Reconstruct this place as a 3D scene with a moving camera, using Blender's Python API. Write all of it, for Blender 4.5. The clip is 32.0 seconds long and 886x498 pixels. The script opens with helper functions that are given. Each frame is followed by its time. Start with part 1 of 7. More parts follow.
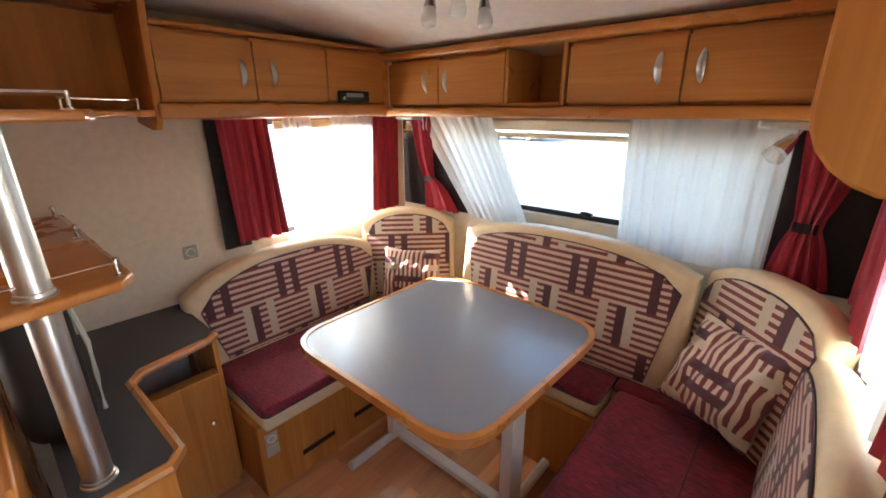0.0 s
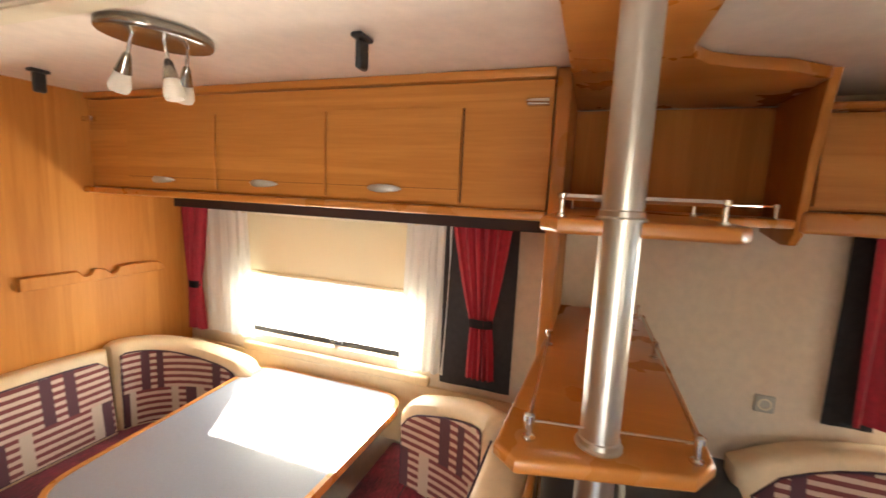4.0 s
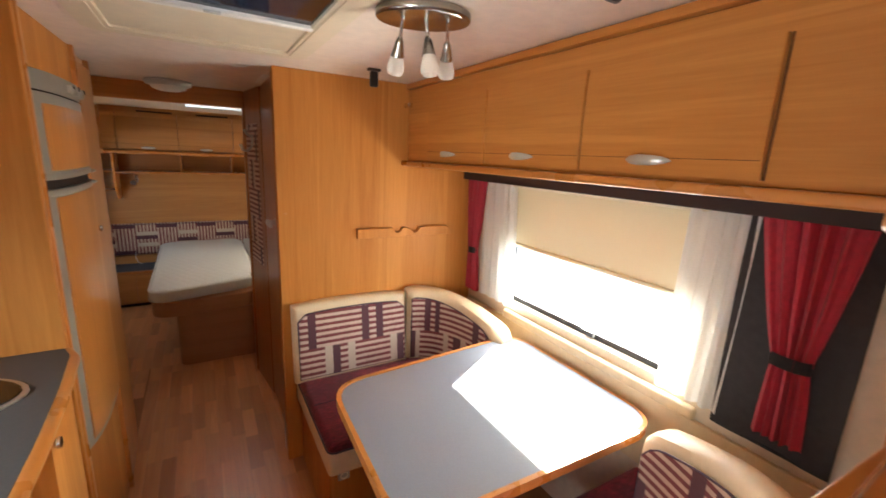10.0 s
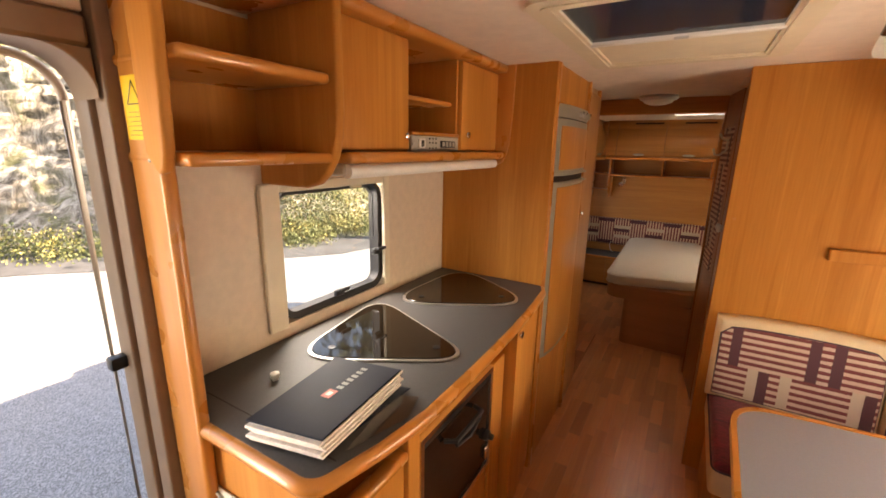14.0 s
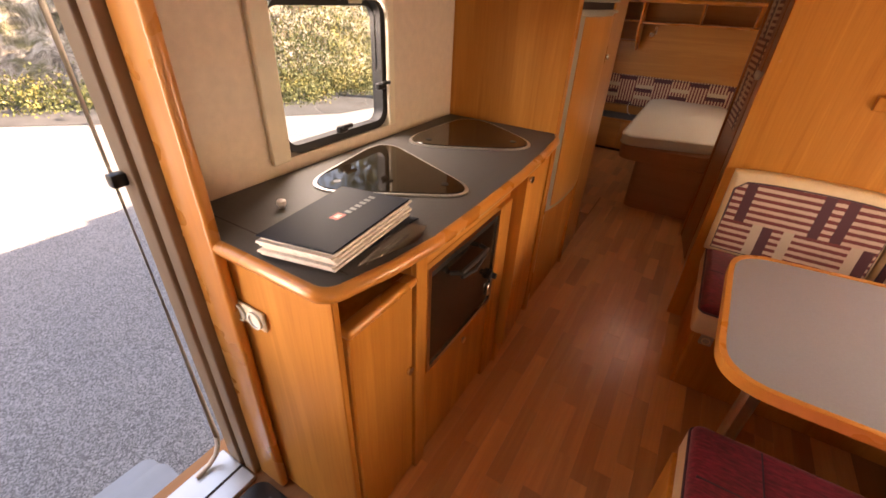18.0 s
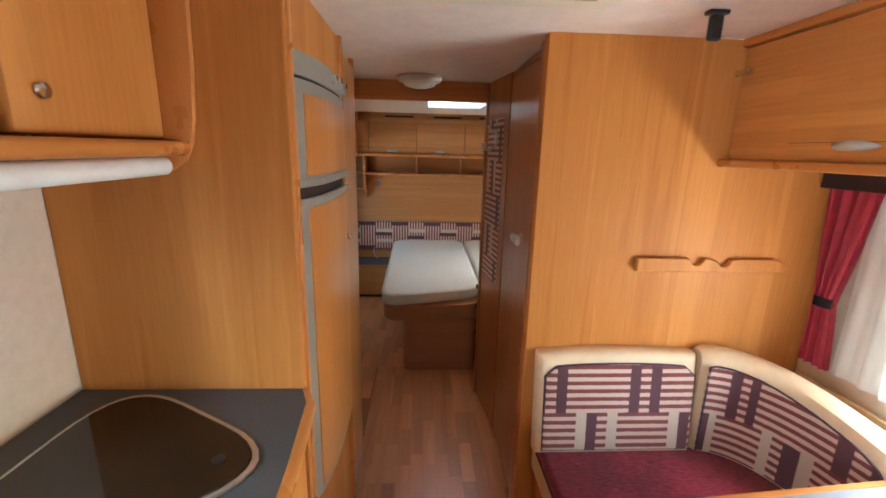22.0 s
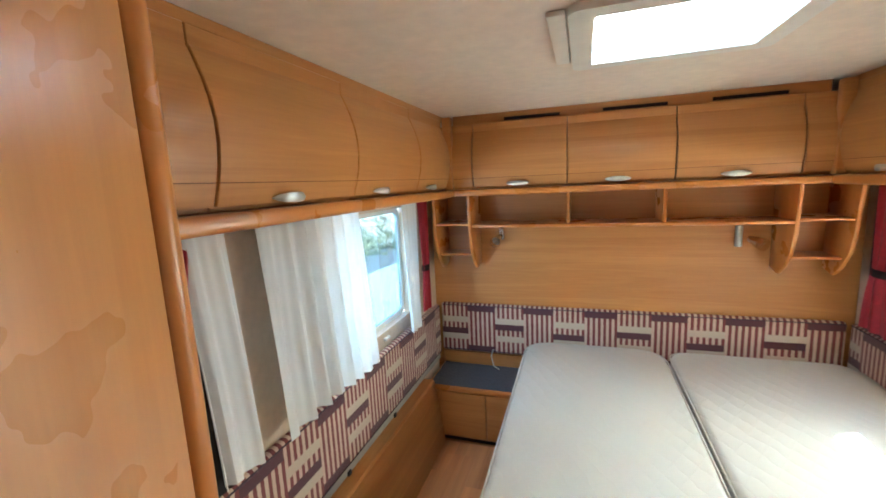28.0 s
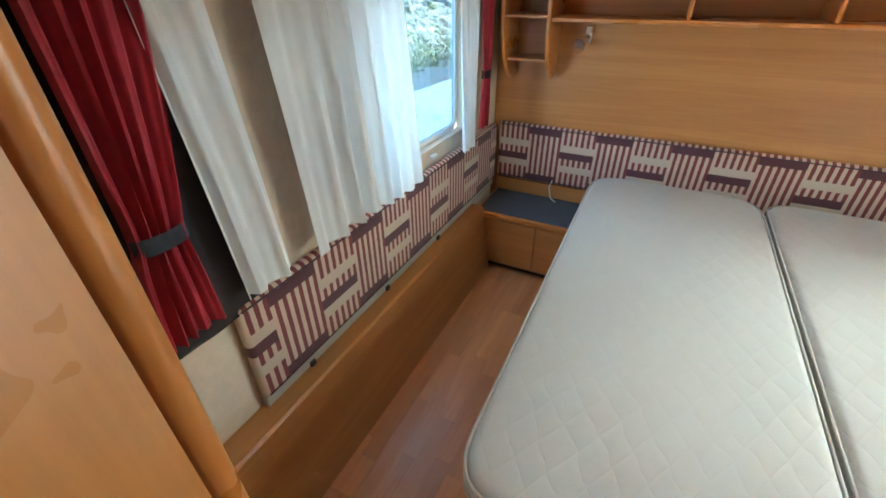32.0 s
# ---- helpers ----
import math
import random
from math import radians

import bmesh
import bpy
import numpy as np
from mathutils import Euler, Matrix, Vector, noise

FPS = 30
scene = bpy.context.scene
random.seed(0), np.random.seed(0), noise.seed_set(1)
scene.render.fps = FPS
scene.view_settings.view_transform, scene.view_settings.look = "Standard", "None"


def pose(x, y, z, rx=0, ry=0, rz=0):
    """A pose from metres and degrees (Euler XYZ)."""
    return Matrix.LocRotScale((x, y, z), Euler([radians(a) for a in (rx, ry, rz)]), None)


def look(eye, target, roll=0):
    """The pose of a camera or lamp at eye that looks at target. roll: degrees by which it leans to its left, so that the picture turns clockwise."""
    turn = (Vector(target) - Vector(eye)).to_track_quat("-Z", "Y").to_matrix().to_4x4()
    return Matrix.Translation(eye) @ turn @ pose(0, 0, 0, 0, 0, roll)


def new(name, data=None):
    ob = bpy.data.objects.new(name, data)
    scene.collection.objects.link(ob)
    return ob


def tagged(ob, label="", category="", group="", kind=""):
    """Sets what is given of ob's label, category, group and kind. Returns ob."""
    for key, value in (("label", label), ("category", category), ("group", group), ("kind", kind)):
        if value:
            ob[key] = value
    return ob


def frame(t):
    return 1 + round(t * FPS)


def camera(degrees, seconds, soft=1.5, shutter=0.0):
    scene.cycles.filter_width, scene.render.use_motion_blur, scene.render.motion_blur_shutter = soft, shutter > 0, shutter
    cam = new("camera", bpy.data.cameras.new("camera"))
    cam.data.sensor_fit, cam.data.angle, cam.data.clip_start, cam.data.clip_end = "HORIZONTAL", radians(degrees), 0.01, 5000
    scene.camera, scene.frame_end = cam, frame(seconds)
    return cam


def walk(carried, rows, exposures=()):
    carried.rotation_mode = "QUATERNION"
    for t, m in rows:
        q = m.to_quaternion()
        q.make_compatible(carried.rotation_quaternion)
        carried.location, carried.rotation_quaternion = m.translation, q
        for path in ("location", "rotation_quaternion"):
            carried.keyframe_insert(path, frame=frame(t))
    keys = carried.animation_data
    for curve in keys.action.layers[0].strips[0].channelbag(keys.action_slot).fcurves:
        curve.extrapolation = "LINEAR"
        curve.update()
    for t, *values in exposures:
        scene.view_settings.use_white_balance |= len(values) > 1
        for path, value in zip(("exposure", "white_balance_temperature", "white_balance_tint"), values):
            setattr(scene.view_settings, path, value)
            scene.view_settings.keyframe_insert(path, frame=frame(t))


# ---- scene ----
cam = camera(93.9, 32.0, soft=1.6, shutter=0.3)
PATH = [
    (0, (0.951, 0.63, 1.597), (-0.297, 2.055, 0.956), -0.3),
    (0.5, (0.94, 0.617, 1.613), (-0.378, 2.024, 1.08), -0.5),
    (1, (0.934, 0.623, 1.609), (-0.514, 1.928, 1.162), -0.6),
    (1.5, (0.907, 0.665, 1.607), (-0.695, 1.805, 1.241), -0.3),
    (2, (0.826, 0.689, 1.601), (-0.954, 1.552, 1.305), 0.4),
    (2.5, (0.711, 0.692, 1.599), (-1.203, 1.212, 1.341), 1.3),
    (3, (0.601, 0.67, 1.609), (-1.381, 0.775, 1.363), 2.1),
    (3.5, (0.552, 0.648, 1.628), (-1.411, 0.361, 1.372), 2.4),
    (4, (0.486, 0.617, 1.63), (-1.384, -0.039, 1.36), 2.6),
    (4.5, (0.427, 0.575, 1.634), (-1.303, -0.375, 1.31), 3.1),
    (6.5, (0.275, 0.664, 1.503), (-0.937, -0.68, 0.653), 4.9),
    (7, (0.283, 0.674, 1.483), (-0.86, -0.644, 0.505), 4.8),
    (7.5, (0.288, 0.683, 1.458), (-0.817, -0.618, 0.415), 4.7),
    (8, (0.286, 0.688, 1.443), (-0.813, -0.635, 0.423), 4.5),
    (8.5, (0.277, 0.684, 1.48), (-0.849, -0.709, 0.591), 4.0),
    (9, (0.265, 0.688, 1.544), (-0.88, -0.778, 0.808), 3.6),
    (9.5, (0.259, 0.685, 1.585), (-0.864, -0.873, 1.027), 3.1),
    (10, (0.268, 0.649, 1.622), (-0.724, -1.032, 1.185), 2.6),
    (10.5, (0.329, 0.612, 1.624), (-0.387, -1.218, 1.254), 2.3),
    (10.6, (0.33, 0.607, 1.626), (-0.322, -1.249, 1.269), 2.1),
    (11, (0.298, 0.612, 1.647), (-0.058, -1.322, 1.286), 2.1),
    (11.5, (0.237, 0.651, 1.64), (0.23, -1.319, 1.292), 1.9),
    (12, (0.211, 0.71, 1.634), (0.502, -1.241, 1.308), 1.4),
    (12.5, (0.221, 0.781, 1.633), (0.769, -1.116, 1.317), 1.0),
    (13, (0.183, 0.818, 1.634), (0.921, -1.011, 1.306), 0.9),
    (13.5, (0.135, 0.851, 1.633), (1.019, -0.901, 1.249), 0.9),
    (14, (0.122, 0.888, 1.62), (1.111, -0.784, 1.142), 1.0),
    (14.5, (0.117, 0.894, 1.593), (1.144, -0.712, 0.988), 1.3),
    (15, (0.121, 0.893, 1.567), (1.14, -0.663, 0.83), 1.6),
    (15.5, (0.119, 0.887, 1.544), (1.108, -0.617, 0.673), 1.7),
    (17.5, (0.135, 0.894, 1.491), (0.995, -0.522, 0.371), 2.8),
    (18, (0.14, 0.889, 1.503), (1.003, -0.581, 0.456), 2.6),
    (18.5, (0.165, 0.883, 1.525), (0.99, -0.68, 0.591), 2.6),
    (19, (0.216, 0.868, 1.546), (0.941, -0.824, 0.763), 2.4),
    (19.5, (0.269, 0.833, 1.58), (0.827, -0.97, 0.918), 2.1),
    (20, (0.287, 0.736, 1.591), (0.651, -1.145, 1.018), 1.7),
    (20.5, (0.285, 0.576, 1.594), (0.465, -1.348, 1.076), 1.5),
    (21, (0.292, 0.41, 1.596), (0.33, -1.526, 1.096), 1.5),
    (21.5, (0.305, 0.247, 1.597), (0.247, -1.691, 1.108), 1.6),
    (22, (0.364, 0.035, 1.6), (0.261, -1.907, 1.132), 1.4),
    (22.5, (0.4, -0.141, 1.601), (0.276, -2.079, 1.122), 1.4),
    (23, (0.376, -0.387, 1.609), (0.26, -2.326, 1.134), 1.0),
    (23.5, (0.347, -0.594, 1.607), (0.236, -2.529, 1.112), 1.2),
    (24, (0.345, -0.831, 1.604), (0.237, -2.766, 1.113), 1.3),
    (24.5, (0.344, -1.048, 1.606), (0.273, -2.979, 1.091), 0.9),
    (26.5, (0.456, -1.683, 1.52), (0.573, -3.631, 1.082), -0.8),
    (27, (0.422, -1.848, 1.532), (0.715, -3.786, 1.137), -1.7),
    (27.5, (0.364, -1.992, 1.567), (0.828, -3.904, 1.21), -2.4),
    (28, (0.351, -2.057, 1.591), (0.988, -3.927, 1.278), -2.7),
    (28.5, (0.362, -2.11, 1.615), (1.154, -3.924, 1.327), -2.8),
    (29, (0.368, -2.189, 1.624), (1.256, -3.954, 1.312), -2.8),
    (29.5, (0.375, -2.223, 1.608), (1.317, -3.944, 1.222), -2.5),
    (30, (0.396, -2.252, 1.59), (1.339, -3.94, 1.078), -2.4),
    (30.5, (0.41, -2.268, 1.561), (1.328, -3.916, 0.898), -2.2),
    (31, (0.426, -2.283, 1.528), (1.298, -3.881, 0.698), -1.7),
    (31.5, (0.43, -2.293, 1.504), (1.253, -3.826, 0.519), -1.2),
    (32, (0.439, -2.299, 1.477), (1.211, -3.793, 0.395), -0.6),
]
walk(cam, [(t, look(eye, target, roll)) for t, eye, target, roll in PATH],
     exposures=[(0.0, 3.4, 6500, 9), (2.0, 3.5, 7200, 10), (4.0, 3.65, 7400, 8), (7.5, 3.75, 6200, 8), (9.0, 3.65, 6300, 7), (11.0, 3.5, 7000, 8), (13.0, 3.5, 7500, 10), (15.0, 3.15, 11000, 30), (17.5, 3.15, 10600, 31),
                (19.0, 3.3, 9500, 26), (20.0, 3.45, 7900, 11), (21.0, 3.6, 7900, 14), (22.0, 3.9, 5800, 4), (22.5, 4.05, 5100, 0), (23.0, 4.25, 4350, -4), (24.0, 4.35, 3650, -9), (25.5, 4.5, 4900, -3), (27.0, 4.65, 5700, -1), (29.0, 4.45, 5300, -8), (32.0, 4.3, 5300, -7)])

# ---- world, sun ----
SUN_WAY = Vector((1.0, 0.61, -0.72)).normalized()
world = bpy.data.worlds.new("sky")
scene.world = world
world.use_nodes = True
_sky = world.node_tree.nodes.new("ShaderNodeTexSky")
_sky.sky_type, _sky.sun_disc = "NISHITA", False
_sky.sun_elevation = math.asin(-SUN_WAY.z)
_sky.sun_rotation = math.atan2(-SUN_WAY.x, -SUN_WAY.y)
_bg = world.node_tree.nodes["Background"]
_bg.inputs["Strength"].default_value = 0.15
world.node_tree.links.new(_sky.outputs[0], _bg.inputs["Color"])
_sun = new("sun", bpy.data.lights.new("sun", "SUN"))
_sun.data.energy, _sun.data.angle, _sun.data.color = 5.0, radians(0.5), (1.0, 0.94, 0.84)
_sun.matrix_world = look((-20, -14, 14), Vector((-20, -14, 14)) + SUN_WAY)


def daylight_lamp(name, at, toward, wide, high, watts, colour=(0.93, 0.965, 1.0), spread=180):
    """Daylight at a window or door: an area lamp added in or near the opening."""
    la = new(name, bpy.data.lights.new(name, "AREA"))
    la.data.shape, la.data.size, la.data.size_y = "RECTANGLE", wide, high
    la.data.energy, la.data.color, la.data.spread = watts, colour, radians(spread)
    la.matrix_world = look(at, toward)


daylight_lamp("sky_at_dinette", (-1.36, -0.55, 1.62), (-0.6, -0.55, 0.7), 1.0, 0.4, 5.5)
# Added lamp aimed upward, in place of sunlight bounced off the ground outside.
daylight_lamp("sky_low_at_dinette", (-1.20, -0.545, 1.01), (0.0, -0.5, 1.45), 0.92, 0.26, 1.35, (1.0, 0.97, 0.92))
daylight_lamp("sky_at_front_left", (-1.20, 1.98, 1.25), (0.0, 1.98, 1.25), 0.6, 0.55, 2.3)
daylight_lamp("sky_at_front_right", (1.27, 2.02, 1.25), (0.0, 2.02, 1.25), 0.55, 0.5, 1.7, (1.0, 0.97, 0.9))
daylight_lamp("sky_at_bed", (1.5, -3.78, 1.62), (0.3, -3.75, 1.3), 0.75, 0.35, 0.22, (0.88, 0.94, 1.0))
daylight_lamp("sky_at_bed_curtain", (1.36, -3.49, 1.17), (0.0, -3.49, 1.17), 0.2, 0.55, 0.32, (0.88, 0.94, 1.0))
daylight_lamp("sky_at_bed_roof", (0.12, -3.26, 2.3), (0.12, -3.265, 1.0), 0.5, 0.5, 0.2)
# Added lamp inside the blind, standing for sun scattered through its cloth.
daylight_lamp("sky_at_bed_blind", (-0.962, -3.55, 1.17), (0.038, -2.94, 0.72), 1.1, 0.55, 0.34, (1.0, 0.94, 0.83), 110)
# Added narrow beam from the doorway that brightens the dinette cabinets.
daylight_lamp("sky_at_door", (1.27, 1.02, 1.15), (-0.68, -0.7, 1.62), 0.16, 1.1, 0.38, (1.0, 0.98, 0.95), 75)
daylight_lamp("sky_at_kitchen", (1.40, -0.2, 1.6), (0.3, -0.2, 1.2), 0.5, 0.3, 3.4)

# ---- materials ----
class Nodes:
    """A small writer for node materials."""

    def __init__(self, name):
        self.mat = bpy.data.materials.new(name)
        self.mat.use_nodes = True
        self.tree = self.mat.node_tree
        self.bsdf = self.tree.nodes["Principled BSDF"]

    def node(self, kind, **sets):
        n = self.tree.nodes.new("ShaderNode" + kind)
        for key, value in sets.items():
            if key == "operation":
                n.operation = value
            elif key == "blend":
                n.blend_type = value
            elif key == "data_type":
                n.data_type = value
        return n

    def put(self, socket, value):
        if isinstance(value, bpy.types.NodeSocket):
            self.tree.links.new(value, socket)
        elif isinstance(value, (tuple, list)) and len(value) == 3 and socket.type == "RGBA":
            socket.default_value = (*value, 1)
        else:
            socket.default_value = value

    def math(self, op, a, b=0.0, c=0.0):
        n = self.node("Math", operation=op)
        for i, v in enumerate((a, b, c)):
            self.put(n.inputs[i], v)
        return n.outputs[0]

    def mix(self, fac, a, b, blend="MIX"):
        n = self.node("MixRGB", blend=blend)
        self.put(n.inputs[0], fac), self.put(n.inputs[1], a), self.put(n.inputs[2], b)
        return n.outputs[0]

    def coords(self, scale=(1, 1, 1), which="Object"):
        tc, mp = self.node("TexCoord"), self.node("Mapping")
        self.put(mp.inputs["Vector"], tc.outputs[which])
        mp.inputs["Scale"].default_value = scale
        return mp.outputs[0]

    def world_coords(self, scale=(1, 1, 1)):
        g, mp = self.node("NewGeometry"), self.node("Mapping")
        self.put(mp.inputs["Vector"], g.outputs["Position"])
        mp.inputs["Scale"].default_value = scale
        return mp.outputs[0]

    def noise(self, vec, scale=5.0, detail=4.0, rough=0.5, distort=0.0):
        n = self.node("TexNoise")
        self.put(n.inputs["Vector"], vec)
        for key, v in (("Scale", scale), ("Detail", detail), ("Roughness", rough), ("Distortion", distort)):
            n.inputs[key].default_value = v
        return n.outputs["Fac"]

    def ramp(self, fac, *stops):
        n = self.node("ValToRGB")
        self.put(n.inputs[0], fac)
        while len(n.color_ramp.elements) < len(stops):
            n.color_ramp.elements.new(0.5)
        for el, (pos, col) in zip(n.color_ramp.elements, stops):
            el.position, el.color = pos, (*col, 1) if len(col) == 3 else col
        return n.outputs[0]

    def bump(self, height, strength=0.2, distance=0.002):
        n = self.node("Bump")
        self.put(n.inputs["Height"], height)
        n.inputs["Strength"].default_value, n.inputs["Distance"].default_value = strength, distance
        self.put(self.bsdf.inputs["Normal"], n.outputs[0])

    def done(self, colour=None, rough=None, metal=None, **more):
        for key, v in (("Base Color", colour), ("Roughness", rough), ("Metallic", metal)):
            if v is not None:
                self.put(self.bsdf.inputs[key], v)
        for key, v in more.items():
            self.put(self.bsdf.inputs[key.replace("_", " ")], v)
        return self.mat


def wood(name, light, dark, grain, rough=0.42, strength=1.0, random_tone=0.0, gloss=0.3, coat=0.0, rings=0.035):
    """Laminate with a fine straight grain along one axis."""
    n = Nodes(name)
    k = {"x": (0.7, 16, 16), "y": (16, 0.7, 16), "z": (16, 16, 0.7)}[grain]
    k2 = tuple(v * 7 for v in k)
    v = n.world_coords(k)
    if random_tone:
        info = n.node("ObjectInfo")
        add = n.node("VectorMath", operation="ADD")
        n.put(add.inputs[0], v)
        shift = n.node("CombineXYZ")
        n.put(shift.inputs[0], n.math("MULTIPLY", info.outputs["Random"], 57.0))
        n.put(shift.inputs[1], n.math("MULTIPLY", info.outputs["Random"], 31.0))
        n.put(add.inputs[1], shift.outputs[0])
        v = add.outputs[0]
    broad = n.noise(v, 0.55, 5, 0.55, 0.9)
    fine = n.noise(n.world_coords(k2), 1.0, 3, 0.6)
    f = n.math("ADD", n.math("MULTIPLY", broad, 0.8 * strength), n.math("MULTIPLY", fine, 0.28 * strength))
    if rings:
        f = n.math("ADD", f, n.math("MULTIPLY", n.math("SINE", n.math("MULTIPLY", broad, 34.0)), rings * strength))
    f = n.math("SUBTRACT", f, 0.54 * strength - 0.5)
    col = n.ramp(f, (0.32, dark), (0.5, tuple((a + b) / 2 for a, b in zip(light, dark))), (0.68, light))
    if random_tone:
        tone = n.math("ADD", n.math("MULTIPLY", info.outputs["Random"], random_tone), 1 - random_tone / 2)
        mul = n.mix(1.0, col, (1, 1, 1), "MULTIPLY")
        n.put(mul.node.inputs[2], tone)
        col = mul
    n.bump(fine, 0.06, 0.001)
    r = n.math("ADD", n.math("MULTIPLY", n.noise(n.world_coords((3, 3, 3)), 2, 3), 0.07), rough - 0.035)
    return n.done(col, r, Coat_Weight=coat or gloss * 0.15, Coat_Roughness=0.3, Specular_IOR_Level=gloss)


BEECH_L, BEECH_D = (0.62, 0.262, 0.064), (0.44, 0.158, 0.031)
M_WOOD_Z = wood("beech_upright", BEECH_L, BEECH_D, "z", 0.48, gloss=0.14)
M_WOOD_Y = wood("beech_along", BEECH_L, BEECH_D, "y")
M_WOOD_X = wood("beech_across", BEECH_L, BEECH_D, "x")
M_WARD = wood("wardrobe_beech", (0.68, 0.31, 0.088), (0.53, 0.22, 0.055), "z", 0.28, 0.75, gloss=0.7, coat=0.6, rings=0)
M_PLINTH = wood("bed_plinth_wood", (0.42, 0.19, 0.085), (0.33, 0.135, 0.055), "x", 0.5, 0.6)
M_GLOSS_Z = wood("beech_lacquered", BEECH_L, BEECH_D, "z", 0.34, gloss=0.5, coat=0.4)
# Darker copy of the beech: the corridor's shade is put into its colour.
M_CORRIDOR_SHADE_Z = wood("beech_corridor_shade", (0.4, 0.155, 0.04), (0.28, 0.098, 0.022), "z", 0.36, gloss=0.4, coat=0.3)
M_EDGE = wood("beech_edge_y", (0.6, 0.24, 0.058), (0.46, 0.165, 0.034), "y", 0.28, 0.6, gloss=0.5)
M_EDGE_X = wood("beech_edge_x", (0.6, 0.24, 0.058), (0.46, 0.165, 0.034), "x", 0.28, 0.6, gloss=0.5)
M_EDGE_Z = wood("beech_edge_z", (0.6, 0.24, 0.058), (0.46, 0.165, 0.034), "z", 0.28, 0.6, gloss=0.5)
M_REAR_X = wood("rear_panel_across", (0.54, 0.25, 0.074), (0.4, 0.162, 0.042), "x", 0.4, gloss=0.5)
M_REAR_Y = wood("rear_panel_along", (0.54, 0.25, 0.074), (0.4, 0.162, 0.042), "y", 0.34, gloss=0.5)
M_FLOOR = wood("floor_strip", (0.69, 0.33, 0.138), (0.5, 0.205, 0.078), "y", 0.3, 0.9, 0.42, 0.8)
M_FLOORBASE = wood("floor_joint", (0.36, 0.16, 0.065), (0.28, 0.12, 0.045), "y", 0.5)
# Dark brown for drawn-in shade between cabinet doors, and for door joints.
M_SHADOWGAP = wood("shadow_gap_wood", (0.14, 0.05, 0.016), (0.09, 0.03, 0.01), "z", 0.5)


def plain(name, colour, rough=0.5, metal=0.0, vary=0.06, scale=12.0, bump=0.1, **more):
    n = Nodes(name)
    f = n.noise(n.world_coords(), scale, 5, 0.6)
    lo, hi = tuple(c * (1 - vary) for c in colour), tuple(min(1, c * (1 + vary)) for c in colour)
    col = n.ramp(f, (0.3, lo), (0.7, hi))
    if bump:
        n.bump(n.noise(n.world_coords(), scale * 12, 3), bump, 0.001)
    r = n.math("ADD", n.math("MULTIPLY", f, 0.12), rough - 0.06)
    return n.done(col, r, metal, **more)


M_WALL = plain("wall_vinyl_cream", (0.7, 0.575, 0.44), 0.55, bump=0.25, scale=30)
M_CEIL = plain("ceiling_cream", (0.8, 0.7, 0.6), 0.6, scale=20, bump=0.3)
M_CREAM = plain("cream_leatherette", (0.72, 0.55, 0.34), 0.48, scale=22, bump=0.6)
M_LAMINATE = plain("table_laminate_grey", (0.25, 0.265, 0.295), 0.24, scale=160, vary=0.03, bump=0.06)
M_COUNTER = plain("counter_laminate_dark", (0.072, 0.07, 0.068), 0.5, scale=180, vary=0.14, bump=0.08, Specular_IOR_Level=0.35)
M_CHROME = plain("chrome", (0.75, 0.74, 0.72), 0.16, 1.0, 0.05, bump=0)
M_STEEL = plain("brushed_steel", (0.6, 0.58, 0.54), 0.32, 1.0, 0.08, bump=0.05)
M_LAMPSTEEL = plain("lamp_steel", (0.36, 0.34, 0.31), 0.24, 1.0, 0.08, bump=0.03)
M_SILVER = plain("silver_paint", (0.55, 0.55, 0.52), 0.35, 0.6, 0.05)
M_GREY = plain("fridge_grey_plastic", (0.37, 0.36, 0.31), 0.3, 0.35)
M_BLACK = plain("black_plastic", (0.012, 0.012, 0.013), 0.38, vary=0.2)
M_RUBBER = plain("black_rubber", (0.015, 0.015, 0.016), 0.6, vary=0.2)
M_WHITE = plain("white_plastic", (0.78, 0.77, 0.72), 0.4)
M_OFFWHITE = plain("ivory_plastic", (0.74, 0.66, 0.5), 0.45)
M_RED = plain("red_curtain", (0.34, 0.01, 0.028), 0.66, vary=0.2, scale=60, bump=0.4, Sheen_Weight=0.08)
def velour(name, colour):
    """Crushed velour with short streaks and broad worn patches."""
    n = Nodes(name)
    streak = n.noise(n.world_coords((18, 70, 40)), 2.0, 4, 0.6, 0.4)
    broad = n.noise(n.world_coords(), 5.0, 3, 0.5, 0.6)
    f = n.math("ADD", n.math("MULTIPLY", streak, 0.7), n.math("MULTIPLY", broad, 0.4))
    col = n.ramp(f, (0.42, tuple(c * 0.5 for c in colour)), (0.55, colour), (0.68, tuple(c * 1.7 for c in colour)))
    n.bump(f, 0.5, 0.004)
    return n.done(col, 0.8, Sheen_Weight=0.25, Sheen_Roughness=0.4)


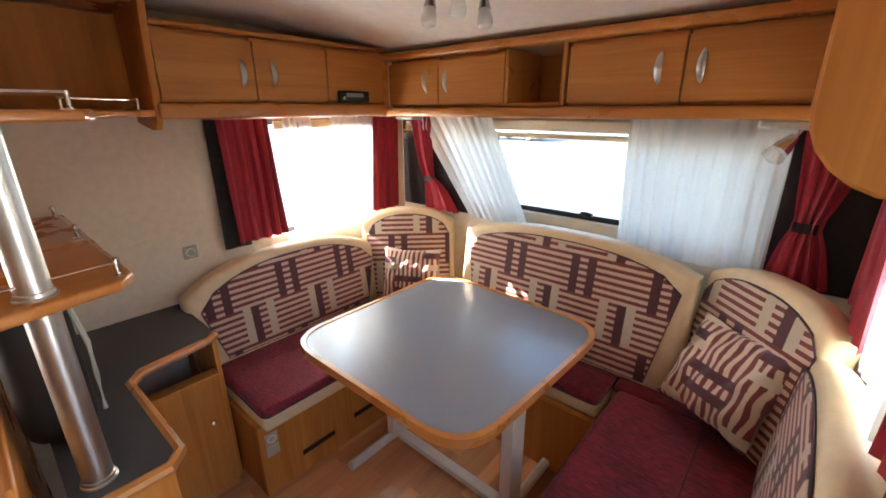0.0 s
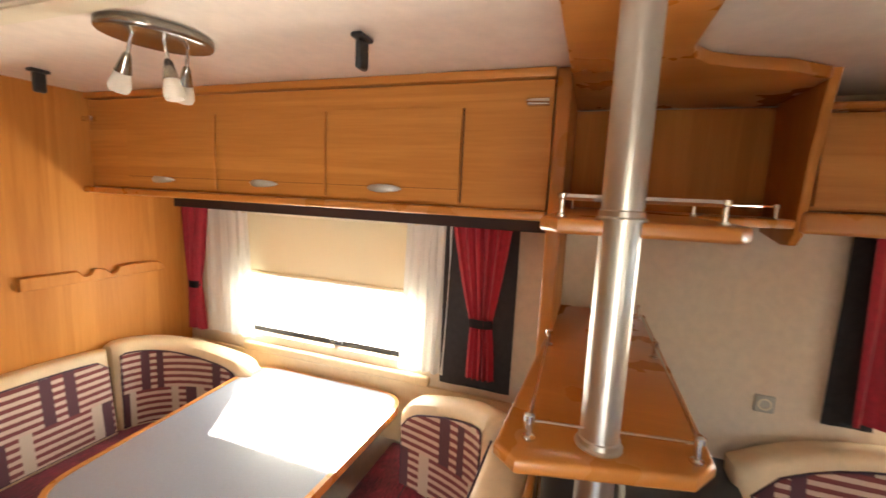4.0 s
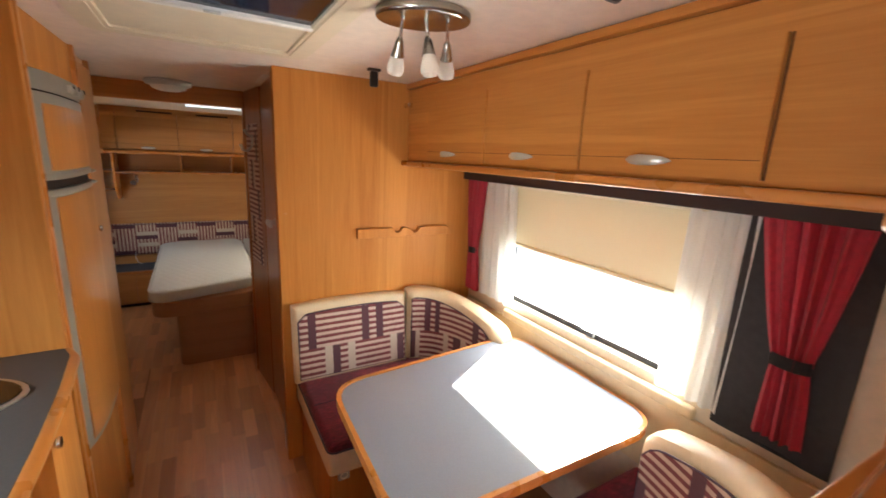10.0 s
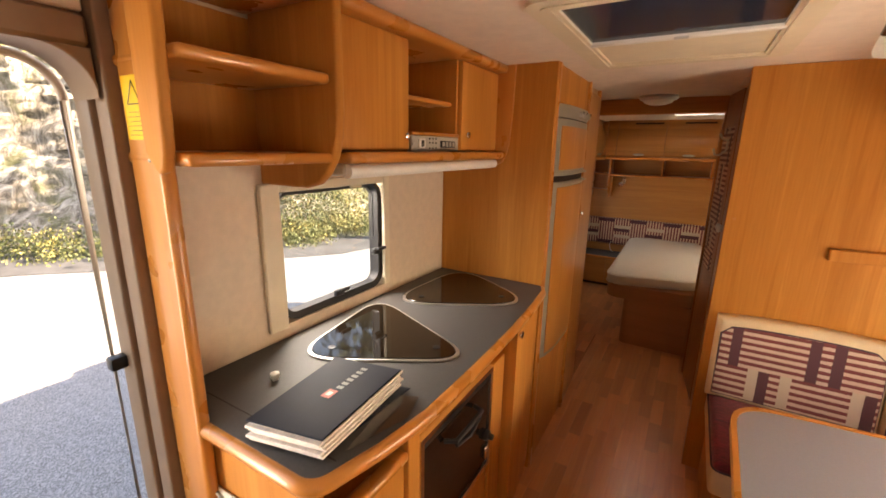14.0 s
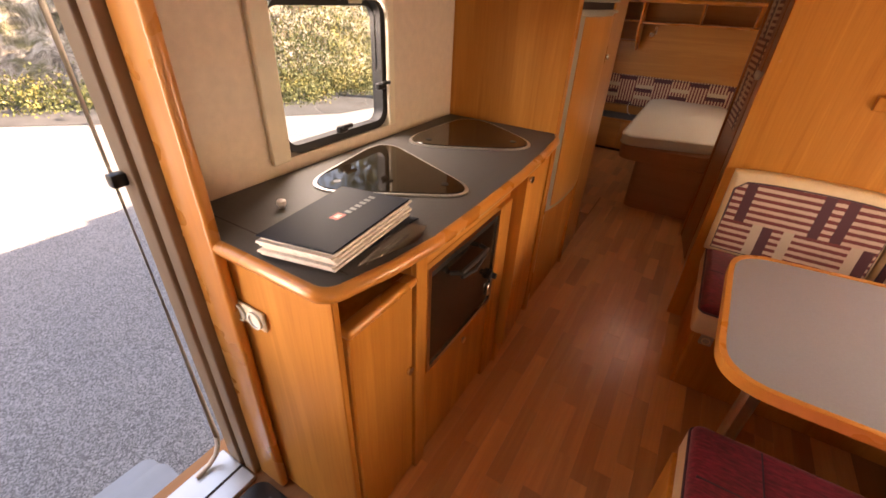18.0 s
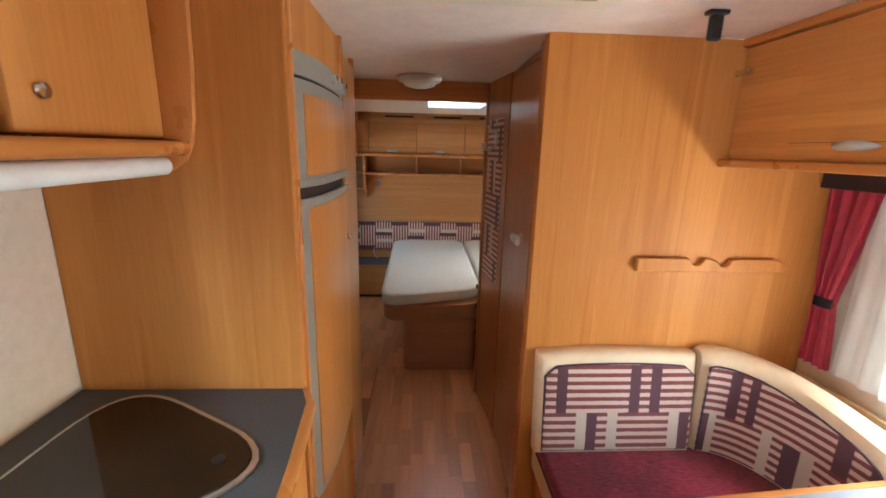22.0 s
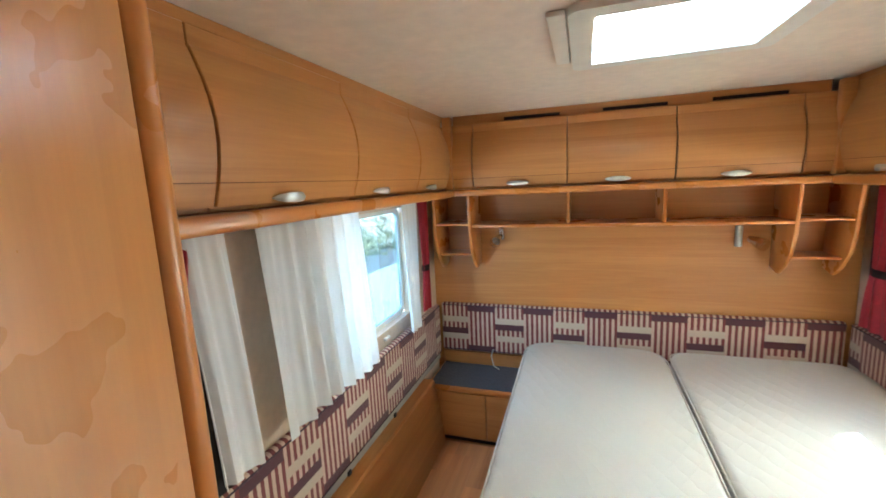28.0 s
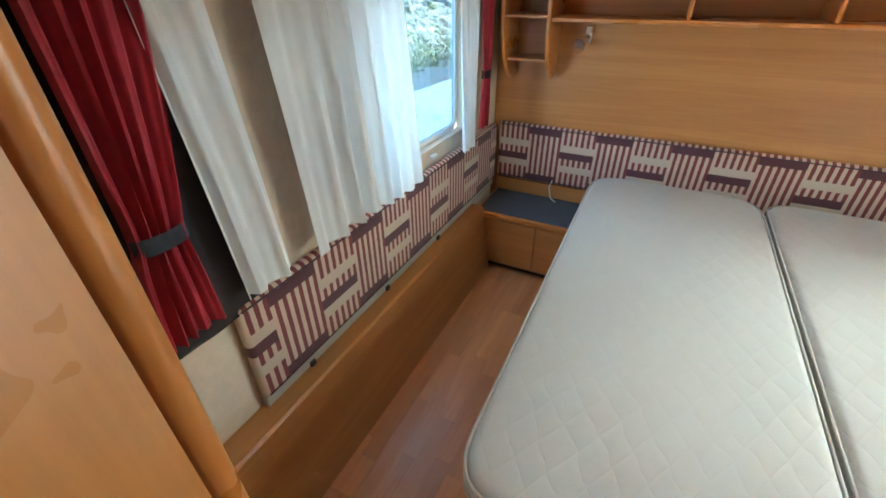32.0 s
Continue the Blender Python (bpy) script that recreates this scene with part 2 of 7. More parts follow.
M_VELVET = velour("maroon_velour", (0.175, 0.011, 0.026))
M_BLACKOUT = plain("blackout_cloth", (0.03, 0.025, 0.027), 0.9, vary=0.25, scale=40)
M_VALANCE = plain("dark_brown_valance", (0.025, 0.012, 0.012), 0.7, vary=0.2)
M_PIPING = plain("piping_dark", (0.05, 0.02, 0.035), 0.6)
def quilt(name, colour):
    """White ticking quilted in slightly wandering diamonds."""
    n = Nodes(name)
    v = n.world_coords()
    sep = n.node("SeparateXYZ")
    n.put(sep.inputs[0], v)
    wob = n.math("MULTIPLY", n.noise(v, 9, 2), 0.045)
    x, y = n.math("ADD", sep.outputs[0], wob), n.math("ADD", sep.outputs[1], wob)
    a = n.math("ABSOLUTE", n.math("SINE", n.math("MULTIPLY", n.math("ADD", x, n.math("MULTIPLY", y, 0.6)), 42.0)))
    b = n.math("ABSOLUTE", n.math("SINE", n.math("MULTIPLY", n.math("SUBTRACT", x, n.math("MULTIPLY", y, 0.6)), 42.0)))
    puff = n.math("POWER", n.math("MULTIPLY", a, b), 0.4)
    h = n.math("ADD", puff, n.math("MULTIPLY", n.noise(v, 220, 2), 0.15))
    n.bump(h, 0.35, 0.004)
    col = n.mix(n.noise(v, 3, 4), tuple(c * 0.93 for c in colour), colour)
    return n.done(col, 0.85, Sheen_Weight=0.15)


M_MATTRESS = quilt("mattress_white", (0.6, 0.585, 0.53))
M_BLIND = plain("blind_cream", (0.72, 0.62, 0.42), 0.8, scale=50)
M_PAPER = plain("paper_edges", (0.75, 0.7, 0.66), 0.8, vary=0.15, scale=60)
M_NAVY = plain("binder_navy", (0.006, 0.012, 0.028), 0.55, vary=0.15, Specular_IOR_Level=0.15)
M_GREYMAT = plain("shelf_grey_lining", (0.09, 0.1, 0.12), 0.8, scale=90, vary=0.2)
# Near-black for recesses, slots and grooves: their shade given as a colour.
M_RECESS = plain("recess_shade_black", (0.02, 0.01, 0.006), 0.8)


def sheer(name, colour, clear, back=0.55):
    n = Nodes(name)
    tr, mixn, trl = n.node("BsdfTransparent"), n.node("MixShader"), n.node("BsdfTranslucent")
    dif = n.node("MixShader")
    n.put(trl.inputs[0], colour), n.put(dif.inputs[0], back)
    n.put(n.bsdf.inputs["Base Color"], colour), n.put(n.bsdf.inputs["Roughness"], 0.9)
    n.put(dif.inputs[1], n.bsdf.outputs[0]), n.put(dif.inputs[2], trl.outputs[0])
    weave = n.noise(n.world_coords((300, 300, 300)), 1.0, 2)
    n.put(mixn.inputs[0], n.math("MAXIMUM", n.math("ADD", n.math("MULTIPLY", weave, -0.2), clear + 0.1), 0.0))
    n.put(mixn.inputs[1], dif.outputs[0]), n.put(mixn.inputs[2], tr.outputs[0])
    n.put(n.tree.nodes["Material Output"].inputs[0], mixn.outputs[0])
    return n.mat


M_SHEER = sheer("sheer_voile", (0.86, 0.86, 0.84), 0.06, 0.5)
M_SHEER_BED = sheer("bedroom_voile", (0.9, 0.915, 0.92), -0.04, 0.35)
M_SHADE_BED = sheer("bedroom_blind_cloth", (0.85, 0.81, 0.72), -0.1, 0.36)
M_SHADE = sheer("blind_translucent", (0.74, 0.65, 0.46), -0.1, 0.05)


def glass(name, colour, alpha_mix, rough=0.02):
    n = Nodes(name)
    tr, mixn, gl = n.node("BsdfTransparent"), n.node("MixShader"), n.node("BsdfGlossy")
    lw = n.node("LayerWeight")
    lw.inputs[0].default_value = 0.5
    fr = n.math("ADD", n.math("MULTIPLY", n.math("POWER", lw.outputs["Facing"], 4.0), 0.6), 0.04)
    n.put(tr.inputs[0], colour), n.put(gl.inputs["Roughness"], rough)
    n.put(mixn.inputs[0], n.math("ADD", fr, alpha_mix))
    n.put(mixn.inputs[1], tr.outputs[0]), n.put(mixn.inputs[2], gl.outputs[0])
    n.put(n.tree.nodes["Material Output"].inputs[0], mixn.outputs[0])
    return n.mat


M_TINT = glass("tinted_acrylic", (0.5, 0.58, 0.63), 0.0)
M_GLASS = glass("window_acrylic", (0.92, 0.95, 0.96), 0.0)
M_LAMPGLASS = glass("lamp_glass", (0.95, 0.93, 0.9), 0.06)
M_DARKGLASS = plain("smoked_glass_lid", (0.012, 0.008, 0.005), 0.05, vary=0.1, bump=0, Specular_IOR_Level=0.55)
M_FROSTGLASS = sheer("frosted_lamp_glass", (0.92, 0.88, 0.82), 0.05, 0.5)
M_OVENGLASS = plain("oven_dark_glass", (0.012, 0.008, 0.006), 0.1, vary=0.1, bump=0)
M_ROOFGLASS = glass("roof_light_tint", (0.045, 0.055, 0.065), 0.02, 0.12)


def fabric(name):
    """Upholstery: cream and maroon stripes with upright bars; uses the UV map in metres."""
    n = Nodes(name)
    tc, sep = n.node("TexCoord"), n.node("SeparateXYZ")
    n.put(sep.inputs[0], tc.outputs["UV"])
    wob = n.math("MULTIPLY", n.math("SUBTRACT", n.noise(tc.outputs["UV"], 60, 2), 0.5), 0.004)
    u, v = n.math("ADD", sep.outputs[0], wob), n.math("ADD", sep.outputs[1], wob)
    i, j = n.math("FLOOR", n.math("DIVIDE", u, 0.039)), n.math("FLOOR", n.math("DIVIDE", v, 0.183))
    cell, row = n.math("FLOORED_MODULO", i, 9.0), n.math("FLOORED_MODULO", j, 4.0)

    def among(value, *wanted):
        out = None
        for q in wanted:
            c = n.math("COMPARE", value, q + 0.0, 0.5)
            out = c if out is None else n.math("MAXIMUM", out, c)
        return out

    stripe = n.math("GREATER_THAN", n.math("FLOORED_MODULO", n.math("DIVIDE", v, 0.0305), 1.0), 0.5)
    worn = n.noise(tc.outputs["UV"], 14, 3)
    light = n.mix(worn, (0.6, 0.42, 0.31), (0.7, 0.54, 0.42))
    col = n.mix(stripe, light, n.mix(worn, (0.13, 0.014, 0.018), (0.22, 0.03, 0.034)))
    col = n.mix(n.math("MULTIPLY", among(row, 0, 2), among(cell, 0, 3)), col, (0.6, 0.5, 0.38))
    dark = n.math("MAXIMUM", n.math("MULTIPLY", among(row, 0), among(cell, 1)), n.math("MULTIPLY", among(row, 2), among(cell, 2)))
    dark = n.math("MAXIMUM", dark, n.math("MULTIPLY", among(row, 1, 3), among(cell, 5, 7)))
    col = n.mix(dark, col, (0.075, 0.013, 0.028))
    weave = n.noise(tc.outputs["UV"], 900, 2)
    col = n.mix(n.math("MULTIPLY", weave, 0.22), col, (0.3, 0.2, 0.17))
    n.bump(weave, 0.5, 0.0015)
    return n.done(col, 0.85, Sheen_Weight=0.2)


M_FABRIC = fabric("striped_upholstery")

# ---- mesh helpers ----


def box(x0, x1, y0, y1, z0, z1, bevel=0.003, seg=1):
    bm = bmesh.new()
    bmesh.ops.create_cube(bm, size=1.0)
    for v in bm.verts:
        v.co = Vector((x0 if v.co.x < 0 else x1, y0 if v.co.y < 0 else y1, z0 if v.co.z < 0 else z1))
    b = min(bevel, 0.45 * min(abs(x1 - x0), abs(y1 - y0), abs(z1 - z0)))
    if b > 0:
        bmesh.ops.bevel(bm, geom=bm.edges[:], offset=b, segments=seg, affect="EDGES", profile=0.5)
    return bm


def axis_point(axis, a, u, v):
    return {"x": (a, u, v), "y": (u, a, v), "z": (u, v, a)}[axis]


def prism(poly, axis, a, b, bevel=0.003, seg=1):
    """A flat outline of (u, v) points, drawn out from a to b along an axis."""
    bm = bmesh.new()
    lo = [bm.verts.new(axis_point(axis, a, *p)) for p in poly]
    hi = [bm.verts.new(axis_point(axis, b, *p)) for p in poly]
    caps = [bm.faces.new(lo), bm.faces.new(hi)]
    for i in range(len(poly)):
        bm.faces.new((lo[i - 1], lo[i], hi[i], hi[i - 1]))
    bmesh.ops.recalc_face_normals(bm, faces=bm.faces[:])
    if bevel > 0:
        rim = [e for e in bm.edges if any(f in caps for f in e.link_faces)]
        bmesh.ops.bevel(bm, geom=rim, offset=bevel, segments=seg, affect="EDGES", profile=0.5)
    return bm


def arc(cx, cy, r, a0, a1, n=6):
    return [(cx + r * math.cos(radians(a0 + (a1 - a0) * i / n)), cy + r * math.sin(radians(a0 + (a1 - a0) * i / n))) for i in range(n + 1)]


def round_rect(x0, x1, y0, y1, r, n=6):
    """r: one radius or four (from the corner x1 y1 onward, anticlockwise)."""
    a, b, c, d = r if isinstance(r, (tuple, list)) else (r,) * 4
    return (arc(x1 - a, y1 - a, a, 0, 90, n) + arc(x0 + b, y1 - b, b, 90, 180, n)
            + arc(x0 + c, y0 + c, c, 180, 270, n) + arc(x1 - d, y0 + d, d, 270, 360, n))


def tube(points, r, seg=8, closed=False):
    """A round bar along a line of points."""
    pts = [Vector(p) for p in points]
    bm, rings, n = bmesh.new(), [], len(points)
    for i, p in enumerate(pts):
        if closed:
            d = pts[(i + 1) % n] - pts[i - 1]
        else:
            d = pts[min(i + 1, n - 1)] - pts[max(i - 1, 0)]
        q = d.to_track_quat("Z", "Y")
        rings.append([bm.verts.new(p + q @ Vector((r * math.cos(a), r * math.sin(a), 0))) for a in (2 * math.pi * k / seg for k in range(seg))])
    for i in range(n if closed else n - 1):
        a, b = rings[i], rings[(i + 1) % n]
        best = 0
        if closed and i == n - 1:
            best = min(range(seg), key=lambda s: (a[0].co - b[s].co).length)
        for k in range(seg):
            bm.faces.new((a[k], a[(k + 1) % seg], b[(k + 1 + best) % seg], b[(k + best) % seg]))
    if not closed:
        bm.faces.new(rings[0]), bm.faces.new(rings[-1])
    bmesh.ops.recalc_face_normals(bm, faces=bm.faces[:])
    return bm


def lathe(profile, at, seg=24, axis="z"):
    """A profile of (radius, height) turned round an axis through the point at."""
    bm, rings = bmesh.new(), []
    for r, h in profile:
        ring = []
        for k in range(seg):
            a = 2 * math.pi * k / seg
            c = (r * math.cos(a), r * math.sin(a), h)
            if axis == "x":
                c = (h, c[0], c[1])
            elif axis == "y":
                c = (c[0], h, c[1])
            ring.append(bm.verts.new(Vector(at) + Vector(c)))
        rings.append(ring)
    for a, b in zip(rings, rings[1:]):
        for k in range(seg):
            bm.faces.new((a[k], a[(k + 1) % seg], b[(k + 1) % seg], b[k]))
    bm.faces.new(rings[0]), bm.faces.new(rings[-1])
    bmesh.ops.recalc_face_normals(bm, faces=bm.faces[:])
    return bm


def grid_sheet(fn, nu, nv, thick=0.003):
    """A sheet of points fn(u, v), u and v from 0 to 1, given a thickness."""
    bm = bmesh.new()
    vs = [[bm.verts.new(fn(i / nu, j / nv)) for j in range(nv + 1)] for i in range(nu + 1)]
    for i in range(nu):
        for j in range(nv):
            bm.faces.new((vs[i][j], vs[i + 1][j], vs[i + 1][j + 1], vs[i][j + 1]))
    bmesh.ops.recalc_face_normals(bm, faces=bm.faces[:])
    if thick:
        bmesh.ops.solidify(bm, geom=bm.faces[:], thickness=thick)
    return bm


def join(*bms):
    """Several pieces of one part."""
    out = bmesh.new()
    for bm in bms:
        me = bpy.data.meshes.new("piece")
        bm.to_mesh(me)
        bm.free()
        out.from_mesh(me)
        bpy.data.meshes.remove(me)
    return out


BASE = {}


def thing(name, label, category, group="", kind="", at=(0, 0, 0)):
    """An Empty at the base of a thing, to which its parts belong."""
    ob = new(name)
    ob.location, ob.empty_display_size = at, 0.05
    BASE[ob.name] = Vector(at)
    return tagged(ob, label, category, group, kind)


def part(name, bm, material, parent=None, label="", smooth=True, uv=None):
    """One mesh, given in world places, as a part of a thing or of a part."""
    if uv:
        layer = bm.loops.layers.uv.new("UVMap")
        for f in bm.faces:
            for lp in f.loops:
                lp[layer].uv = uv(lp.vert.co)
    origin = BASE[parent.name] if parent else Vector((0, 0, 0))
    if origin.length:
        bmesh.ops.translate(bm, verts=bm.verts[:], vec=-origin)
    me = bpy.data.meshes.new(name)
    bm.to_mesh(me)
    bm.free()
    me.materials.append(material)
    if smooth:
        me.shade_smooth()
        me.set_sharp_from_angle(angle=radians(38))
    ob = new(name, me)
    if parent:
        ob.parent = parent
    BASE[ob.name] = origin
    if label:
        ob["label"] = label
    return ob


def piece(name, bm, material, label, category, kind="", smooth=True, group="", uv=None):
    """A thing of one mesh."""
    ob = part(name, bm, material, smooth=smooth, uv=uv)
    return tagged(ob, label, category, group, kind)


def soft_quad(q, r, n=7):
    out = []
    m = len(q)
    for i in range(m):
        p0, p1, p2 = Vector(q[i - 1]), Vector(q[i]), Vector(q[(i + 1) % m])
        a, b = p1 + (p0 - p1).normalized() * r, p1 + (p2 - p1).normalized() * r
        for k in range(n + 1):
            t = k / n
            out.append(tuple(a * (1 - t) ** 2 + p1 * 2 * t * (1 - t) + b * t * t))
    return out


def wall_with_holes(name, axis, a, b, u0, u1, v0, v1, holes, material, label):
    """A wall between a and b on an axis, with openings (u0, u1, v0, v1)."""
    us = sorted({u0, u1, *[h[0] for h in holes], *[h[1] for h in holes]})
    vs = sorted({v0, v1, *[h[2] for h in holes], *[h[3] for h in holes]})
    bms = []
    for p, q in zip(us, us[1:]):
        for r, s in zip(vs, vs[1:]):
            if any(h[0] <= (p + q) / 2 <= h[1] and h[2] <= (r + s) / 2 <= h[3] for h in holes):
                continue
            if axis == "x":
                bms.append(box(a, b, p, q, r, s, 0))
            elif axis == "y":
                bms.append(box(p, q, a, b, r, s, 0))
            else:
                bms.append(box(p, q, r, s, a, b, 0))
    bm = join(*bms)
    bmesh.ops.remove_doubles(bm, verts=bm.verts[:], dist=1e-5)
    return piece(name, bm, material, label, "wall" if axis != "z" else "ceiling", "structure", smooth=False)

# ---- large structure ----
XL, XR, YF, YR, ZC, ZD = -1.13, 1.20, 2.60, -4.66, 1.972, 1.943
BL, BR = -0.98, 1.30
XL2, XR2, YF2, YR2 = XL - 0.04, XR + 0.04, YF + 0.04, YR - 0.04

piece("floor", box(XL2, BR + 0.04, YR2, YF2, -0.06, -0.004, 0), M_FLOORBASE, "beech laminate floor base of the caravan", "floor", "structure", smooth=False)
wall_with_holes("wall_left", "x", XL2, XL, -2.5, YF2, -0.06, 2.03,
                [(-1.045, -0.045, 0.875, 1.5), (1.62, 2.34, 0.95, 1.55)], M_WALL, "cream vinyl covered long side wall")
wall_with_holes("wall_right", "x", XR, XR2, -2.5, YF2, -0.06, 2.03,
                [(-0.44, 0.065, 1.045, 1.485), (0.50, 1.12, 0.0, 1.80), (1.70, 2.34, 0.95, 1.55)], M_WALL, "cream vinyl covered door side wall")
wall_with_holes("wall_bed_left", "x", BL - 0.04, BL, YR2, -2.5, -0.06, 2.03, [(-4.15, -2.95, 0.86, 1.47)], M_WALL, "cream vinyl covered bedroom wall")
wall_with_holes("wall_bed_right", "x", BR, BR + 0.04, YR2, -2.5, -0.06, 2.03, [(-4.2, -3.40, 0.86, 1.47)], M_WALL, "cream vinyl covered bedroom wall")
wall_with_holes("wall_bed_end", "y", -2.5, -2.46, XR, BR, -0.06, 2.03, [], M_WALL, "cream return wall at the bedroom entry")
wall_with_holes("wall_front", "y", YF, YF2, XL, XR, -0.06, 2.03, [(-0.80, 0.86, 1.06, 1.53)], M_WALL, "cream front end wall with wide window")
wall_with_holes("wall_rear", "y", YR2, YR, BL, BR, -0.06, 2.03, [], M_WALL, "cream rear end wall behind the bed")
HATCH = (-0.05, 0.485, -1.06, -0.24)
SKY = (-0.095, 0.332, -3.47, -3.06)
wall_with_holes("ceiling", "z", ZC, ZC + 0.05, XL, XR, -2.46, 1.25, [HATCH], M_CEIL, "cream textured caravan ceiling")
wall_with_holes("ceiling_bedroom", "z", ZD, ZD + 0.05, BL, BR, YR, -2.462, [SKY], M_CEIL, "cream textured ceiling over the bed")


def front_ceiling(u, v):
    y = 1.25 + (YF - 1.25) * v
    s = max(0.0, (v - 0.15) / 0.85)
    return (y, ZC - 0.155 * s * s)


piece("ceiling_front", prism([front_ceiling(0, k / 14) for k in range(15)] + [(YF, ZC + 0.055), (1.25, ZC + 0.055)], "x", XL, XR, 0), M_CEIL, "cream ceiling curving down towards the front", "ceiling", "structure")
wall_with_holes("roof", "z", 2.032, 2.06, XL2, XR2, -2.5, YF2, [HATCH], M_WHITE, "white outer roof skin")
wall_with_holes("roof_bedroom", "z", 2.032, 2.06, XL2, BR + 0.04, YR2, -2.502, [SKY], M_WHITE, "white outer roof skin over the bedroom")

# partitions
piece("wall_partition", box(XL, -0.034, -1.43, -1.385, 0, ZC, 0.002), M_WOOD_Z, "upright grained beech partition between dinette and washroom", "wall", "structure")
pw = thing("washroom_wall", "beech washroom side wall along the corridor", "wall", kind="structure", at=(-0.1, -1.9, 0))
part("post", box(-0.11, -0.036, -1.50, -1.431, 0, ZC, 0.02, 3), M_CORRIDOR_SHADE_Z, pw)
part("door_stop", box(-0.11, -0.056, -1.545, -1.501, 0, ZC, 0.006, 2), M_CORRIDOR_SHADE_Z, pw)
part("header", box(-0.11, -0.07, -2.09, -1.546, 1.944, ZC, 0.002), M_CORRIDOR_SHADE_Z, pw)
part("panel", prism([(-0.062, -2.09), (-0.012, -2.45), (-0.06, -2.45), (-0.11, -2.09)], "z", 0, ZC, 0.002), M_CORRIDOR_SHADE_Z, pw)
part("jamb", box(-0.06, 0.0, -2.50, -2.44, 0, ZC, 0.018, 3), M_CORRIDOR_SHADE_Z, pw)
dr = thing("door_1", "closed beech washroom door with chrome lever", "door", kind="structure", at=(-0.07, -1.8, 0))
part("leaf", box(-0.095, -0.066, -2.085, -1.55, 0.03, 1.94, 0.004), M_CORRIDOR_SHADE_Z, dr)
hd = part("door_handle", lathe([(0.019, -0.066), (0.019, -0.06), (0.012, -0.056), (0.011, -0.03)], (0, -1.685, 1.24), 18, "x"), M_SILVER, dr, "satin metal lever handle")
part("lever", box(-0.038, -0.016, -1.705, -1.59, 1.224, 1.256, 0.0095, 3), M_SILVER, hd)
piece("wall_washroom_rear", box(XL, -0.06, -2.50, -2.45, 0, ZC, 0.002), M_WOOD_X, "beech wall between washroom and bedroom", "wall", "structure")
piece("lintel", box(-0.012, 0.84, -2.48, -2.44, 1.866, ZC, 0.006), M_WOOD_X, "beech header board over the bedroom opening", "trim", "structure")

# outside ground


def asphalt(name):
    n = Nodes(name)
    v = n.world_coords()
    chips = n.node("TexVoronoi")
    n.put(chips.inputs["Vector"], v)
    chips.inputs["Scale"].default_value = 140.0
    tone = n.node("SeparateColor")
    n.put(tone.inputs[0], chips.outputs["Color"])
    f = n.math("ADD", n.math("MULTIPLY", tone.outputs[0], 0.75), n.math("MULTIPLY", n.noise(v, 0.7, 5), 0.35))
    col = n.ramp(f, (0.25, (0.085, 0.089, 0.096)), (0.55, (0.148, 0.153, 0.162)), (0.9, (0.26, 0.265, 0.275)))
    n.bump(n.math("ADD", tone.outputs[0], chips.outputs["Distance"]), 0.6, 0.004)
    return n.done(col, 0.92)



ground = piece("ground", box(-300, 300, -300, 300, -0.95, -0.5, 0), asphalt("asphalt"), "grey asphalt yard reaching the horizon", "ground", "structure", smooth=False)

# ---- windows ----


def window_x(name, xin, y0, y1, z0, z1, label, out, pane_mat=None, frame_mat=None):
    """A hung acrylic window on a side wall; out is +1 or -1."""
    w = thing(name, label, "window", kind="structure", at=(xin, (y0 + y1) / 2, z0))
    xo = xin + out * 0.045
    outer, inner = round_rect(y0 - 0.0, y1 + 0.0, z0, z1, 0.05), round_rect(y0 + 0.025, y1 - 0.025, z0 + 0.025, z1 - 0.025, 0.04)
    part("window_frame", ring_prism(outer, inner, "x", xo - 0.008, xo + 0.008), frame_mat or M_RUBBER, w, "slim window frame")
    pane = part("pane", prism(inner, "x", xo - 0.003, xo + 0.003, 0), pane_mat or M_GLASS, w)
    pane.visible_shadow = False
    return w


def ring_prism(outer, inner, axis, a, b):
    bm = bmesh.new()
    n = len(outer)
    rings = [[bm.verts.new(axis_point(axis, t, *p)) for p in poly] for t, poly in ((a, outer), (b, outer), (b, inner), (a, inner))]
    for r, s in zip(rings, rings[1:] + rings[:1]):
        for i in range(n):
            bm.faces.new((r[i - 1], r[i], s[i], s[i - 1]))
    bmesh.ops.recalc_face_normals(bm, faces=bm.faces[:])
    return bm


window_x("window_1", XL, -1.045, -0.045, 0.875, 1.5, "wide dinette side window with half drawn blind", -1)
window_x("window_2", XL, 1.62, 2.34, 0.95, 1.55, "front side window behind sheer curtains", -1)
window_x("window_3", BL, -4.15, -2.95, 0.86, 1.47, "bedroom side window with blind almost drawn", -1)
w4 = window_x("window_4", XR, -0.44, 0.065, 1.045, 1.485, "kitchen window with black rubber frame", 1)
part("seal", ring_prism(round_rect(-0.438, 0.063, 1.047, 1.483, 0.06), round_rect(-0.412, 0.056, 1.075, 1.476, 0.045), "x", XR + 0.004, XR + 0.036), M_RUBBER, w4, "black inner rubber seal")
window_x("window_5", BR, -4.2, -3.40, 0.86, 1.47, "bedroom window behind sheer curtains", 1, M_TINT, M_WHITE)
window_x("window_6", XR, 1.70, 2.34, 0.95, 1.55, "front side window behind curtains", 1)
w7 = thing("window_7", "wide front window with black rubber frame", "window", kind="structure", at=(0, YF, 1.06))
part("window_frame", ring_prism(round_rect(-0.80, 0.86, 1.06, 1.53, 0.05), round_rect(-0.775, 0.835, 1.085, 1.505, 0.04), "y", YF + 0.037, YF + 0.053), M_RUBBER, w7)
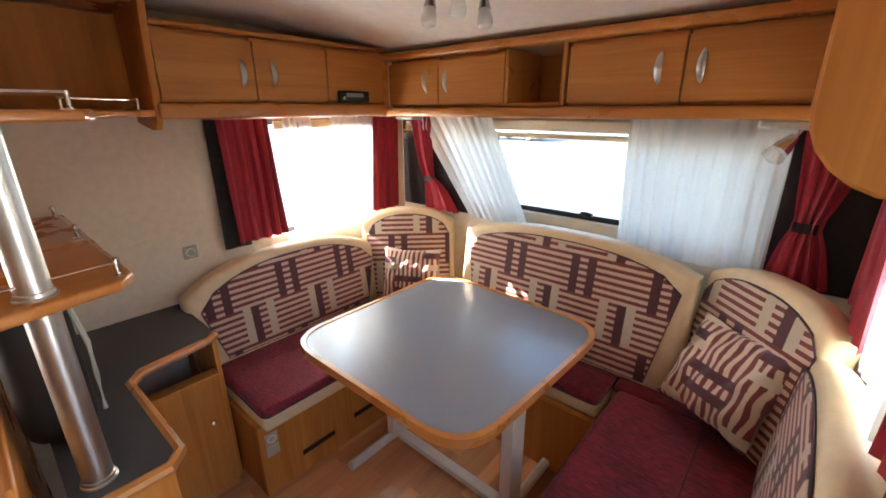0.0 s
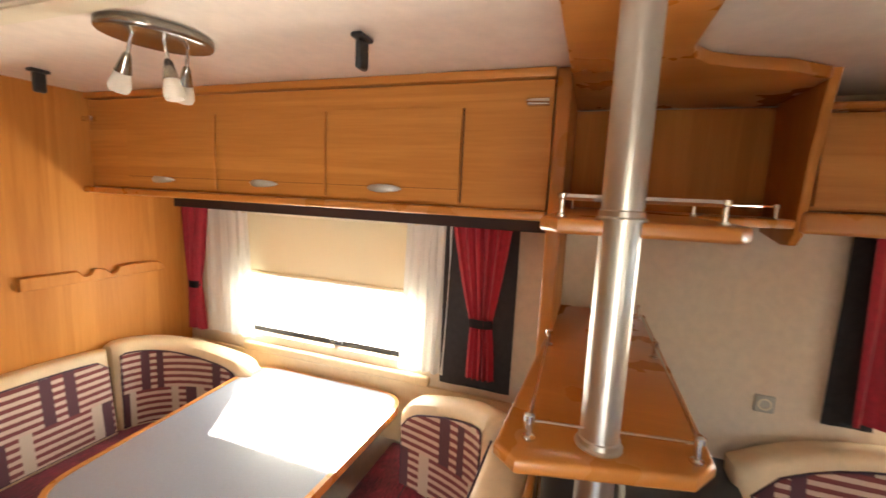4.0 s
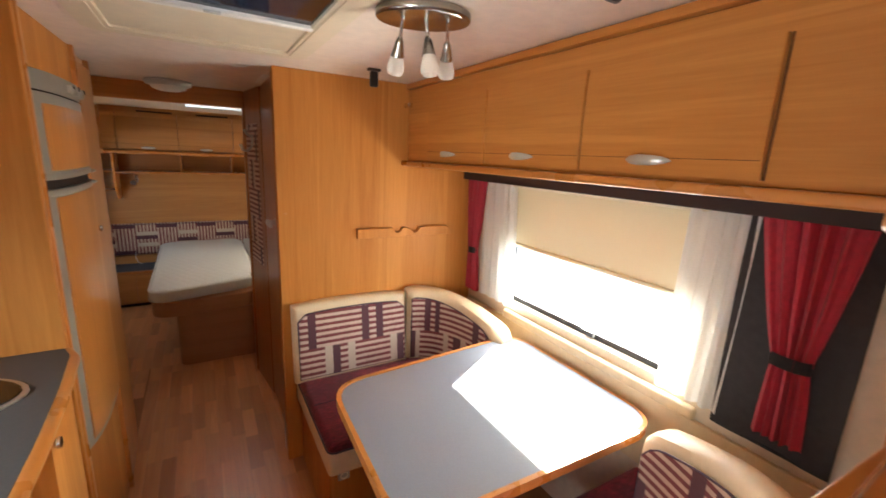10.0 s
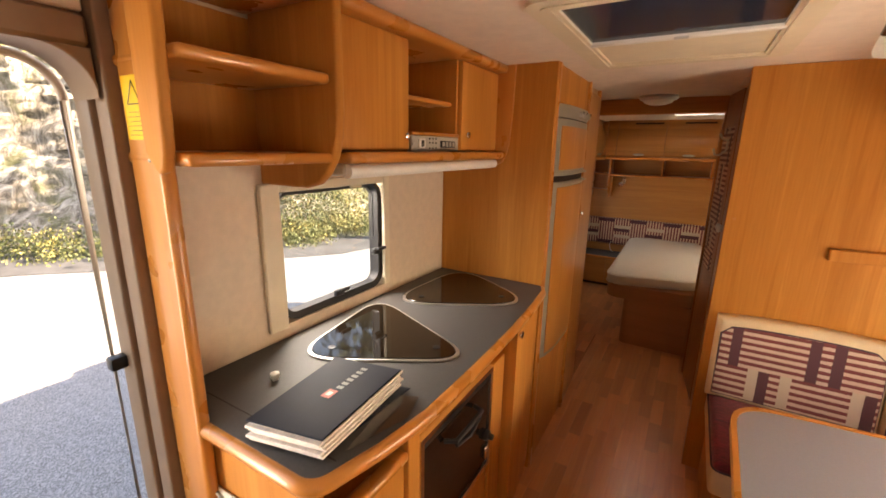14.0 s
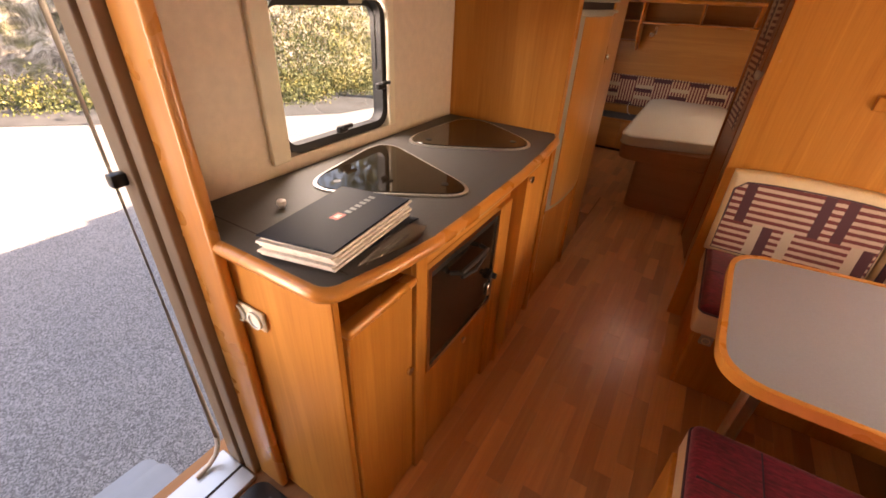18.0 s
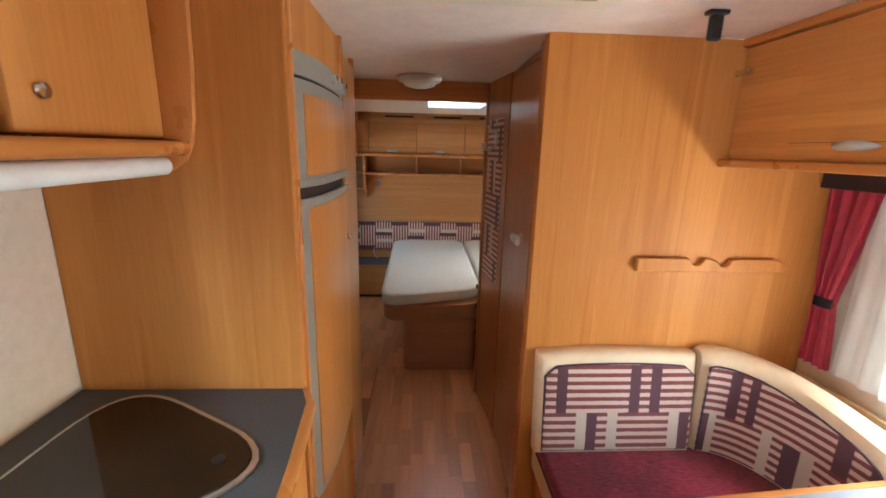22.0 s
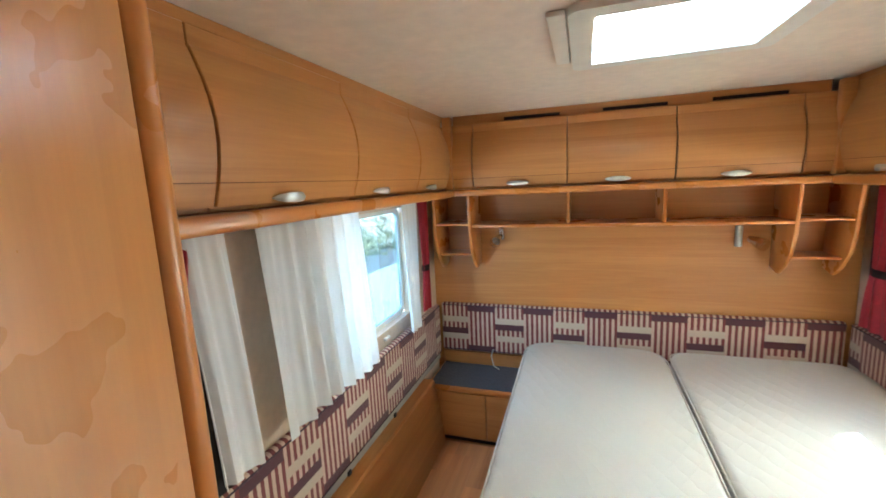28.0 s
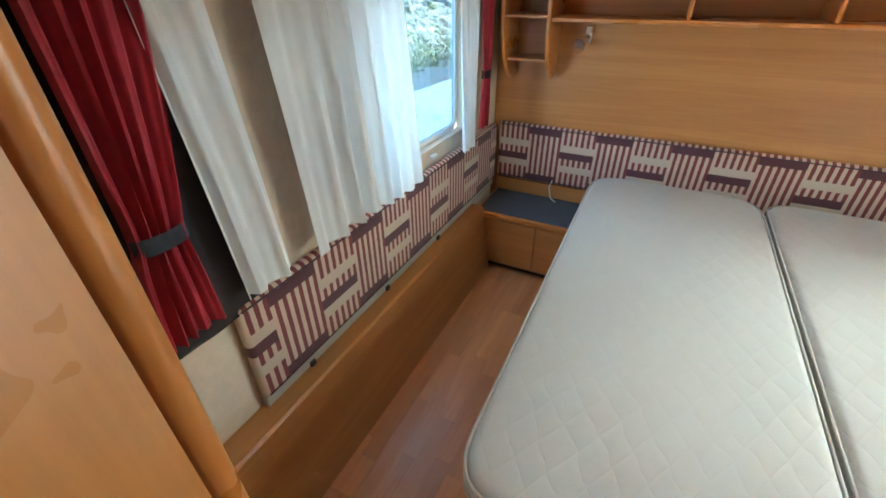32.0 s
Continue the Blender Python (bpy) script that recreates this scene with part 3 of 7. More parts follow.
_p = part("pane", prism(round_rect(-0.775, 0.835, 1.085, 1.505, 0.04), "y", YF + 0.042, YF + 0.048, 0), M_GLASS, w7)
_p.visible_shadow = False

# ---- front lounge ----
tb = thing("dining_table", "grey laminate table with rounded corners and orange beech edge", "table", at=(0.0, 1.75, 0))


part("tabletop", prism(soft_quad([(-0.44, 1.315), (0.42, 1.315), (0.45, 2.18), (-0.44, 2.21)], 0.16), "z", 0.72, 0.742, 0.002), M_LAMINATE, tb)
part("edge", ring_prism(soft_quad([(-0.458, 1.297), (0.438, 1.297), (0.468, 2.198), (-0.458, 2.228)], 0.17), soft_quad([(-0.44, 1.315), (0.42, 1.315), (0.45, 2.18), (-0.44, 2.21)], 0.16), "z", 0.712, 0.745), M_EDGE_X, tb)
part("foot", tube([(-0.36, 1.47, 0.03), (-0.36, 2.05, 0.03)], 0.022), M_WHITE, tb)
part("foot", tube([(0.31, 1.47, 0.03), (0.31, 2.08, 0.03)], 0.022), M_WHITE, tb)
part("beam", box(-0.36, 0.31, 1.74, 1.79, 0.02, 0.05), M_WHITE, tb)
part("leg", box(-0.385, -0.335, 1.72, 1.81, 0.03, 0.71), M_WHITE, tb)
part("leg", box(0.285, 0.335, 1.72, 1.81, 0.03, 0.71), M_WHITE, tb)

# ---- cushions ----


def seat(name, x0, x1, y0, y1, z0, zt, label, fold=None):
    c = thing(name, label, "seat cushion", "bench cushions", at=((x0 + x1) / 2, (y0 + y1) / 2, z0))
    part("side_band", box(x0, x1, y0, y1, z0, zt - 0.025, 0.02, 3), M_CREAM, c)
    part("top", box(x0 + 0.004, x1 - 0.004, y0 + 0.004, y1 - 0.004, zt - 0.06, zt, 0.03, 4), M_VELVET, c)
    z = zt - 0.03
    if x1 - x0 > y1 - y0:
        f = (y0 + y1) / 2 if fold is None else fold
        seam = [(x0 + 0.02, f, zt - 0.0015), (x1 - 0.02, f, zt - 0.0015)]
    else:
        seam = [((x0 + x1) / 2, y0 + 0.02, zt - 0.0015), ((x0 + x1) / 2, y1 - 0.02, zt - 0.0015)]
    part("seam", tube(seam, 0.0035, 6), M_PIPING, c)
    part("piping", tube([(*p, z) for p in round_rect(x0 + 0.002, x1 - 0.002, y0 + 0.002, y1 - 0.002, 0.03)], 0.004, 6, True), M_PIPING, c)
    return c


def bench(name, x0, x1, y0, y1, z1, label):
    c = thing(name, label, "bench", "bench boxes", at=((x0 + x1) / 2, (y0 + y1) / 2, 0))
    t = 0.016
    part("front_board", box(x1 - t, x1, y0, y1, 0, z1, 0.003), M_WOOD_Z, c)
    part("back_board", box(x0, x0 + t, y0, y1, 0, z1, 0.003), M_WOOD_Z, c)
    part("end_board", box(x0 + t, x1 - t, y0, y0 + t, 0, z1, 0.002), M_WOOD_Z, c)
    part("end_board", box(x0 + t, x1 - t, y1 - t, y1, 0, z1, 0.002), M_WOOD_Z, c)
    part("lid", box(x0 + t, x1 - t, y0 + t, y1 - t, z1 - t, z1 - 0.001, 0), M_WOOD_Y, c)
    return c


bench("storage_bench", XL, -0.52, 1.15, 2.6, 0.36, "beech bench box with power socket")
bench("storage_bench", -0.518, 0.62, 2.08, 2.6, 0.36, "beech bench box below the front window")
bench("storage_bench", 0.622, XR, 1.16, 2.6, 0.36, "beech bench box beside the entrance")
seat("seat_cushion", XL + 0.01, -0.465, 1.165, 2.10, 0.36, 0.46, "maroon velour seat cushion with cream sides")
seat("seat_cushion", XL + 0.01, 0.50, 2.105, 2.50, 0.36, 0.46, "maroon velour seat cushion under the front window")
seat("seat_cushion", 0.53, XR - 0.01, 1.20, 2.24, 0.36, 0.47, "maroon velour seat cushion with cream sides")
seat("seat_cushion", 0.505, XR - 0.01, 2.245, 2.5, 0.36, 0.46, "maroon velour corner seat cushion")


def back_cushion(name, origin, wide, high, arch, thick, yaw, lean, label, end=0.12, weave=(0.32, 0.675)):
    """A back rest: cream leatherette shell with an arched top and a striped inset; built facing local -y, then turned."""
    c = thing(name, label, "back cushion", "lounge back cushions", at=origin)
    h = wide / 2
    n = 14
    outline = [(-h, 0), (h, 0)] + [(h - wide * k / n, high - arch * ((2 * k / n - 1) ** 2) ** 1.3) for k in range(n + 1)]
    turn = Matrix.Translation(origin) @ Euler((radians(-lean), 0, radians(yaw))).to_matrix().to_4x4()
    body = prism(outline, "y", 0.0, thick, 0.035, 4)
    bmesh.ops.transform(body, matrix=turn, verts=body.verts[:])
    part("shell", body, M_CREAM, c)
    hi = h - end
    ht = h - min(end, 0.05)
    inset = [(-hi, 0.03), (hi, 0.03)] + [(ht - 2 * ht * k / n, (high - 0.045) - arch * ((2 * k / n - 1) ** 2) ** 1.3 - (0.03 if k in (0, n) else 0)) for k in range(n + 1)]
    pan = prism(inset, "y", -0.012, 0.02, 0.008, 2)
    layer = pan.loops.layers.uv.new("UVMap")
    for f in pan.faces:
        for lp in f.loops:
            lp[layer].uv = (lp.vert.co.x + 1.404 + weave[0], lp.vert.co.z + 0.732 + weave[1])
    bmesh.ops.transform(pan, matrix=turn, verts=pan.verts[:])
    part("panel", pan, M_FABRIC, c, "striped cream and maroon fabric panel")
    pip = tube([turn @ Vector((x, -0.004, z)) for x, z in inset], 0.004, 6, True)
    part("piping", pip, M_PIPING, c)
    return c


back_cushion("back_cushion", (-0.93, 1.66, 0.45), 1.08, 0.49, 0.13, 0.13, 90, 8, "arched striped back cushion with cream leatherette ends")
back_cushion("back_cushion", (-0.79, 2.30, 0.45), 0.58, 0.585, 0.09, 0.12, 45, 8, "narrow striped corner back cushion with cream rim", 0.04)
back_cushion("back_cushion", (0.15, 2.32, 0.45), 1.15, 0.61, 0.09, 0.13, 0, 8, "wide arched striped back cushion under the front window", weave=(0.13, 0.211))
back_cushion("back_cushion", (0.87, 2.26, 0.45), 0.54, 0.61, 0.08, 0.12, -45, 8, "striped corner back cushion with cream rim", 0.03)
back_cushion("back_cushion", (1.035, 1.70, 0.45), 1.02, 0.52, 0.09, 0.1, -90, 6, "striped back cushion with cream rim beside the entrance", 0.03)



def curved_cushion(path, z0, z1, drop, label, side=1):
    """A corner back rest bent along a plan curve; its top falls towards the end of the path."""
    a, b, e = (Vector((*p, 0)) for p in path)
    c = thing("back_cushion", label, "back cushion", "lounge back cushions", at=(*b.xy, z0))

    def spot(u):
        return a * (1 - u) ** 2 + b * 2 * u * (1 - u) + e * u * u

    def out(u):
        d = ((b - a) * (1 - u) + (e - b) * u).normalized()
        return Vector((d.y, -d.x, 0)) * side

    def top(u):
        return z1 - drop * u ** 2.2 - 0.035 * max(0.0, (u - 0.9) / 0.1) ** 2 - 0.01 * max(0.0, (0.06 - u) / 0.06)

    sec = [(0.0, 0.0), (0.0, 0.75), (0.002, 0.9), (0.012, 0.965), (0.035, 1.0), (0.08, 1.0), (0.105, 0.96), (0.11, 0.85), (0.11, 0.0)]
    bm = bmesh.new()
    n = 22
    rings = []
    for i in range(n + 1):
        u = i / n
        pinch = 1 - 0.35 * max(0.0, abs(2 * u - 1) - 0.92) / 0.08
        p, o = spot(u), out(u)
        rings.append([bm.verts.new((p.x - o.x * (0.055 + (d - 0.055) * pinch), p.y - o.y * (0.055 + (d - 0.055) * pinch), z0 + (top(u) - z0) * h)) for d, h in sec])
    for r, s in zip(rings, rings[1:]):
        for k in range(len(sec)):
            bm.faces.new((r[k - 1], r[k], s[k], s[k - 1]))
    bm.faces.new(rings[0]), bm.faces.new(rings[-1])
    bmesh.ops.recalc_face_normals(bm, faces=bm.faces[:])
    part("shell", bm, M_CREAM, c)
    length = ((b - a).length + (e - b).length + (e - a).length) / 2

    def front(u, v, off=0.012):
        w = 0.03 + 0.93 * u
        p, o = spot(w), out(w)
        zt = top(w) - 0.045 - 0.03 * max(0.0, (u - 0.85) / 0.15) ** 2
        return p + o * off + Vector((0, 0, z0 + 0.02 + (zt - z0 - 0.02) * v))

    pan = grid_sheet(lambda u, v: front(u, v, 0.005), 20, 6, 0.006)
    layer = pan.loops.layers.uv.new("UVMap")
    for f in pan.faces:
        for lp in f.loops:
            co = lp.vert.co
            u = min((abs((spot(k / 40) - Vector((co.x, co.y, 0))).length), k / 40) for k in range(41))[1]
            lp[layer].uv = (u * length + 1.462, co.z + 0.611)
    part("panel", pan, M_FABRIC, c, "striped cream and maroon fabric panel")
    rim = [front(0, k / 4) for k in range(4)] + [front(k / 20, 1) for k in range(21)] + [front(1, 1 - k / 4) for k in range(1, 5)]
    part("piping", tube([p - out(0.5) * 0.004 for p in rim], 0.004, 6), M_PIPING, c)
    return c


def bow_handle(axis, f, way, hu, hz, upright, length=0.058):
    """A crescent bow handle of cast metal, flat and widest at its middle."""
    bm = bmesh.new()
    rings, n = [], 12
    for k in range(n + 1):
        t = -1 + 2 * k / n
        q = 1 - t * t
        off, half = f + way * (0.024 * q + 0.001), 0.0105 * q ** 0.6 + 0.002
        ring = []
        for dx, dh in ((0, -1), (0.003, -0.6), (0.005, 0), (0.003, 0.6), (0, 1), (-0.003, 0)):
            if upright:
                ring.append(bm.verts.new(axis_point(axis, off + way * dx, hu + dh * half, hz + 0.9 * length * t)))
            else:
                ring.append(bm.verts.new(axis_point(axis, off + way * dx, hu + length * t, hz + dh * half)))
        rings.append(ring)
    for r, s in zip(rings, rings[1:]):
        for k in range(6):
            bm.faces.new((r[k - 1], r[k], s[k], s[k - 1]))
    bm.faces.new(rings[0]), bm.faces.new(rings[-1])
    bmesh.ops.recalc_face_normals(bm, faces=bm.faces[:])
    return bm


# ---- front overhead cabinets ----


def cabinet_front(name, axis, a, u0, u1, z0, z1, label, doors, way, wood_mat, depth, group="overhead cabinets", handle="bow", top_lean=0.0, bulge=0.0, door_top=None, inset=0.02):
    """An overhead unit: body, doors and handles. a: the place of its face on the axis; way: +1 or -1, where the face looks."""
    at = axis_point(axis, a, (u0 + u1) / 2, z0)
    c = thing(name, label, "cabinet", group, at=at)
    lo, hi = sorted((a - way * inset, a - way * depth))
    zt = door_top or z1 - 0.018
    b = box(lo, hi, u0, u1, z0, z1, 0.002) if axis == "x" else box(u0, u1, lo, hi, z0, z1, 0.002)
    part("body", b, wood_mat, c)
    for d in doors:
        d0, d1, hu, hz, upright = d
        n = 8
        prof = []
        for k in range(n + 1):
            z = z0 + 0.012 + (zt - z0 - 0.012) * k / n
            s = k / n
            prof.append((a - way * (top_lean * s * s) + way * bulge * math.sin(math.pi * s), z))
        poly = prof + [(p - way * 0.018, z) for p, z in reversed(prof)]
        bm = prism(poly, "y" if axis == "x" else "x", d0 + (0.002 if top_lean else 0), d1 - (0.002 if top_lean else 0), 0.002)
        dp = part("door", bm, wood_mat, c)
        if not upright:
            # Solid dark strips stand in for shade in the gaps beside the door.
            for e in (d0 - 0.005, d1 + 0.001) if not top_lean else ():
                lo, hi = sorted((a - way * inset, a - way * (inset - 0.003)))
                part("gap", box(lo, hi, e, e + 0.004, z0 + 0.012, zt, 0) if axis == "x" else box(e, e + 0.004, lo, hi, z0 + 0.012, zt, 0), M_SHADOWGAP, dp)
            if top_lean:
                strip_poly = [(p - way * 0.009, z) for p, z in prof] + [(p - way * 0.018, z) for p, z in reversed(prof)]
                part("gap", prism(strip_poly, "y" if axis == "x" else "x", d1 - 0.001, d1 + 0.001, 0), M_SHADOWGAP, dp)
            s = 0.14
            f = a - way * (top_lean * s * s) + way * bulge * math.sin(math.pi * s)
            zs = z0 + 0.012 + (zt - z0 - 0.012) * s
            part("joint", box(*sorted((f - way * 0.002, f + way * 0.0008)), d0 + 0.003, d1 - 0.003, zs, zs + 0.0016, 0) if axis == "x" else box(d0 + 0.003, d1 - 0.003, *sorted((f - way * 0.002, f + way * 0.0008)), zs, zs + 0.0016, 0), M_SHADOWGAP, dp)
        if hu is not None:
            s = (hz - z0) / (z1 - z0)
            f = a - way * (top_lean * s * s) + way * bulge * math.sin(math.pi * s)
            hm = bow_handle(axis, f, way, hu, hz, upright)
            part("handle", hm, M_SILVER, dp, "silver bow handle")
    return c


# front row, faces the lounge (-y)
FZ0, FZ1 = 1.605, 1.838
for d0, d1, hu in ((-0.86, -0.507, -0.578), (-0.502, -0.12, -0.444), (0.175, 0.575, 0.504), (0.58, 0.92, 0.63)):
    cabinet_front("overhead_cabinet", "y", 2.26, d0, d1, FZ0, FZ1, "beech overhead cabinet with upright bow handle", [(d0, d1, hu, 1.724, True)], -1, M_WOOD_X, 0.34)
op = thing("open_cabinet", "open beech overhead compartment", "cabinet", at=(0.02, 2.3, FZ0))
part("back", box(-0.11, 0.155, 2.55, 2.6, FZ0, FZ1), M_WOOD_X, op)
part("side", box(-0.118, -0.10, 2.26, 2.55, FZ0, FZ1), M_EDGE_Z, op)
part("side", box(0.145, 0.163, 2.26, 2.55, FZ0, FZ1), M_EDGE_Z, op)
part("shelf", box(-0.10, 0.145, 2.26, 2.55, FZ0, FZ0 + 0.015), M_WOOD_X, op)
piece("cabinet_shelf", box(-0.92, XR, 2.23, 2.6, 1.56, 1.603, 0.012, 3), M_EDGE_X, "orange beech ledge under the front cabinets", "shelf")
piece("cabinet_cornice", box(-0.92, XR, 2.225, 2.3, 1.84, 1.874, 0.01, 3), M_EDGE_X, "beech cornice on top of the front cabinets", "trim")
piece("corner_post", box(-0.90, -0.862, 2.226, 2.262, 1.603, 1.884, 0.004), M_EDGE_Z, "beech corner post between the overhead cabinets", "trim")
# left row
cabinet_front("overhead_cabinet", "x", -0.87, 1.165, 1.52, 1.625, 1.88, "beech overhead cabinet with upright bow handle", [(1.165, 1.522, 1.468, 1.738, True)], 1, M_WOOD_Y, 0.26)
cabinet_front("overhead_cabinet", "x", -0.87, 1.525, 1.875, 1.625, 1.88, "beech overhead cabinet with upright bow handle", [(1.527, 1.875, 1.60, 1.742, True)], 1, M_WOOD_Y, 0.26)
cabinet_front("overhead_cabinet", "x", -0.87, 1.88, 2.24, 1.625, 1.88, "beech corner panel holding the car radio", [(1.88, 2.24, None, 0, True)], 1, M_WOOD_Y, 0.26)
piece("cabinet_shelf", box(XL, -0.845, 1.14, 2.228, 1.565, 1.623, 0.012, 3), M_EDGE, "orange beech ledge under the side cabinets", "shelf")
piece("cabinet_cornice", box(-1.1, -0.85, 1.165, 2.224, 1.882, 1.9, 0.006), M_EDGE, "thin beech cornice on the side cabinets", "trim")

# ---- divider shelf unit with pole ----
dv = thing("divider_panel", "beech divider panel with rounded edge between the dinettes", "divider", at=(-0.9, 0.52, 0.9))
part("panel", box(XL, -0.705, 0.505, 0.54, 0.9, ZC, 0.003), M_WOOD_Z, dv)
part("edge", box(-0.705, -0.688, 0.503, 0.542, 0.9, ZC, 0.007, 3), M_EDGE_Z, dv)
un = thing("corner_shelf_unit", "open beech corner shelf with chrome gallery rails", "shelf unit", at=(-0.7, 0.8, 1.2))
part("back", box(XL, XL + 0.02, 0.54, 1.14, 1.58, 1.938), M_WOOD_Z, un)
part("side", prism([(-1.11, 1.55), (-0.95, 1.525), (-0.90, 1.528), (-0.868, 1.56), (-0.862, 1.62), (-0.85, 1.75), (-0.825, 1.88), (-0.802, ZC - 0.003), (-1.11, ZC - 0.003)], "y", 1.131, 1.156, 0.006, 2), M_WOOD_Z, un)
part("upper_shelf", prism([(-1.11, 0.54), (-0.21, 0.54), (-0.175, 0.57), (-0.2, 0.82), (-0.24, 0.845), (-0.65, 0.86), (-0.78, 1.0), (-0.86, 1.13), (-1.11, 1.13)], "z", 1.575, 1.60, 0.008, 3), M_EDGE, un)
part("top_panel", prism([(-1.11, 0.54), (-0.16, 0.54), (-0.16, 0.785), (-0.50, 0.785), (-0.57, 0.80), (-0.625, 0.84), (-0.66, 0.90), (-0.715, 1.03), (-0.79, 1.13), (-1.11, 1.13)], "z", 1.94, ZC - 0.002, 0.006, 2), M_EDGE, un)
part("lower_shelf", prism([(-1.11, 0.54), (-0.60, 0.52), (-0.14, 0.50), (-0.105, 0.54), (-0.17, 0.80), (-0.22, 0.835), (-1.11, 0.83)], "z", 1.205, 1.232, 0.008, 3), M_EDGE, un)
piece("pole", lathe([(0.031, 0.72), (0.031, 1.949)], (-0.20, 0.662, 0), 28), M_STEEL, "brushed steel pole through the corner shelves", "pole")

# low desk
dk = thing("corner_desk", "dark grey topped corner desk with orange beech edge and cupboard", "desk", at=(-0.7, 0.85, 0))
DT = [(-1.13, 0.60), (-0.12, 0.60), (-0.12, 0.80), (-0.16, 0.825), (-0.60, 0.815), (-0.655, 0.86), (-0.70, 1.10), (-0.735, 1.135), (-1.13, 1.135)]
part("top", prism(DT, "z", 0.722, 0.742, 0.001), M_COUNTER, dk)
part("edge", tube([(-0.12, 0.6, 0.73), (-0.12, 0.79, 0.73), (-0.16, 0.825, 0.73), (-0.60, 0.815, 0.73), (-0.655, 0.86, 0.73), (-0.70, 1.10, 0.73), (-0.735, 1.135, 0.73)], 0.017, 8), M_EDGE, dk)
part("front", box(-0.78, -0.72, 0.86, 1.12, 0.0, 0.56), M_WOOD_Z, dk)
part("side", box(-1.13, -0.74, 1.12, 1.14, 0, 0.72), M_WOOD_Z, dk)
part("body", box(-0.66, -0.14, 0.61, 0.80, 0, 0.715), M_WOOD_Z, dk)

# ---- side dinette ----
bench("storage_bench", XL, -0.11, -1.38, -0.84, 0.36, "beech bench box by the partition")
bench("storage_bench", XL, -0.095, -0.13, 0.50, 0.36, "beech bench box by the divider")
seat("seat_cushion", XL + 0.01, -0.085, -1.375, -0.75, 0.36, 0.5, "maroon velour seat cushion with cream sides")
sn = seat("seat_cushion", XL + 0.01, -0.105, -0.155, 0.46, 0.36, 0.5, "maroon velour seat cushion with cream sides in the sun", 0.035)
part("seam", tube([(-0.27, -0.13, 0.4985), (-0.27, 0.035, 0.4985)], 0.003, 6), M_PIPING, sn)
back_cushion("back_cushion", (-0.37, -1.27, 0.49), 0.60, 0.41, 0.015, 0.10, 180, 6, "square striped back cushion against the partition", 0.02, (0.159, 0.003))
curved_cushion([(-0.672, -1.285), (-0.90, -1.27), (-0.925, -0.80)], 0.49, 0.905, 0.11, "curved striped corner back cushion sloping down to the table")
curved_cushion([(-0.72, 0.36), (-0.80, 0.30), (-0.87, -0.01)], 0.49, 0.925, 0.1, "curved striped corner back cushion in the sun", -1)
bl = thing("bench_backrest", "cream leatherette back rest with beech rim on the bench", "back cushion", at=(-0.4, 0.45, 0.36))
part("cushion", box(-0.72, -0.135, 0.378, 0.513, 0.5, 0.872, 0.03, 4), M_CREAM, bl)
part("rim", prism([(-1.10, 0.0), (-0.075, 0.0), (-0.075, 0.60), (-0.08, 0.76), (-0.10, 0.83), (-0.14, 0.866), (-1.10, 0.866)], "y", 0.514, 0.54, 0.01, 3), M_EDGE_X, bl, "orange beech rim board")
part("piping", tube([(-0.71, 0.386, 0.864), (-0.17, 0.386, 0.864), (-0.148, 0.387, 0.85), (-0.14, 0.389, 0.82), (-0.139, 0.389, 0.52)], 0.004, 6), M_PIPING, bl)
td = thing("dinette_table", "grey laminate fold-down table with orange beech edge on one leg", "table", at=(-0.55, -0.4, 0))
TD = soft_quad([(-1.07, -0.86), (-0.12, -0.78), (-0.095, -0.09), (-1.07, -0.075)], 0.13)
part("tabletop", prism(TD, "z", 0.72, 0.742, 0.001), M_LAMINATE, td)
part("edge", ring_prism(soft_quad([(-1.075, -0.876), (-0.105, -0.796), (-0.078, -0.074), (-1.075, -0.059)], 0.14), TD, "z", 0.712, 0.745), M_EDGE_X, td)
part("leg", box(-0.30, -0.255, -0.46, -0.40, 0, 0.71, 0.01), M_STEEL, td)

# dinette overhead cabinets
cabinet_front("overhead_cabinet", "x", -0.675, -1.38, 0.50, 1.59, 1.942, "long beech overhead cabinet with three lift-up doors",
              [(-1.135, -0.679, -0.94, 1.631, False), (-0.672, -0.211, -0.458, 1.633, False), (-0.204, 0.249, 0.008, 1.635, False)], 1, M_WOOD_Y, 0.43, bulge=0.004, door_top=1.872, inset=0.014)
piece("cabinet_cornice", box(-0.72, -0.672, -1.382, 0.502, 1.945, ZC - 0.002, 0.004, 2), M_WOOD_Y, "beech cornice between the dinette cabinets and the ceiling", "trim")
piece("cabinet_shelf", box(XL, -0.65, -1.383, 0.503, 1.565, 1.59, 0.008, 3), M_EDGE, "orange beech ledge under the overhead cabinets", "shelf")
piece("valance", box(-1.06, -1.045, -1.38, 0.5, 1.50, 1.564, 0.003), M_VALANCE, "dark brown curtain valance", "valance")
piece("coat_rack", prism([(-0.97, 1.188), (-0.41, 1.188), (-0.41, 1.238), (-0.60, 1.238)] + arc(-0.632, 1.238, 0.026, 0, -180, 8)[1:] + [(-0.675, 1.238), (-0.70, 1.232)] + arc(-0.735, 1.234, 0.026, 0, -180, 8)[1:] + [(-0.80, 1.238), (-0.93, 1.236), (-0.965, 1.215)], "y", -1.384, -1.362, 0.003), M_WOOD_Z, "beech wall rail with two round notches", "wall rail")
wb = thing("window_blind", "cream blind half drawn over the dinette window", "blind", at=(-1.14, -0.5, 1.175))
part("cloth", box(-1.145, -1.14, -1.04, -0.05, 1.19, 1.5, 0.001), M_SHADE, wb)
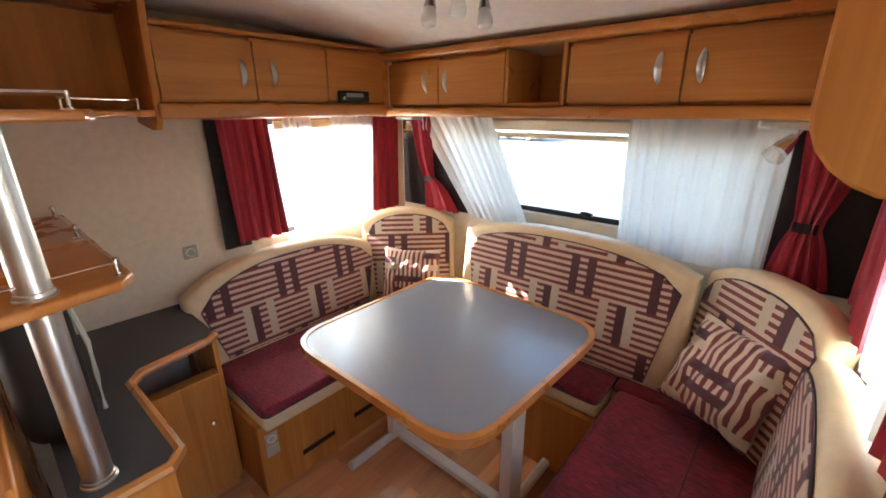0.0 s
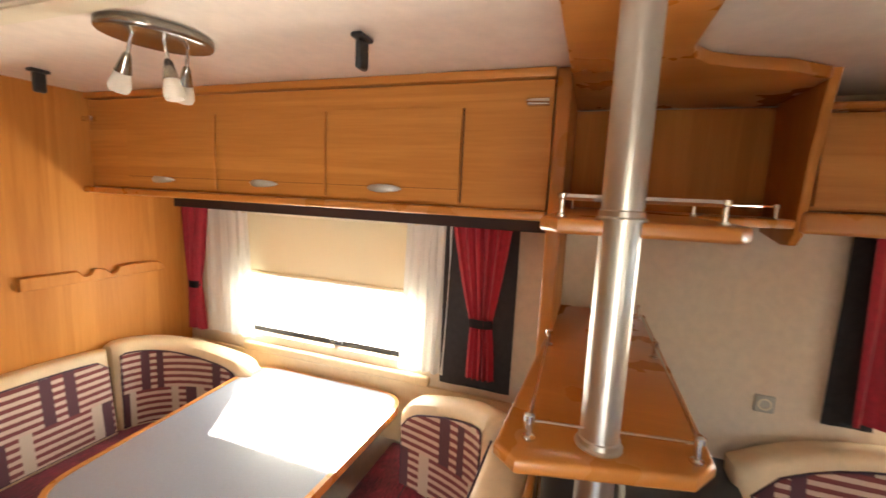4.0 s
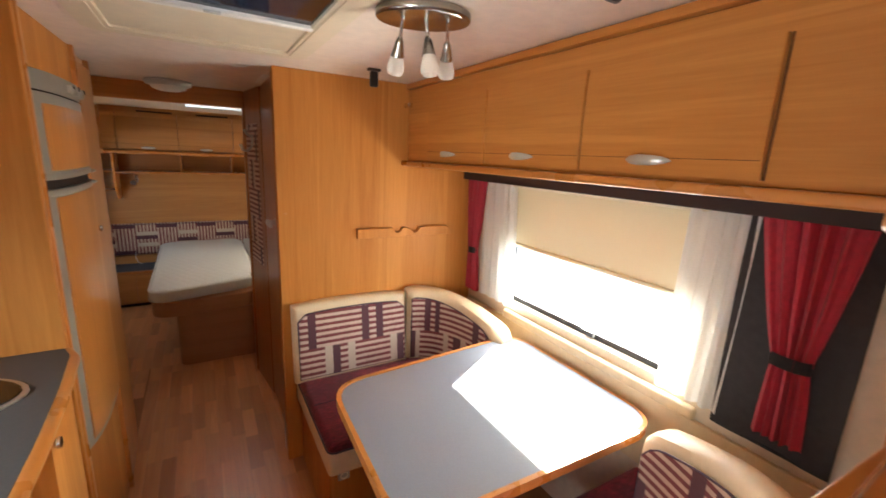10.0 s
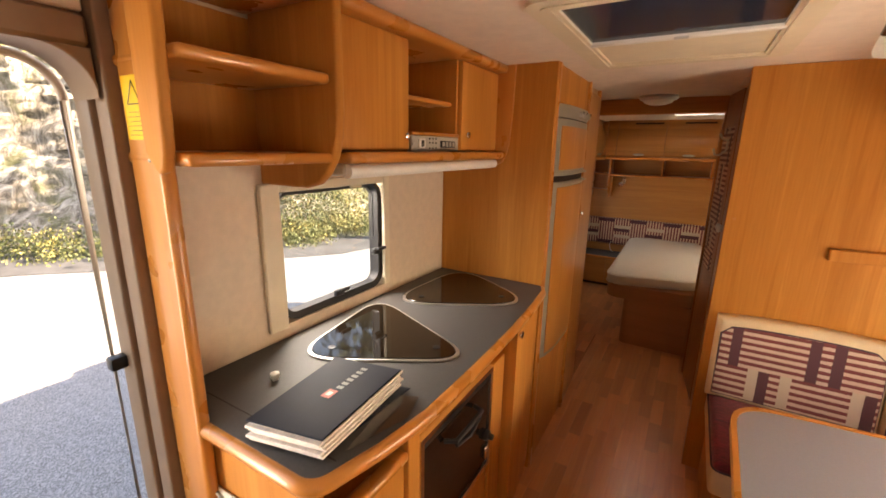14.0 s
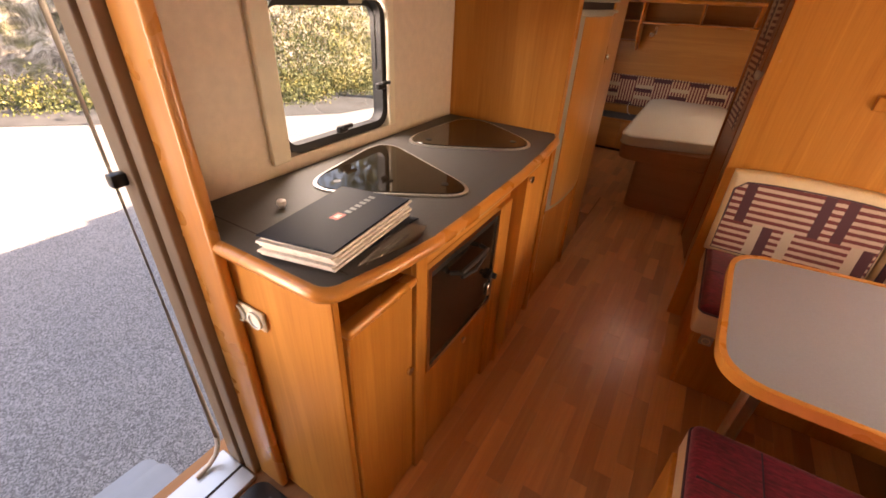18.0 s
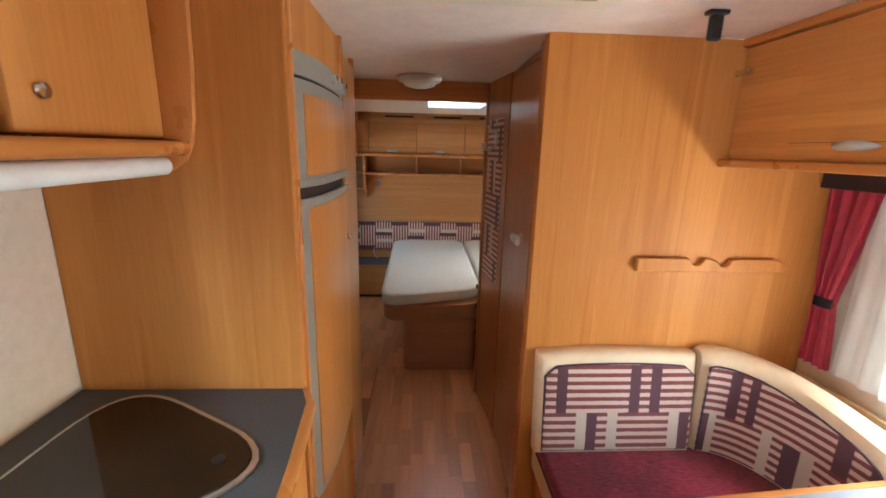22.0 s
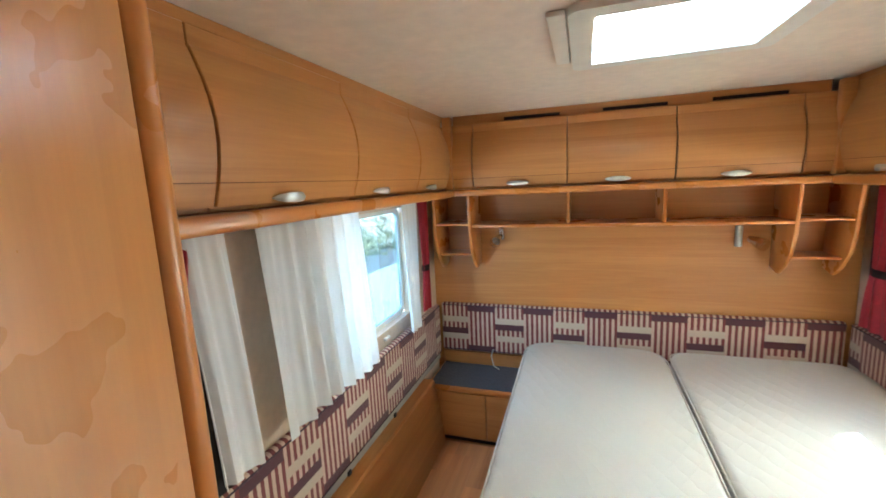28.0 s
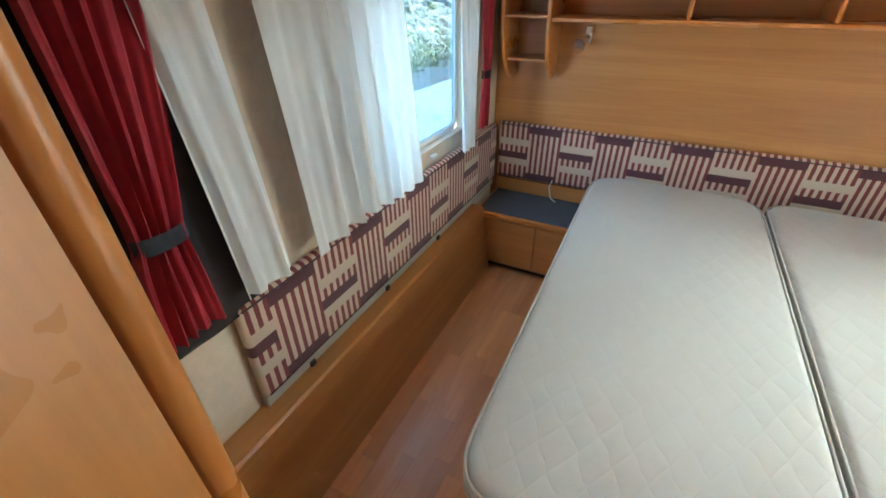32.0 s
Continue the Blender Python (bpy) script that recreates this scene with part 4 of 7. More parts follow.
part("bottom_bar", box(-1.15, -1.132, -1.04, -0.05, 1.183, 1.2, 0.004, 2), M_BLIND, wb)
part("cassette", box(-1.13, -1.10, -1.07, -0.02, 1.485, 1.53, 0.008, 2), M_OFFWHITE, wb)


# ---- curtains and blinds ----


def curtain(name, axis, a, top, bottom, z0, z1, folds, depth, material, label, tie=None, tie_mat=None, group="curtains", hem_rise=0.0, seed=1.0):
    """A gathered curtain hanging in a plane of the axis. top, bottom: its edges (u0, u1); tie: (height, u0, u1) where a band holds it."""
    c = thing(name, label, "curtain", group, at=axis_point(axis, a, (bottom[0] + bottom[1]) / 2, z0))

    def edges(v):
        if tie:
            vt = (tie[0] - z0) / (z1 - z0)
            if v >= vt:
                s = (v - vt) / (1 - vt)
                s = s ** 0.8
                return tie[1] + (top[0] - tie[1]) * s, tie[2] + (top[1] - tie[2]) * s
            s = (vt - v) / vt
            s = s ** 0.6
            return tie[1] + (bottom[0] - tie[1]) * s, tie[2] + (bottom[1] - tie[2]) * s
        s = v
        return bottom[0] + (top[0] - bottom[0]) * s, bottom[1] + (top[1] - bottom[1]) * s

    def at(u, v):
        e0, e1 = edges(v)
        ph = u * folds * 2 * math.pi + 0.5 * math.sin(3.1 * v + seed) + 0.9 * math.sin(u * 5.3 + seed)
        w = depth * (0.75 + 0.25 * math.sin(7 * u + seed)) * (math.sin(ph) + 0.3 * math.sin(2.3 * ph + seed))
        w *= 0.55 + 0.45 * (1 - v) if not tie else 1.0
        z = z0 + (z1 - z0) * v + hem_rise * math.sin(u * math.pi * 2 + seed) * (1 - v)
        return axis_point(axis, a + w, e0 + (e1 - e0) * u, z)

    part("cloth", grid_sheet(at, int(folds * 14), 14, 0.0015), material, c)
    if tie:
        zt, t0, t1 = tie
        ring = [axis_point(axis, a + 1.5 * depth * math.sin(k * math.pi / 6), (t0 + t1) / 2 + (t1 - t0) * 0.56 * math.cos(k * math.pi / 6), 0) for k in range(12)]
        bm = bmesh.new()
        lo = [bm.verts.new((p[0], p[1], zt - 0.018)) for p in ring]
        hi = [bm.verts.new((p[0], p[1], zt + 0.018)) for p in ring]
        for k in range(12):
            bm.faces.new((lo[k - 1], lo[k], hi[k], hi[k - 1]))
        bmesh.ops.solidify(bm, geom=bm.faces[:], thickness=0.003)
        part("tie_band", bm, tie_mat or M_BLACKOUT, c, "dark tie band")
    return c


def blackout(axis, a, u0, u1, z0, z1, label="dark blackout cloth panel behind the red curtain", b=None):
    b = b or (u0, u1)
    bm = grid_sheet(lambda u, v: axis_point(axis, a + 0.004 * math.sin(u * 9 + v * 2), b[0] + (u0 - b[0]) * v + ((b[1] + (u1 - b[1]) * v) - (b[0] + (u0 - b[0]) * v)) * u, z0 + (z1 - z0) * v), 10, 4, 0.002)
    t = thing("blackout_panel", label, "curtain", "blackout panels", at=axis_point(axis, a, (b[0] + b[1]) / 2, z0))
    part("cloth", bm, M_BLACKOUT, t)
    part("hem", tube([axis_point(axis, a, b[0] + 0.006, z0 + 0.004), axis_point(axis, a, b[1] - 0.006, z0 + 0.004)], 0.0045, 6), M_BLACKOUT, t)
    part("heading_tape", tube([axis_point(axis, a, u0 + 0.006, z1 - 0.006), axis_point(axis, a, u1 - 0.006, z1 - 0.006)], 0.006, 6), M_BLACKOUT, t)
    return t


ZT = 1.556
# front side windows
curtain("red_curtain", "x", -1.075, (1.41, 1.65), (1.43, 1.685), 0.975, ZT, 4, 0.018, M_RED, "hanging dark red curtain beside the front side window", seed=2)
blackout("x", -1.105, 1.37, 1.5, 0.95, ZT)
curtain("sheer_curtain", "x", -1.095, (1.74, 1.90), (1.74, 1.98), 0.94, ZT, 5, 0.012, M_SHEER, "white voile curtain over the side window", group="sheer curtains", seed=3)
curtain("sheer_curtain", "x", -1.095, (2.02, 2.32), (1.98, 2.30), 0.94, ZT, 6, 0.012, M_SHEER, "white voile curtain over the side window", group="sheer curtains", seed=5)
curtain("red_curtain", "x", -1.06, (2.30, 2.50), (2.26, 2.48), 0.99, ZT, 3, 0.016, M_RED, "hanging dark red curtain in the front corner", seed=4)
curtain("red_curtain", "y", 2.52, (-0.98, -0.80), (-0.86, -0.58), 1.0, ZT, 4, 0.016, M_RED, "dark red curtain tied back in the front corner", tie=(1.19, -0.85, -0.775), tie_mat=M_GREYMAT, seed=1)
blackout("y", 2.56, -1.08, -0.72, 1.0, ZT, b=(-1.08, -0.50))
curtain("sheer_curtain", "y", 2.52, (-0.92, -0.36), (-0.50, -0.115), 1.0, ZT, 8, 0.014, M_SHEER, "white voile curtain swept aside over the front window", group="sheer curtains", seed=2)
curtain("sheer_curtain", "y", 2.52, (0.345, 0.90), (0.36, 0.89), 0.985, ZT, 9, 0.014, M_SHEER, "white voile curtain hanging over the front window", group="sheer curtains", seed=6)
curtain("red_curtain", "y", 2.50, (0.92, 1.12), (0.90, 1.09), 0.985, ZT, 4, 0.016, M_RED, "dark red curtain tied back beside the front window", tie=(1.2, 0.955, 1.02), seed=3)
blackout("y", 2.55, 0.90, 1.17, 0.96, ZT)
curtain("red_curtain", "x", 1.15, (2.20, 2.46), (2.02, 2.42), 0.99, ZT, 5, 0.016, M_RED, "hanging dark red curtain beside the side window", seed=5)
blackout("x", 1.185, 2.1, 2.56, 0.98, ZT)
curtain("sheer_curtain", "x", 1.165, (1.66, 2.14), (1.64, 2.02), 0.98, ZT, 8, 0.014, M_SHEER, "white voile curtain over the door side window", group="sheer curtains", seed=8)
curtain("red_curtain", "x", 1.165, (1.40, 1.64), (1.40, 1.62), 0.985, ZT, 4, 0.016, M_RED, "hanging dark red curtain beside the side window", seed=7)
bx = thing("blind_cassette", "cream roller blind cassette over the front window", "blind", at=(0.03, 2.57, 1.48))
part("cassette", box(-0.82, 0.88, 2.55, 2.595, 1.49, 1.545, 0.012, 3), M_OFFWHITE, bx)
part("bottom_bar", box(-0.76, 0.82, 2.56, 2.585, 1.455, 1.478, 0.006, 2), M_BLIND, bx)
bx = thing("blind_cassette", "cream roller blind cassette over the side window", "blind", at=(-1.11, 2.02, 1.48))
part("cassette", box(-1.128, -1.10, 1.70, 2.34, 1.50, 1.545, 0.01, 3), M_OFFWHITE, bx)

# dinette window
curtain("red_curtain", "x", -1.085, (-1.37, -1.20), (-1.34, -1.235), 0.86, 1.52, 4, 0.014, M_RED, "dark red curtain tied back beside the dinette window", tie=(1.10, -1.335, -1.27), seed=1)
curtain("red_curtain", "x", -1.075, (0.107, 0.35), (0.19, 0.31), 0.885, 1.52, 5, 0.014, M_RED, "dark red curtain tied back beside the dinette window", tie=(1.12, 0.20, 0.285), seed=4)
blackout("x", -1.105, 0.07, 0.37, 0.83, 1.53)
curtain("sheer_curtain", "x", -1.10, (-1.23, -0.96), (-1.23, -0.92), 0.86, 1.525, 4, 0.012, M_SHEER, "white voile curtain at the end of the dinette window", group="sheer curtains", seed=3)
curtain("sheer_curtain", "x", -1.10, (-0.10, 0.10), (-0.12, 0.085), 0.86, 1.525, 4, 0.012, M_SHEER, "white voile curtain at the end of the dinette window", group="sheer curtains", seed=9)

# bedroom windows
ZB = 1.50
curtain("red_curtain", "x", 1.225, (-2.79, -2.60), (-2.72, -2.57), 0.835, ZB, 5, 0.016, M_RED, "dark red curtain tied back beside the bedroom window", tie=(1.075, -2.70, -2.605), tie_mat=M_GREYMAT, seed=2)
blackout("x", 1.265, -2.79, -2.56, 0.77, ZB, b=(-2.86, -2.56))
curtain("sheer_curtain", "x", 1.215, (-2.875, -2.735), (-2.925, -2.775), 0.835, ZB, 2.5, 0.016, M_SHEER_BED, "white voile curtain over the bedroom window", group="sheer curtains", seed=1)
curtain("sheer_curtain", "x", 1.215, (-3.54, -2.98), (-3.62, -3.02), 0.825, ZB, 7, 0.026, M_SHEER_BED, "white voile curtain over the bedroom window", group="sheer curtains", hem_rise=0.012, seed=4)
curtain("sheer_curtain", "x", 1.215, (-4.17, -3.97), (-4.17, -4.02), 0.80, ZB, 2.5, 0.014, M_SHEER_BED, "white voile curtain over the bedroom window", group="sheer curtains", seed=2)
curtain("red_curtain", "x", 1.24, (-4.40, -4.22), (-4.38, -4.25), 0.84, ZB, 3, 0.012, M_RED, "hanging dark red curtain beside the bedroom window", tie=(1.10, -4.37, -4.29), seed=6)
curtain("red_curtain", "x", BL + 0.06, (-4.46, -4.24), (-4.5, -4.26), 0.82, ZB, 3, 0.014, M_RED, "dark red curtain tied back beside the bedroom window", tie=(1.10, -4.44, -4.34), seed=6)
blackout("x", BL + 0.03, -4.52, -4.18, 0.80, ZB)
wb = thing("window_blind", "cream blind drawn almost down over the bedroom window", "blind", at=(BL, -3.5, 0.945))
part("cloth", box(BL - 0.015, BL - 0.01, -4.14, -2.96, 0.945, 1.47, 0.001), M_SHADE_BED, wb)
part("bottom_bar", box(BL - 0.02, BL - 0.003, -4.14, -2.96, 0.94, 0.96, 0.004, 2), M_BLIND, wb)

# ---- latches on windows ----


def latch(axis, a, u, z, way, label="small black window latch with lever"):
    t = thing("window_latch", label, "latch", "window latches", at=axis_point(axis, a, u, z))
    lo, hi = sorted((a, a + way * 0.02))
    if axis == "x":
        part("base", box(lo, hi, u - 0.022, u + 0.022, z - 0.012, z + 0.012, 0.004), M_BLACK, t)
        part("lever", box(*sorted((a + way * 0.02, a + way * 0.034)), u - 0.035, u + 0.015, z + 0.004, z + 0.018, 0.004), M_BLACK, t)
    else:
        part("base", box(u - 0.022, u + 0.022, lo, hi, z - 0.012, z + 0.012, 0.004), M_BLACK, t)
        part("lever", box(u - 0.035, u + 0.015, *sorted((a + way * 0.02, a + way * 0.034)), z + 0.004, z + 0.018, 0.004), M_BLACK, t)


latch("x", 1.212, -0.18, 1.085, -1)
latch("x", 1.212, -0.40, 1.2, -1)
latch("x", -1.165, -0.47, 0.895, 1)
latch("y", 2.637, 0.17, 1.09, -1)
for z0, z1, y0, y1 in ((1.04, 1.505, 0.066, 0.135), (1.05, 1.505, -0.465, -0.428), (1.478, 1.51, -0.427, 0.065)):
    piece("window_trim", box(XR - 0.018, XR - 0.001, y0, y1, z0, z1, 0.004), M_OFFWHITE, "ivory plastic surround of the kitchen window", "trim", "structure")

# ---- gallery rails of the corner shelves ----
gal = thing("gallery_rail", "chrome gallery rail on the lower shelf", "rail", "gallery rails", at=(-0.4, 0.7, 1.232))
LP = [(-1.05, 0.80), (-0.664, 0.802), (-0.211, 0.806), (-0.17, 0.552), (-0.637, 0.54)]
for x, y in LP:
    part("post", lathe([(0.011, 1.232), (0.011, 1.236), (0.005, 1.238), (0.005, 1.262), (0.009, 1.264), (0.009, 1.274), (0.004, 1.278)], (x, y, 0), 12), M_CHROME, gal)
for p, q in ((0, 1), (1, 2), (2, 3), (3, 4)):
    part("rod", tube([(*LP[p], 1.264), (*LP[q], 1.264)], 0.003, 6), M_CHROME, gal)
gal = thing("gallery_rail", "chrome gallery rail on the upper shelf", "rail", "gallery rails", at=(-0.4, 0.7, 1.6))
LP = [(-0.74, 0.565), (-0.215, 0.572), (-0.237, 0.806), (-0.66, 0.85), (-0.85, 1.08)]
for x, y in LP:
    part("post", lathe([(0.009, 1.60), (0.009, 1.604), (0.0045, 1.606), (0.0045, 1.628), (0.008, 1.63), (0.008, 1.638)], (x, y, 0), 12), M_CHROME, gal)
for p, q in ((0, 1), (1, 2), (2, 3), (3, 4)):
    part("rod", tube([(*LP[p], 1.632), (*LP[q], 1.632)], 0.003 if p != 1 else 0.006, 6), M_CHROME, gal)
for z in (0.742, 1.232, 1.60):
    piece("pole_flange", lathe([(0.038, z), (0.038, z + 0.003), (0.034, z + 0.006), (0.0335, z + 0.014), (0.0312, z + 0.016)], (-0.20, 0.662, 0), 28), M_STEEL, "steel collar of the pole", "flange")

# ---- ceiling lamps ----


def spot_cluster(cx, cy, yaw, label, plate, heads, glass_mat):
    """heads: for each spot the place of its arm and the way in which it hangs."""
    t = thing("ceiling_light", label, "lamp", "ceiling spot lamps", at=(cx, cy, ZC))
    m = Matrix.Translation((cx, cy, ZC)) @ Matrix.Rotation(radians(yaw), 4, "Z") @ Matrix.Scale(plate, 4)
    pl = prism([(0.112 * math.cos(a), 0.085 * math.sin(a)) for a in (k * math.pi / 20 for k in range(40))], "z", -0.025, -0.001, 0.008, 3)
    bmesh.ops.transform(pl, matrix=m, verts=pl.verts[:])
    part("plate", pl, M_LAMPSTEEL, t, "brushed steel oval plate")
    poses = [Matrix.Translation((ax, ay, ZC - 0.025)) @ Vector(way).to_track_quat("-Z", "Y").to_matrix().to_4x4() for (ax, ay), way in heads]
    for h in poses:
        parts = ((tube([(0, 0, 0), (0, 0, -0.035), (0, 0, -0.05)], 0.0045, 10), "arm", M_CHROME),
                 (lathe([(0.006, -0.044), (0.009, -0.05), (0.012, -0.064), (0.0165, -0.086), (0.0175, -0.09), (0.014, -0.091)], (0, 0, 0), 20), "head", M_LAMPSTEEL),
                 (lathe([(0.0155, -0.088), (0.0175, -0.098), (0.022, -0.116), (0.0225, -0.126), (0.0195, -0.135), (0.0185, -0.134), (0.02, -0.124), (0.0195, -0.116), (0.014, -0.1), (0.01, -0.092)], (0, 0, 0), 20), "glass", glass_mat),
                 (lathe([(0.004, -0.09), (0.007, -0.1), (0.0075, -0.112), (0.004, -0.118)], (0, 0, 0), 12), "bulb", M_FROSTGLASS))
        for bm, nm, mt in parts:
            bmesh.ops.transform(bm, matrix=h, verts=bm.verts[:])
            part(nm, bm, mt, t)


M_CLEARFROST = sheer("pale_lamp_glass", (0.92, 0.89, 0.84), 0.4, 0.5)
spot_cluster(0.178, 1.58, 43, "brushed steel ceiling light with three glass spots", 0.96,
             (((0.078, 1.592), (0.005, -0.026, -0.122)), ((0.172, 1.59), (0.028, -0.04, -0.122)), ((0.166, 1.704), (0.02, -0.018, -0.122))), M_CLEARFROST)
spot_cluster(-0.24, -0.358, 160, "brushed steel ceiling light with three frosted glass spots over the dinette", 1.06,
             (((-0.19, -0.37), (-0.01, -0.07, -0.12)), ((-0.235, -0.332), (-0.002, 0.022, -0.117)), ((-0.297, -0.335), (-0.038, -0.065, -0.12))), M_FROSTGLASS)
piece("smoke_alarm", lathe([(0.055, ZC - 0.001), (0.055, ZC - 0.012), (0.045, ZC - 0.02), (0.042, ZC - 0.021)], (0.157, 1.375, 0), 28), plain("aged_cream_plastic", (0.78, 0.68, 0.35), 0.5), "round yellowed cream ceiling cover", "alarm")
for x, y in ((-0.375, 0.10), (-0.403, -1.13)):
    t = thing("ceiling_clip", "black plastic clip hanging from the ceiling", "clip", "ceiling clips", at=(x, y, ZC))
    part("base", box(x - 0.028, x + 0.028, y - 0.014, y + 0.014, ZC - 0.012, ZC - 0.001, 0.003), M_BLACK, t)
    part("buckle", box(x - 0.018, x + 0.018, y - 0.009, y + 0.009, ZC - 0.075, ZC - 0.012, 0.005), M_BLACK, t)


def wall_spot(x, y, z, way, label):
    """A small reading spot; way: the direction in which it points."""
    t = thing("reading_spot", label, "lamp", "reading spots", at=(x, y, z))
    w = Vector(way).normalized()
    q = w.to_track_quat("Z", "Y").to_matrix().to_4x4()
    m = Matrix.Translation((x, y, z)) @ q
    for bm, nm, mt in ((lathe([(0.014, 0.0), (0.026, 0.04), (0.027, 0.055)], (0, 0, 0), 16), "head", M_CHROME), (lathe([(0.025, 0.05), (0.033, 0.075), (0.03, 0.09), (0.012, 0.098)], (0, 0, 0), 16), "glass", M_LAMPGLASS)):
        bmesh.ops.transform(bm, matrix=m, verts=bm.verts[:])
        part(nm, bm, mt, t)
    return t


ws = wall_spot(-0.86, 2.40, 1.53, (0.1, -0.15, -1), "chrome reading spot with clear glass under the ledge")
part("mount", box(-0.93, -0.79, 2.36, 2.45, 1.54, 1.558, 0.006), M_SILVER, ws)
ws = wall_spot(0.90, 2.38, 1.51, (-0.5, -0.25, -0.75), "chrome reading spot with clear glass under the ledge")
part("mount", box(0.80, 1.0, 2.34, 2.44, 1.53, 1.558, 0.008), M_SILVER, ws)
part("arm", tube([(0.92, 2.39, 1.54), (0.90, 2.38, 1.505)], 0.006), M_CHROME, ws)
ws = wall_spot(0.84, YR + 0.06, 1.245, (0.25, 1, -0.4), "chrome reading spot on the bed head wall")
part("mount", box(0.815, 0.85, YR + 0.015, YR + 0.04, 1.22, 1.30, 0.006), M_CHROME, ws)
ws = wall_spot(-0.475, YR + 0.07, 1.235, (-0.6, 0.7, -0.35), "chrome reading spot on the bed head wall")
part("mount", lathe([(0.016, 1.185), (0.017, 1.19), (0.017, 1.292), (0.015, 1.297)], (-0.44, YR + 0.034, 0), 16), M_SILVER, ws)
dm = thing("dome_light", "flush round ceiling light with silver rim in the corridor", "lamp", at=(0.385, -2.31, ZC))
part("rim", lathe([(0.115, ZC - 0.001), (0.12, ZC - 0.012), (0.11, ZC - 0.026), (0.09, ZC - 0.032)], (0.385, -2.31, 0), 36), M_SILVER, dm)
part("diffuser", lathe([(0.092, ZC - 0.03), (0.082, ZC - 0.045), (0.05, ZC - 0.056), (0.012, ZC - 0.06)], (0.385, -2.31, 0), 36), M_WHITE, dm, "frosted white diffuser")

# ---- roof lights ----
hx0, hx1, hy0, hy1 = HATCH
ht = thing("roof_hatch", "ivory framed roof hatch with tinted pane half covered by a blind", "roof window", kind="structure", at=(0.2, -0.55, ZC))
part("window_frame", ring_prism(round_rect(hx0 - 0.062, hx1 + 0.062, hy0 - 0.072, hy1 + 0.068, 0.055), round_rect(hx0 + 0.012, hx1 - 0.012, hy0 + 0.012, hy1 - 0.012, 0.012), "z", ZC - 0.012, ZC + 0.012), M_OFFWHITE, ht)
part("inner_lip", ring_prism(round_rect(hx0 - 0.028, hx1 + 0.028, hy0 - 0.035, hy1 + 0.03, 0.03), round_rect(hx0, hx1, hy0, hy1, 0.006), "z", ZC - 0.016, ZC - 0.0125), M_OFFWHITE, ht)
part("pane", box(hx0 + 0.013, hx1 - 0.013, -0.664, hy1 - 0.013, ZC - 0.004, ZC + 0.001, 0), M_ROOFGLASS, ht)
part("blind", box(hx0 + 0.013, hx1 - 0.013, hy0 + 0.013, -0.692, ZC - 0.006, ZC + 0.002, 0.002), M_OFFWHITE, ht, "ivory pleated blind")
bar = part("blind_bar", box(hx0 + 0.004, hx1 - 0.004, -0.69, -0.666, ZC - 0.016, ZC + 0.004, 0.004), M_WHITE, ht)
part("bar_grip", box(0.19, 0.23, -0.672, -0.66, ZC - 0.019, ZC - 0.012, 0.002), M_SILVER, bar)
sx0, sx1, sy0, sy1 = SKY
M_FROST = sheer("frosted_dome", (0.95, 0.96, 0.96), -0.1, 0.75)
sk = thing("roof_light", "frosted white roof light over the bed", "roof window", kind="structure", at=(0.12, -3.26, ZD))
part("window_frame", ring_prism(round_rect(sx0 - 0.05, sx1 + 0.05, sy0 - 0.05, sy1 + 0.05, 0.03), round_rect(sx0 + 0.004, sx1 - 0.004, sy0 + 0.004, sy1 - 0.004, 0.01), "z", ZD - 0.018, ZD + 0.01), M_WHITE, sk)
part("pane", box(sx0 + 0.003, sx1 - 0.003, sy0 + 0.003, sy1 - 0.003, ZD + 0.012, ZD + 0.016, 0), M_FROST, sk, "frosted pane")

# ---- pillows ----


def pillow(origin, yaw, lean, size, label, mat=None):
    t = thing("cushion_pillow", label, "pillow", "scatter pillows", at=origin)
    n = 26
    m = Matrix.Translation(origin) @ Euler((radians(-lean), 0, radians(yaw))).to_matrix().to_4x4() @ Matrix.Translation((0, 0, size / 2))

    def side(s):
        def at(u, v):
            x, z = (u - 0.5) * 2, (v - 0.5) * 2
            pin = 1 - 0.10 * (1 - x * x) * (abs(z) ** 3) - 0.10 * (1 - z * z) * (abs(x) ** 3) + 0.025 * math.sin(8 * x + 1) * math.sin(7 * z + 2)
            puff = 0.075 * max(0.0, (1 - x * x) * (1 - z * z)) ** 0.42
            wrinkle = 0.011 * math.sin(7 * x + 4 * z) * math.sin(5 * z - 3 * x) + 0.005 * math.sin(15 * x - 9 * z + 1)
            return m @ Vector((x * size / 2 * pin, s * (puff + wrinkle * (puff > 0.01)), z * size / 2 * pin))
        return at

    bm = join(grid_sheet(side(-1), n, n, 0), grid_sheet(side(1), n, n, 0))
    bmesh.ops.remove_doubles(bm, verts=bm.verts[:], dist=0.0005)
    bmesh.ops.recalc_face_normals(bm, faces=bm.faces[:])
    inv = m.inverted()
    part("cover", bm, M_FABRIC, t, uv=lambda p: ((inv @ p).z * 1.1 + 1, (inv @ p).x * 1.1 + 1))
    rim = [m @ Vector((x * size / 2, 0, z * size / 2)) for x, z in ((-1, -1), (1, -1), (1, 1), (-1, 1))]
    part("piping", tube([rim[0].lerp(rim[1], k / 4) * 1.0 for k in range(5)], 0.003, 5), M_PIPING, t)


pillow((-0.70, 2.20, 0.46), 30, 18, 0.36, "striped scatter pillow with the sun on it")
pillow((0.835, 2.13, 0.54), -32, 28, 0.36, "striped scatter pillow leaning in the corner")

# ---- sockets and switches ----


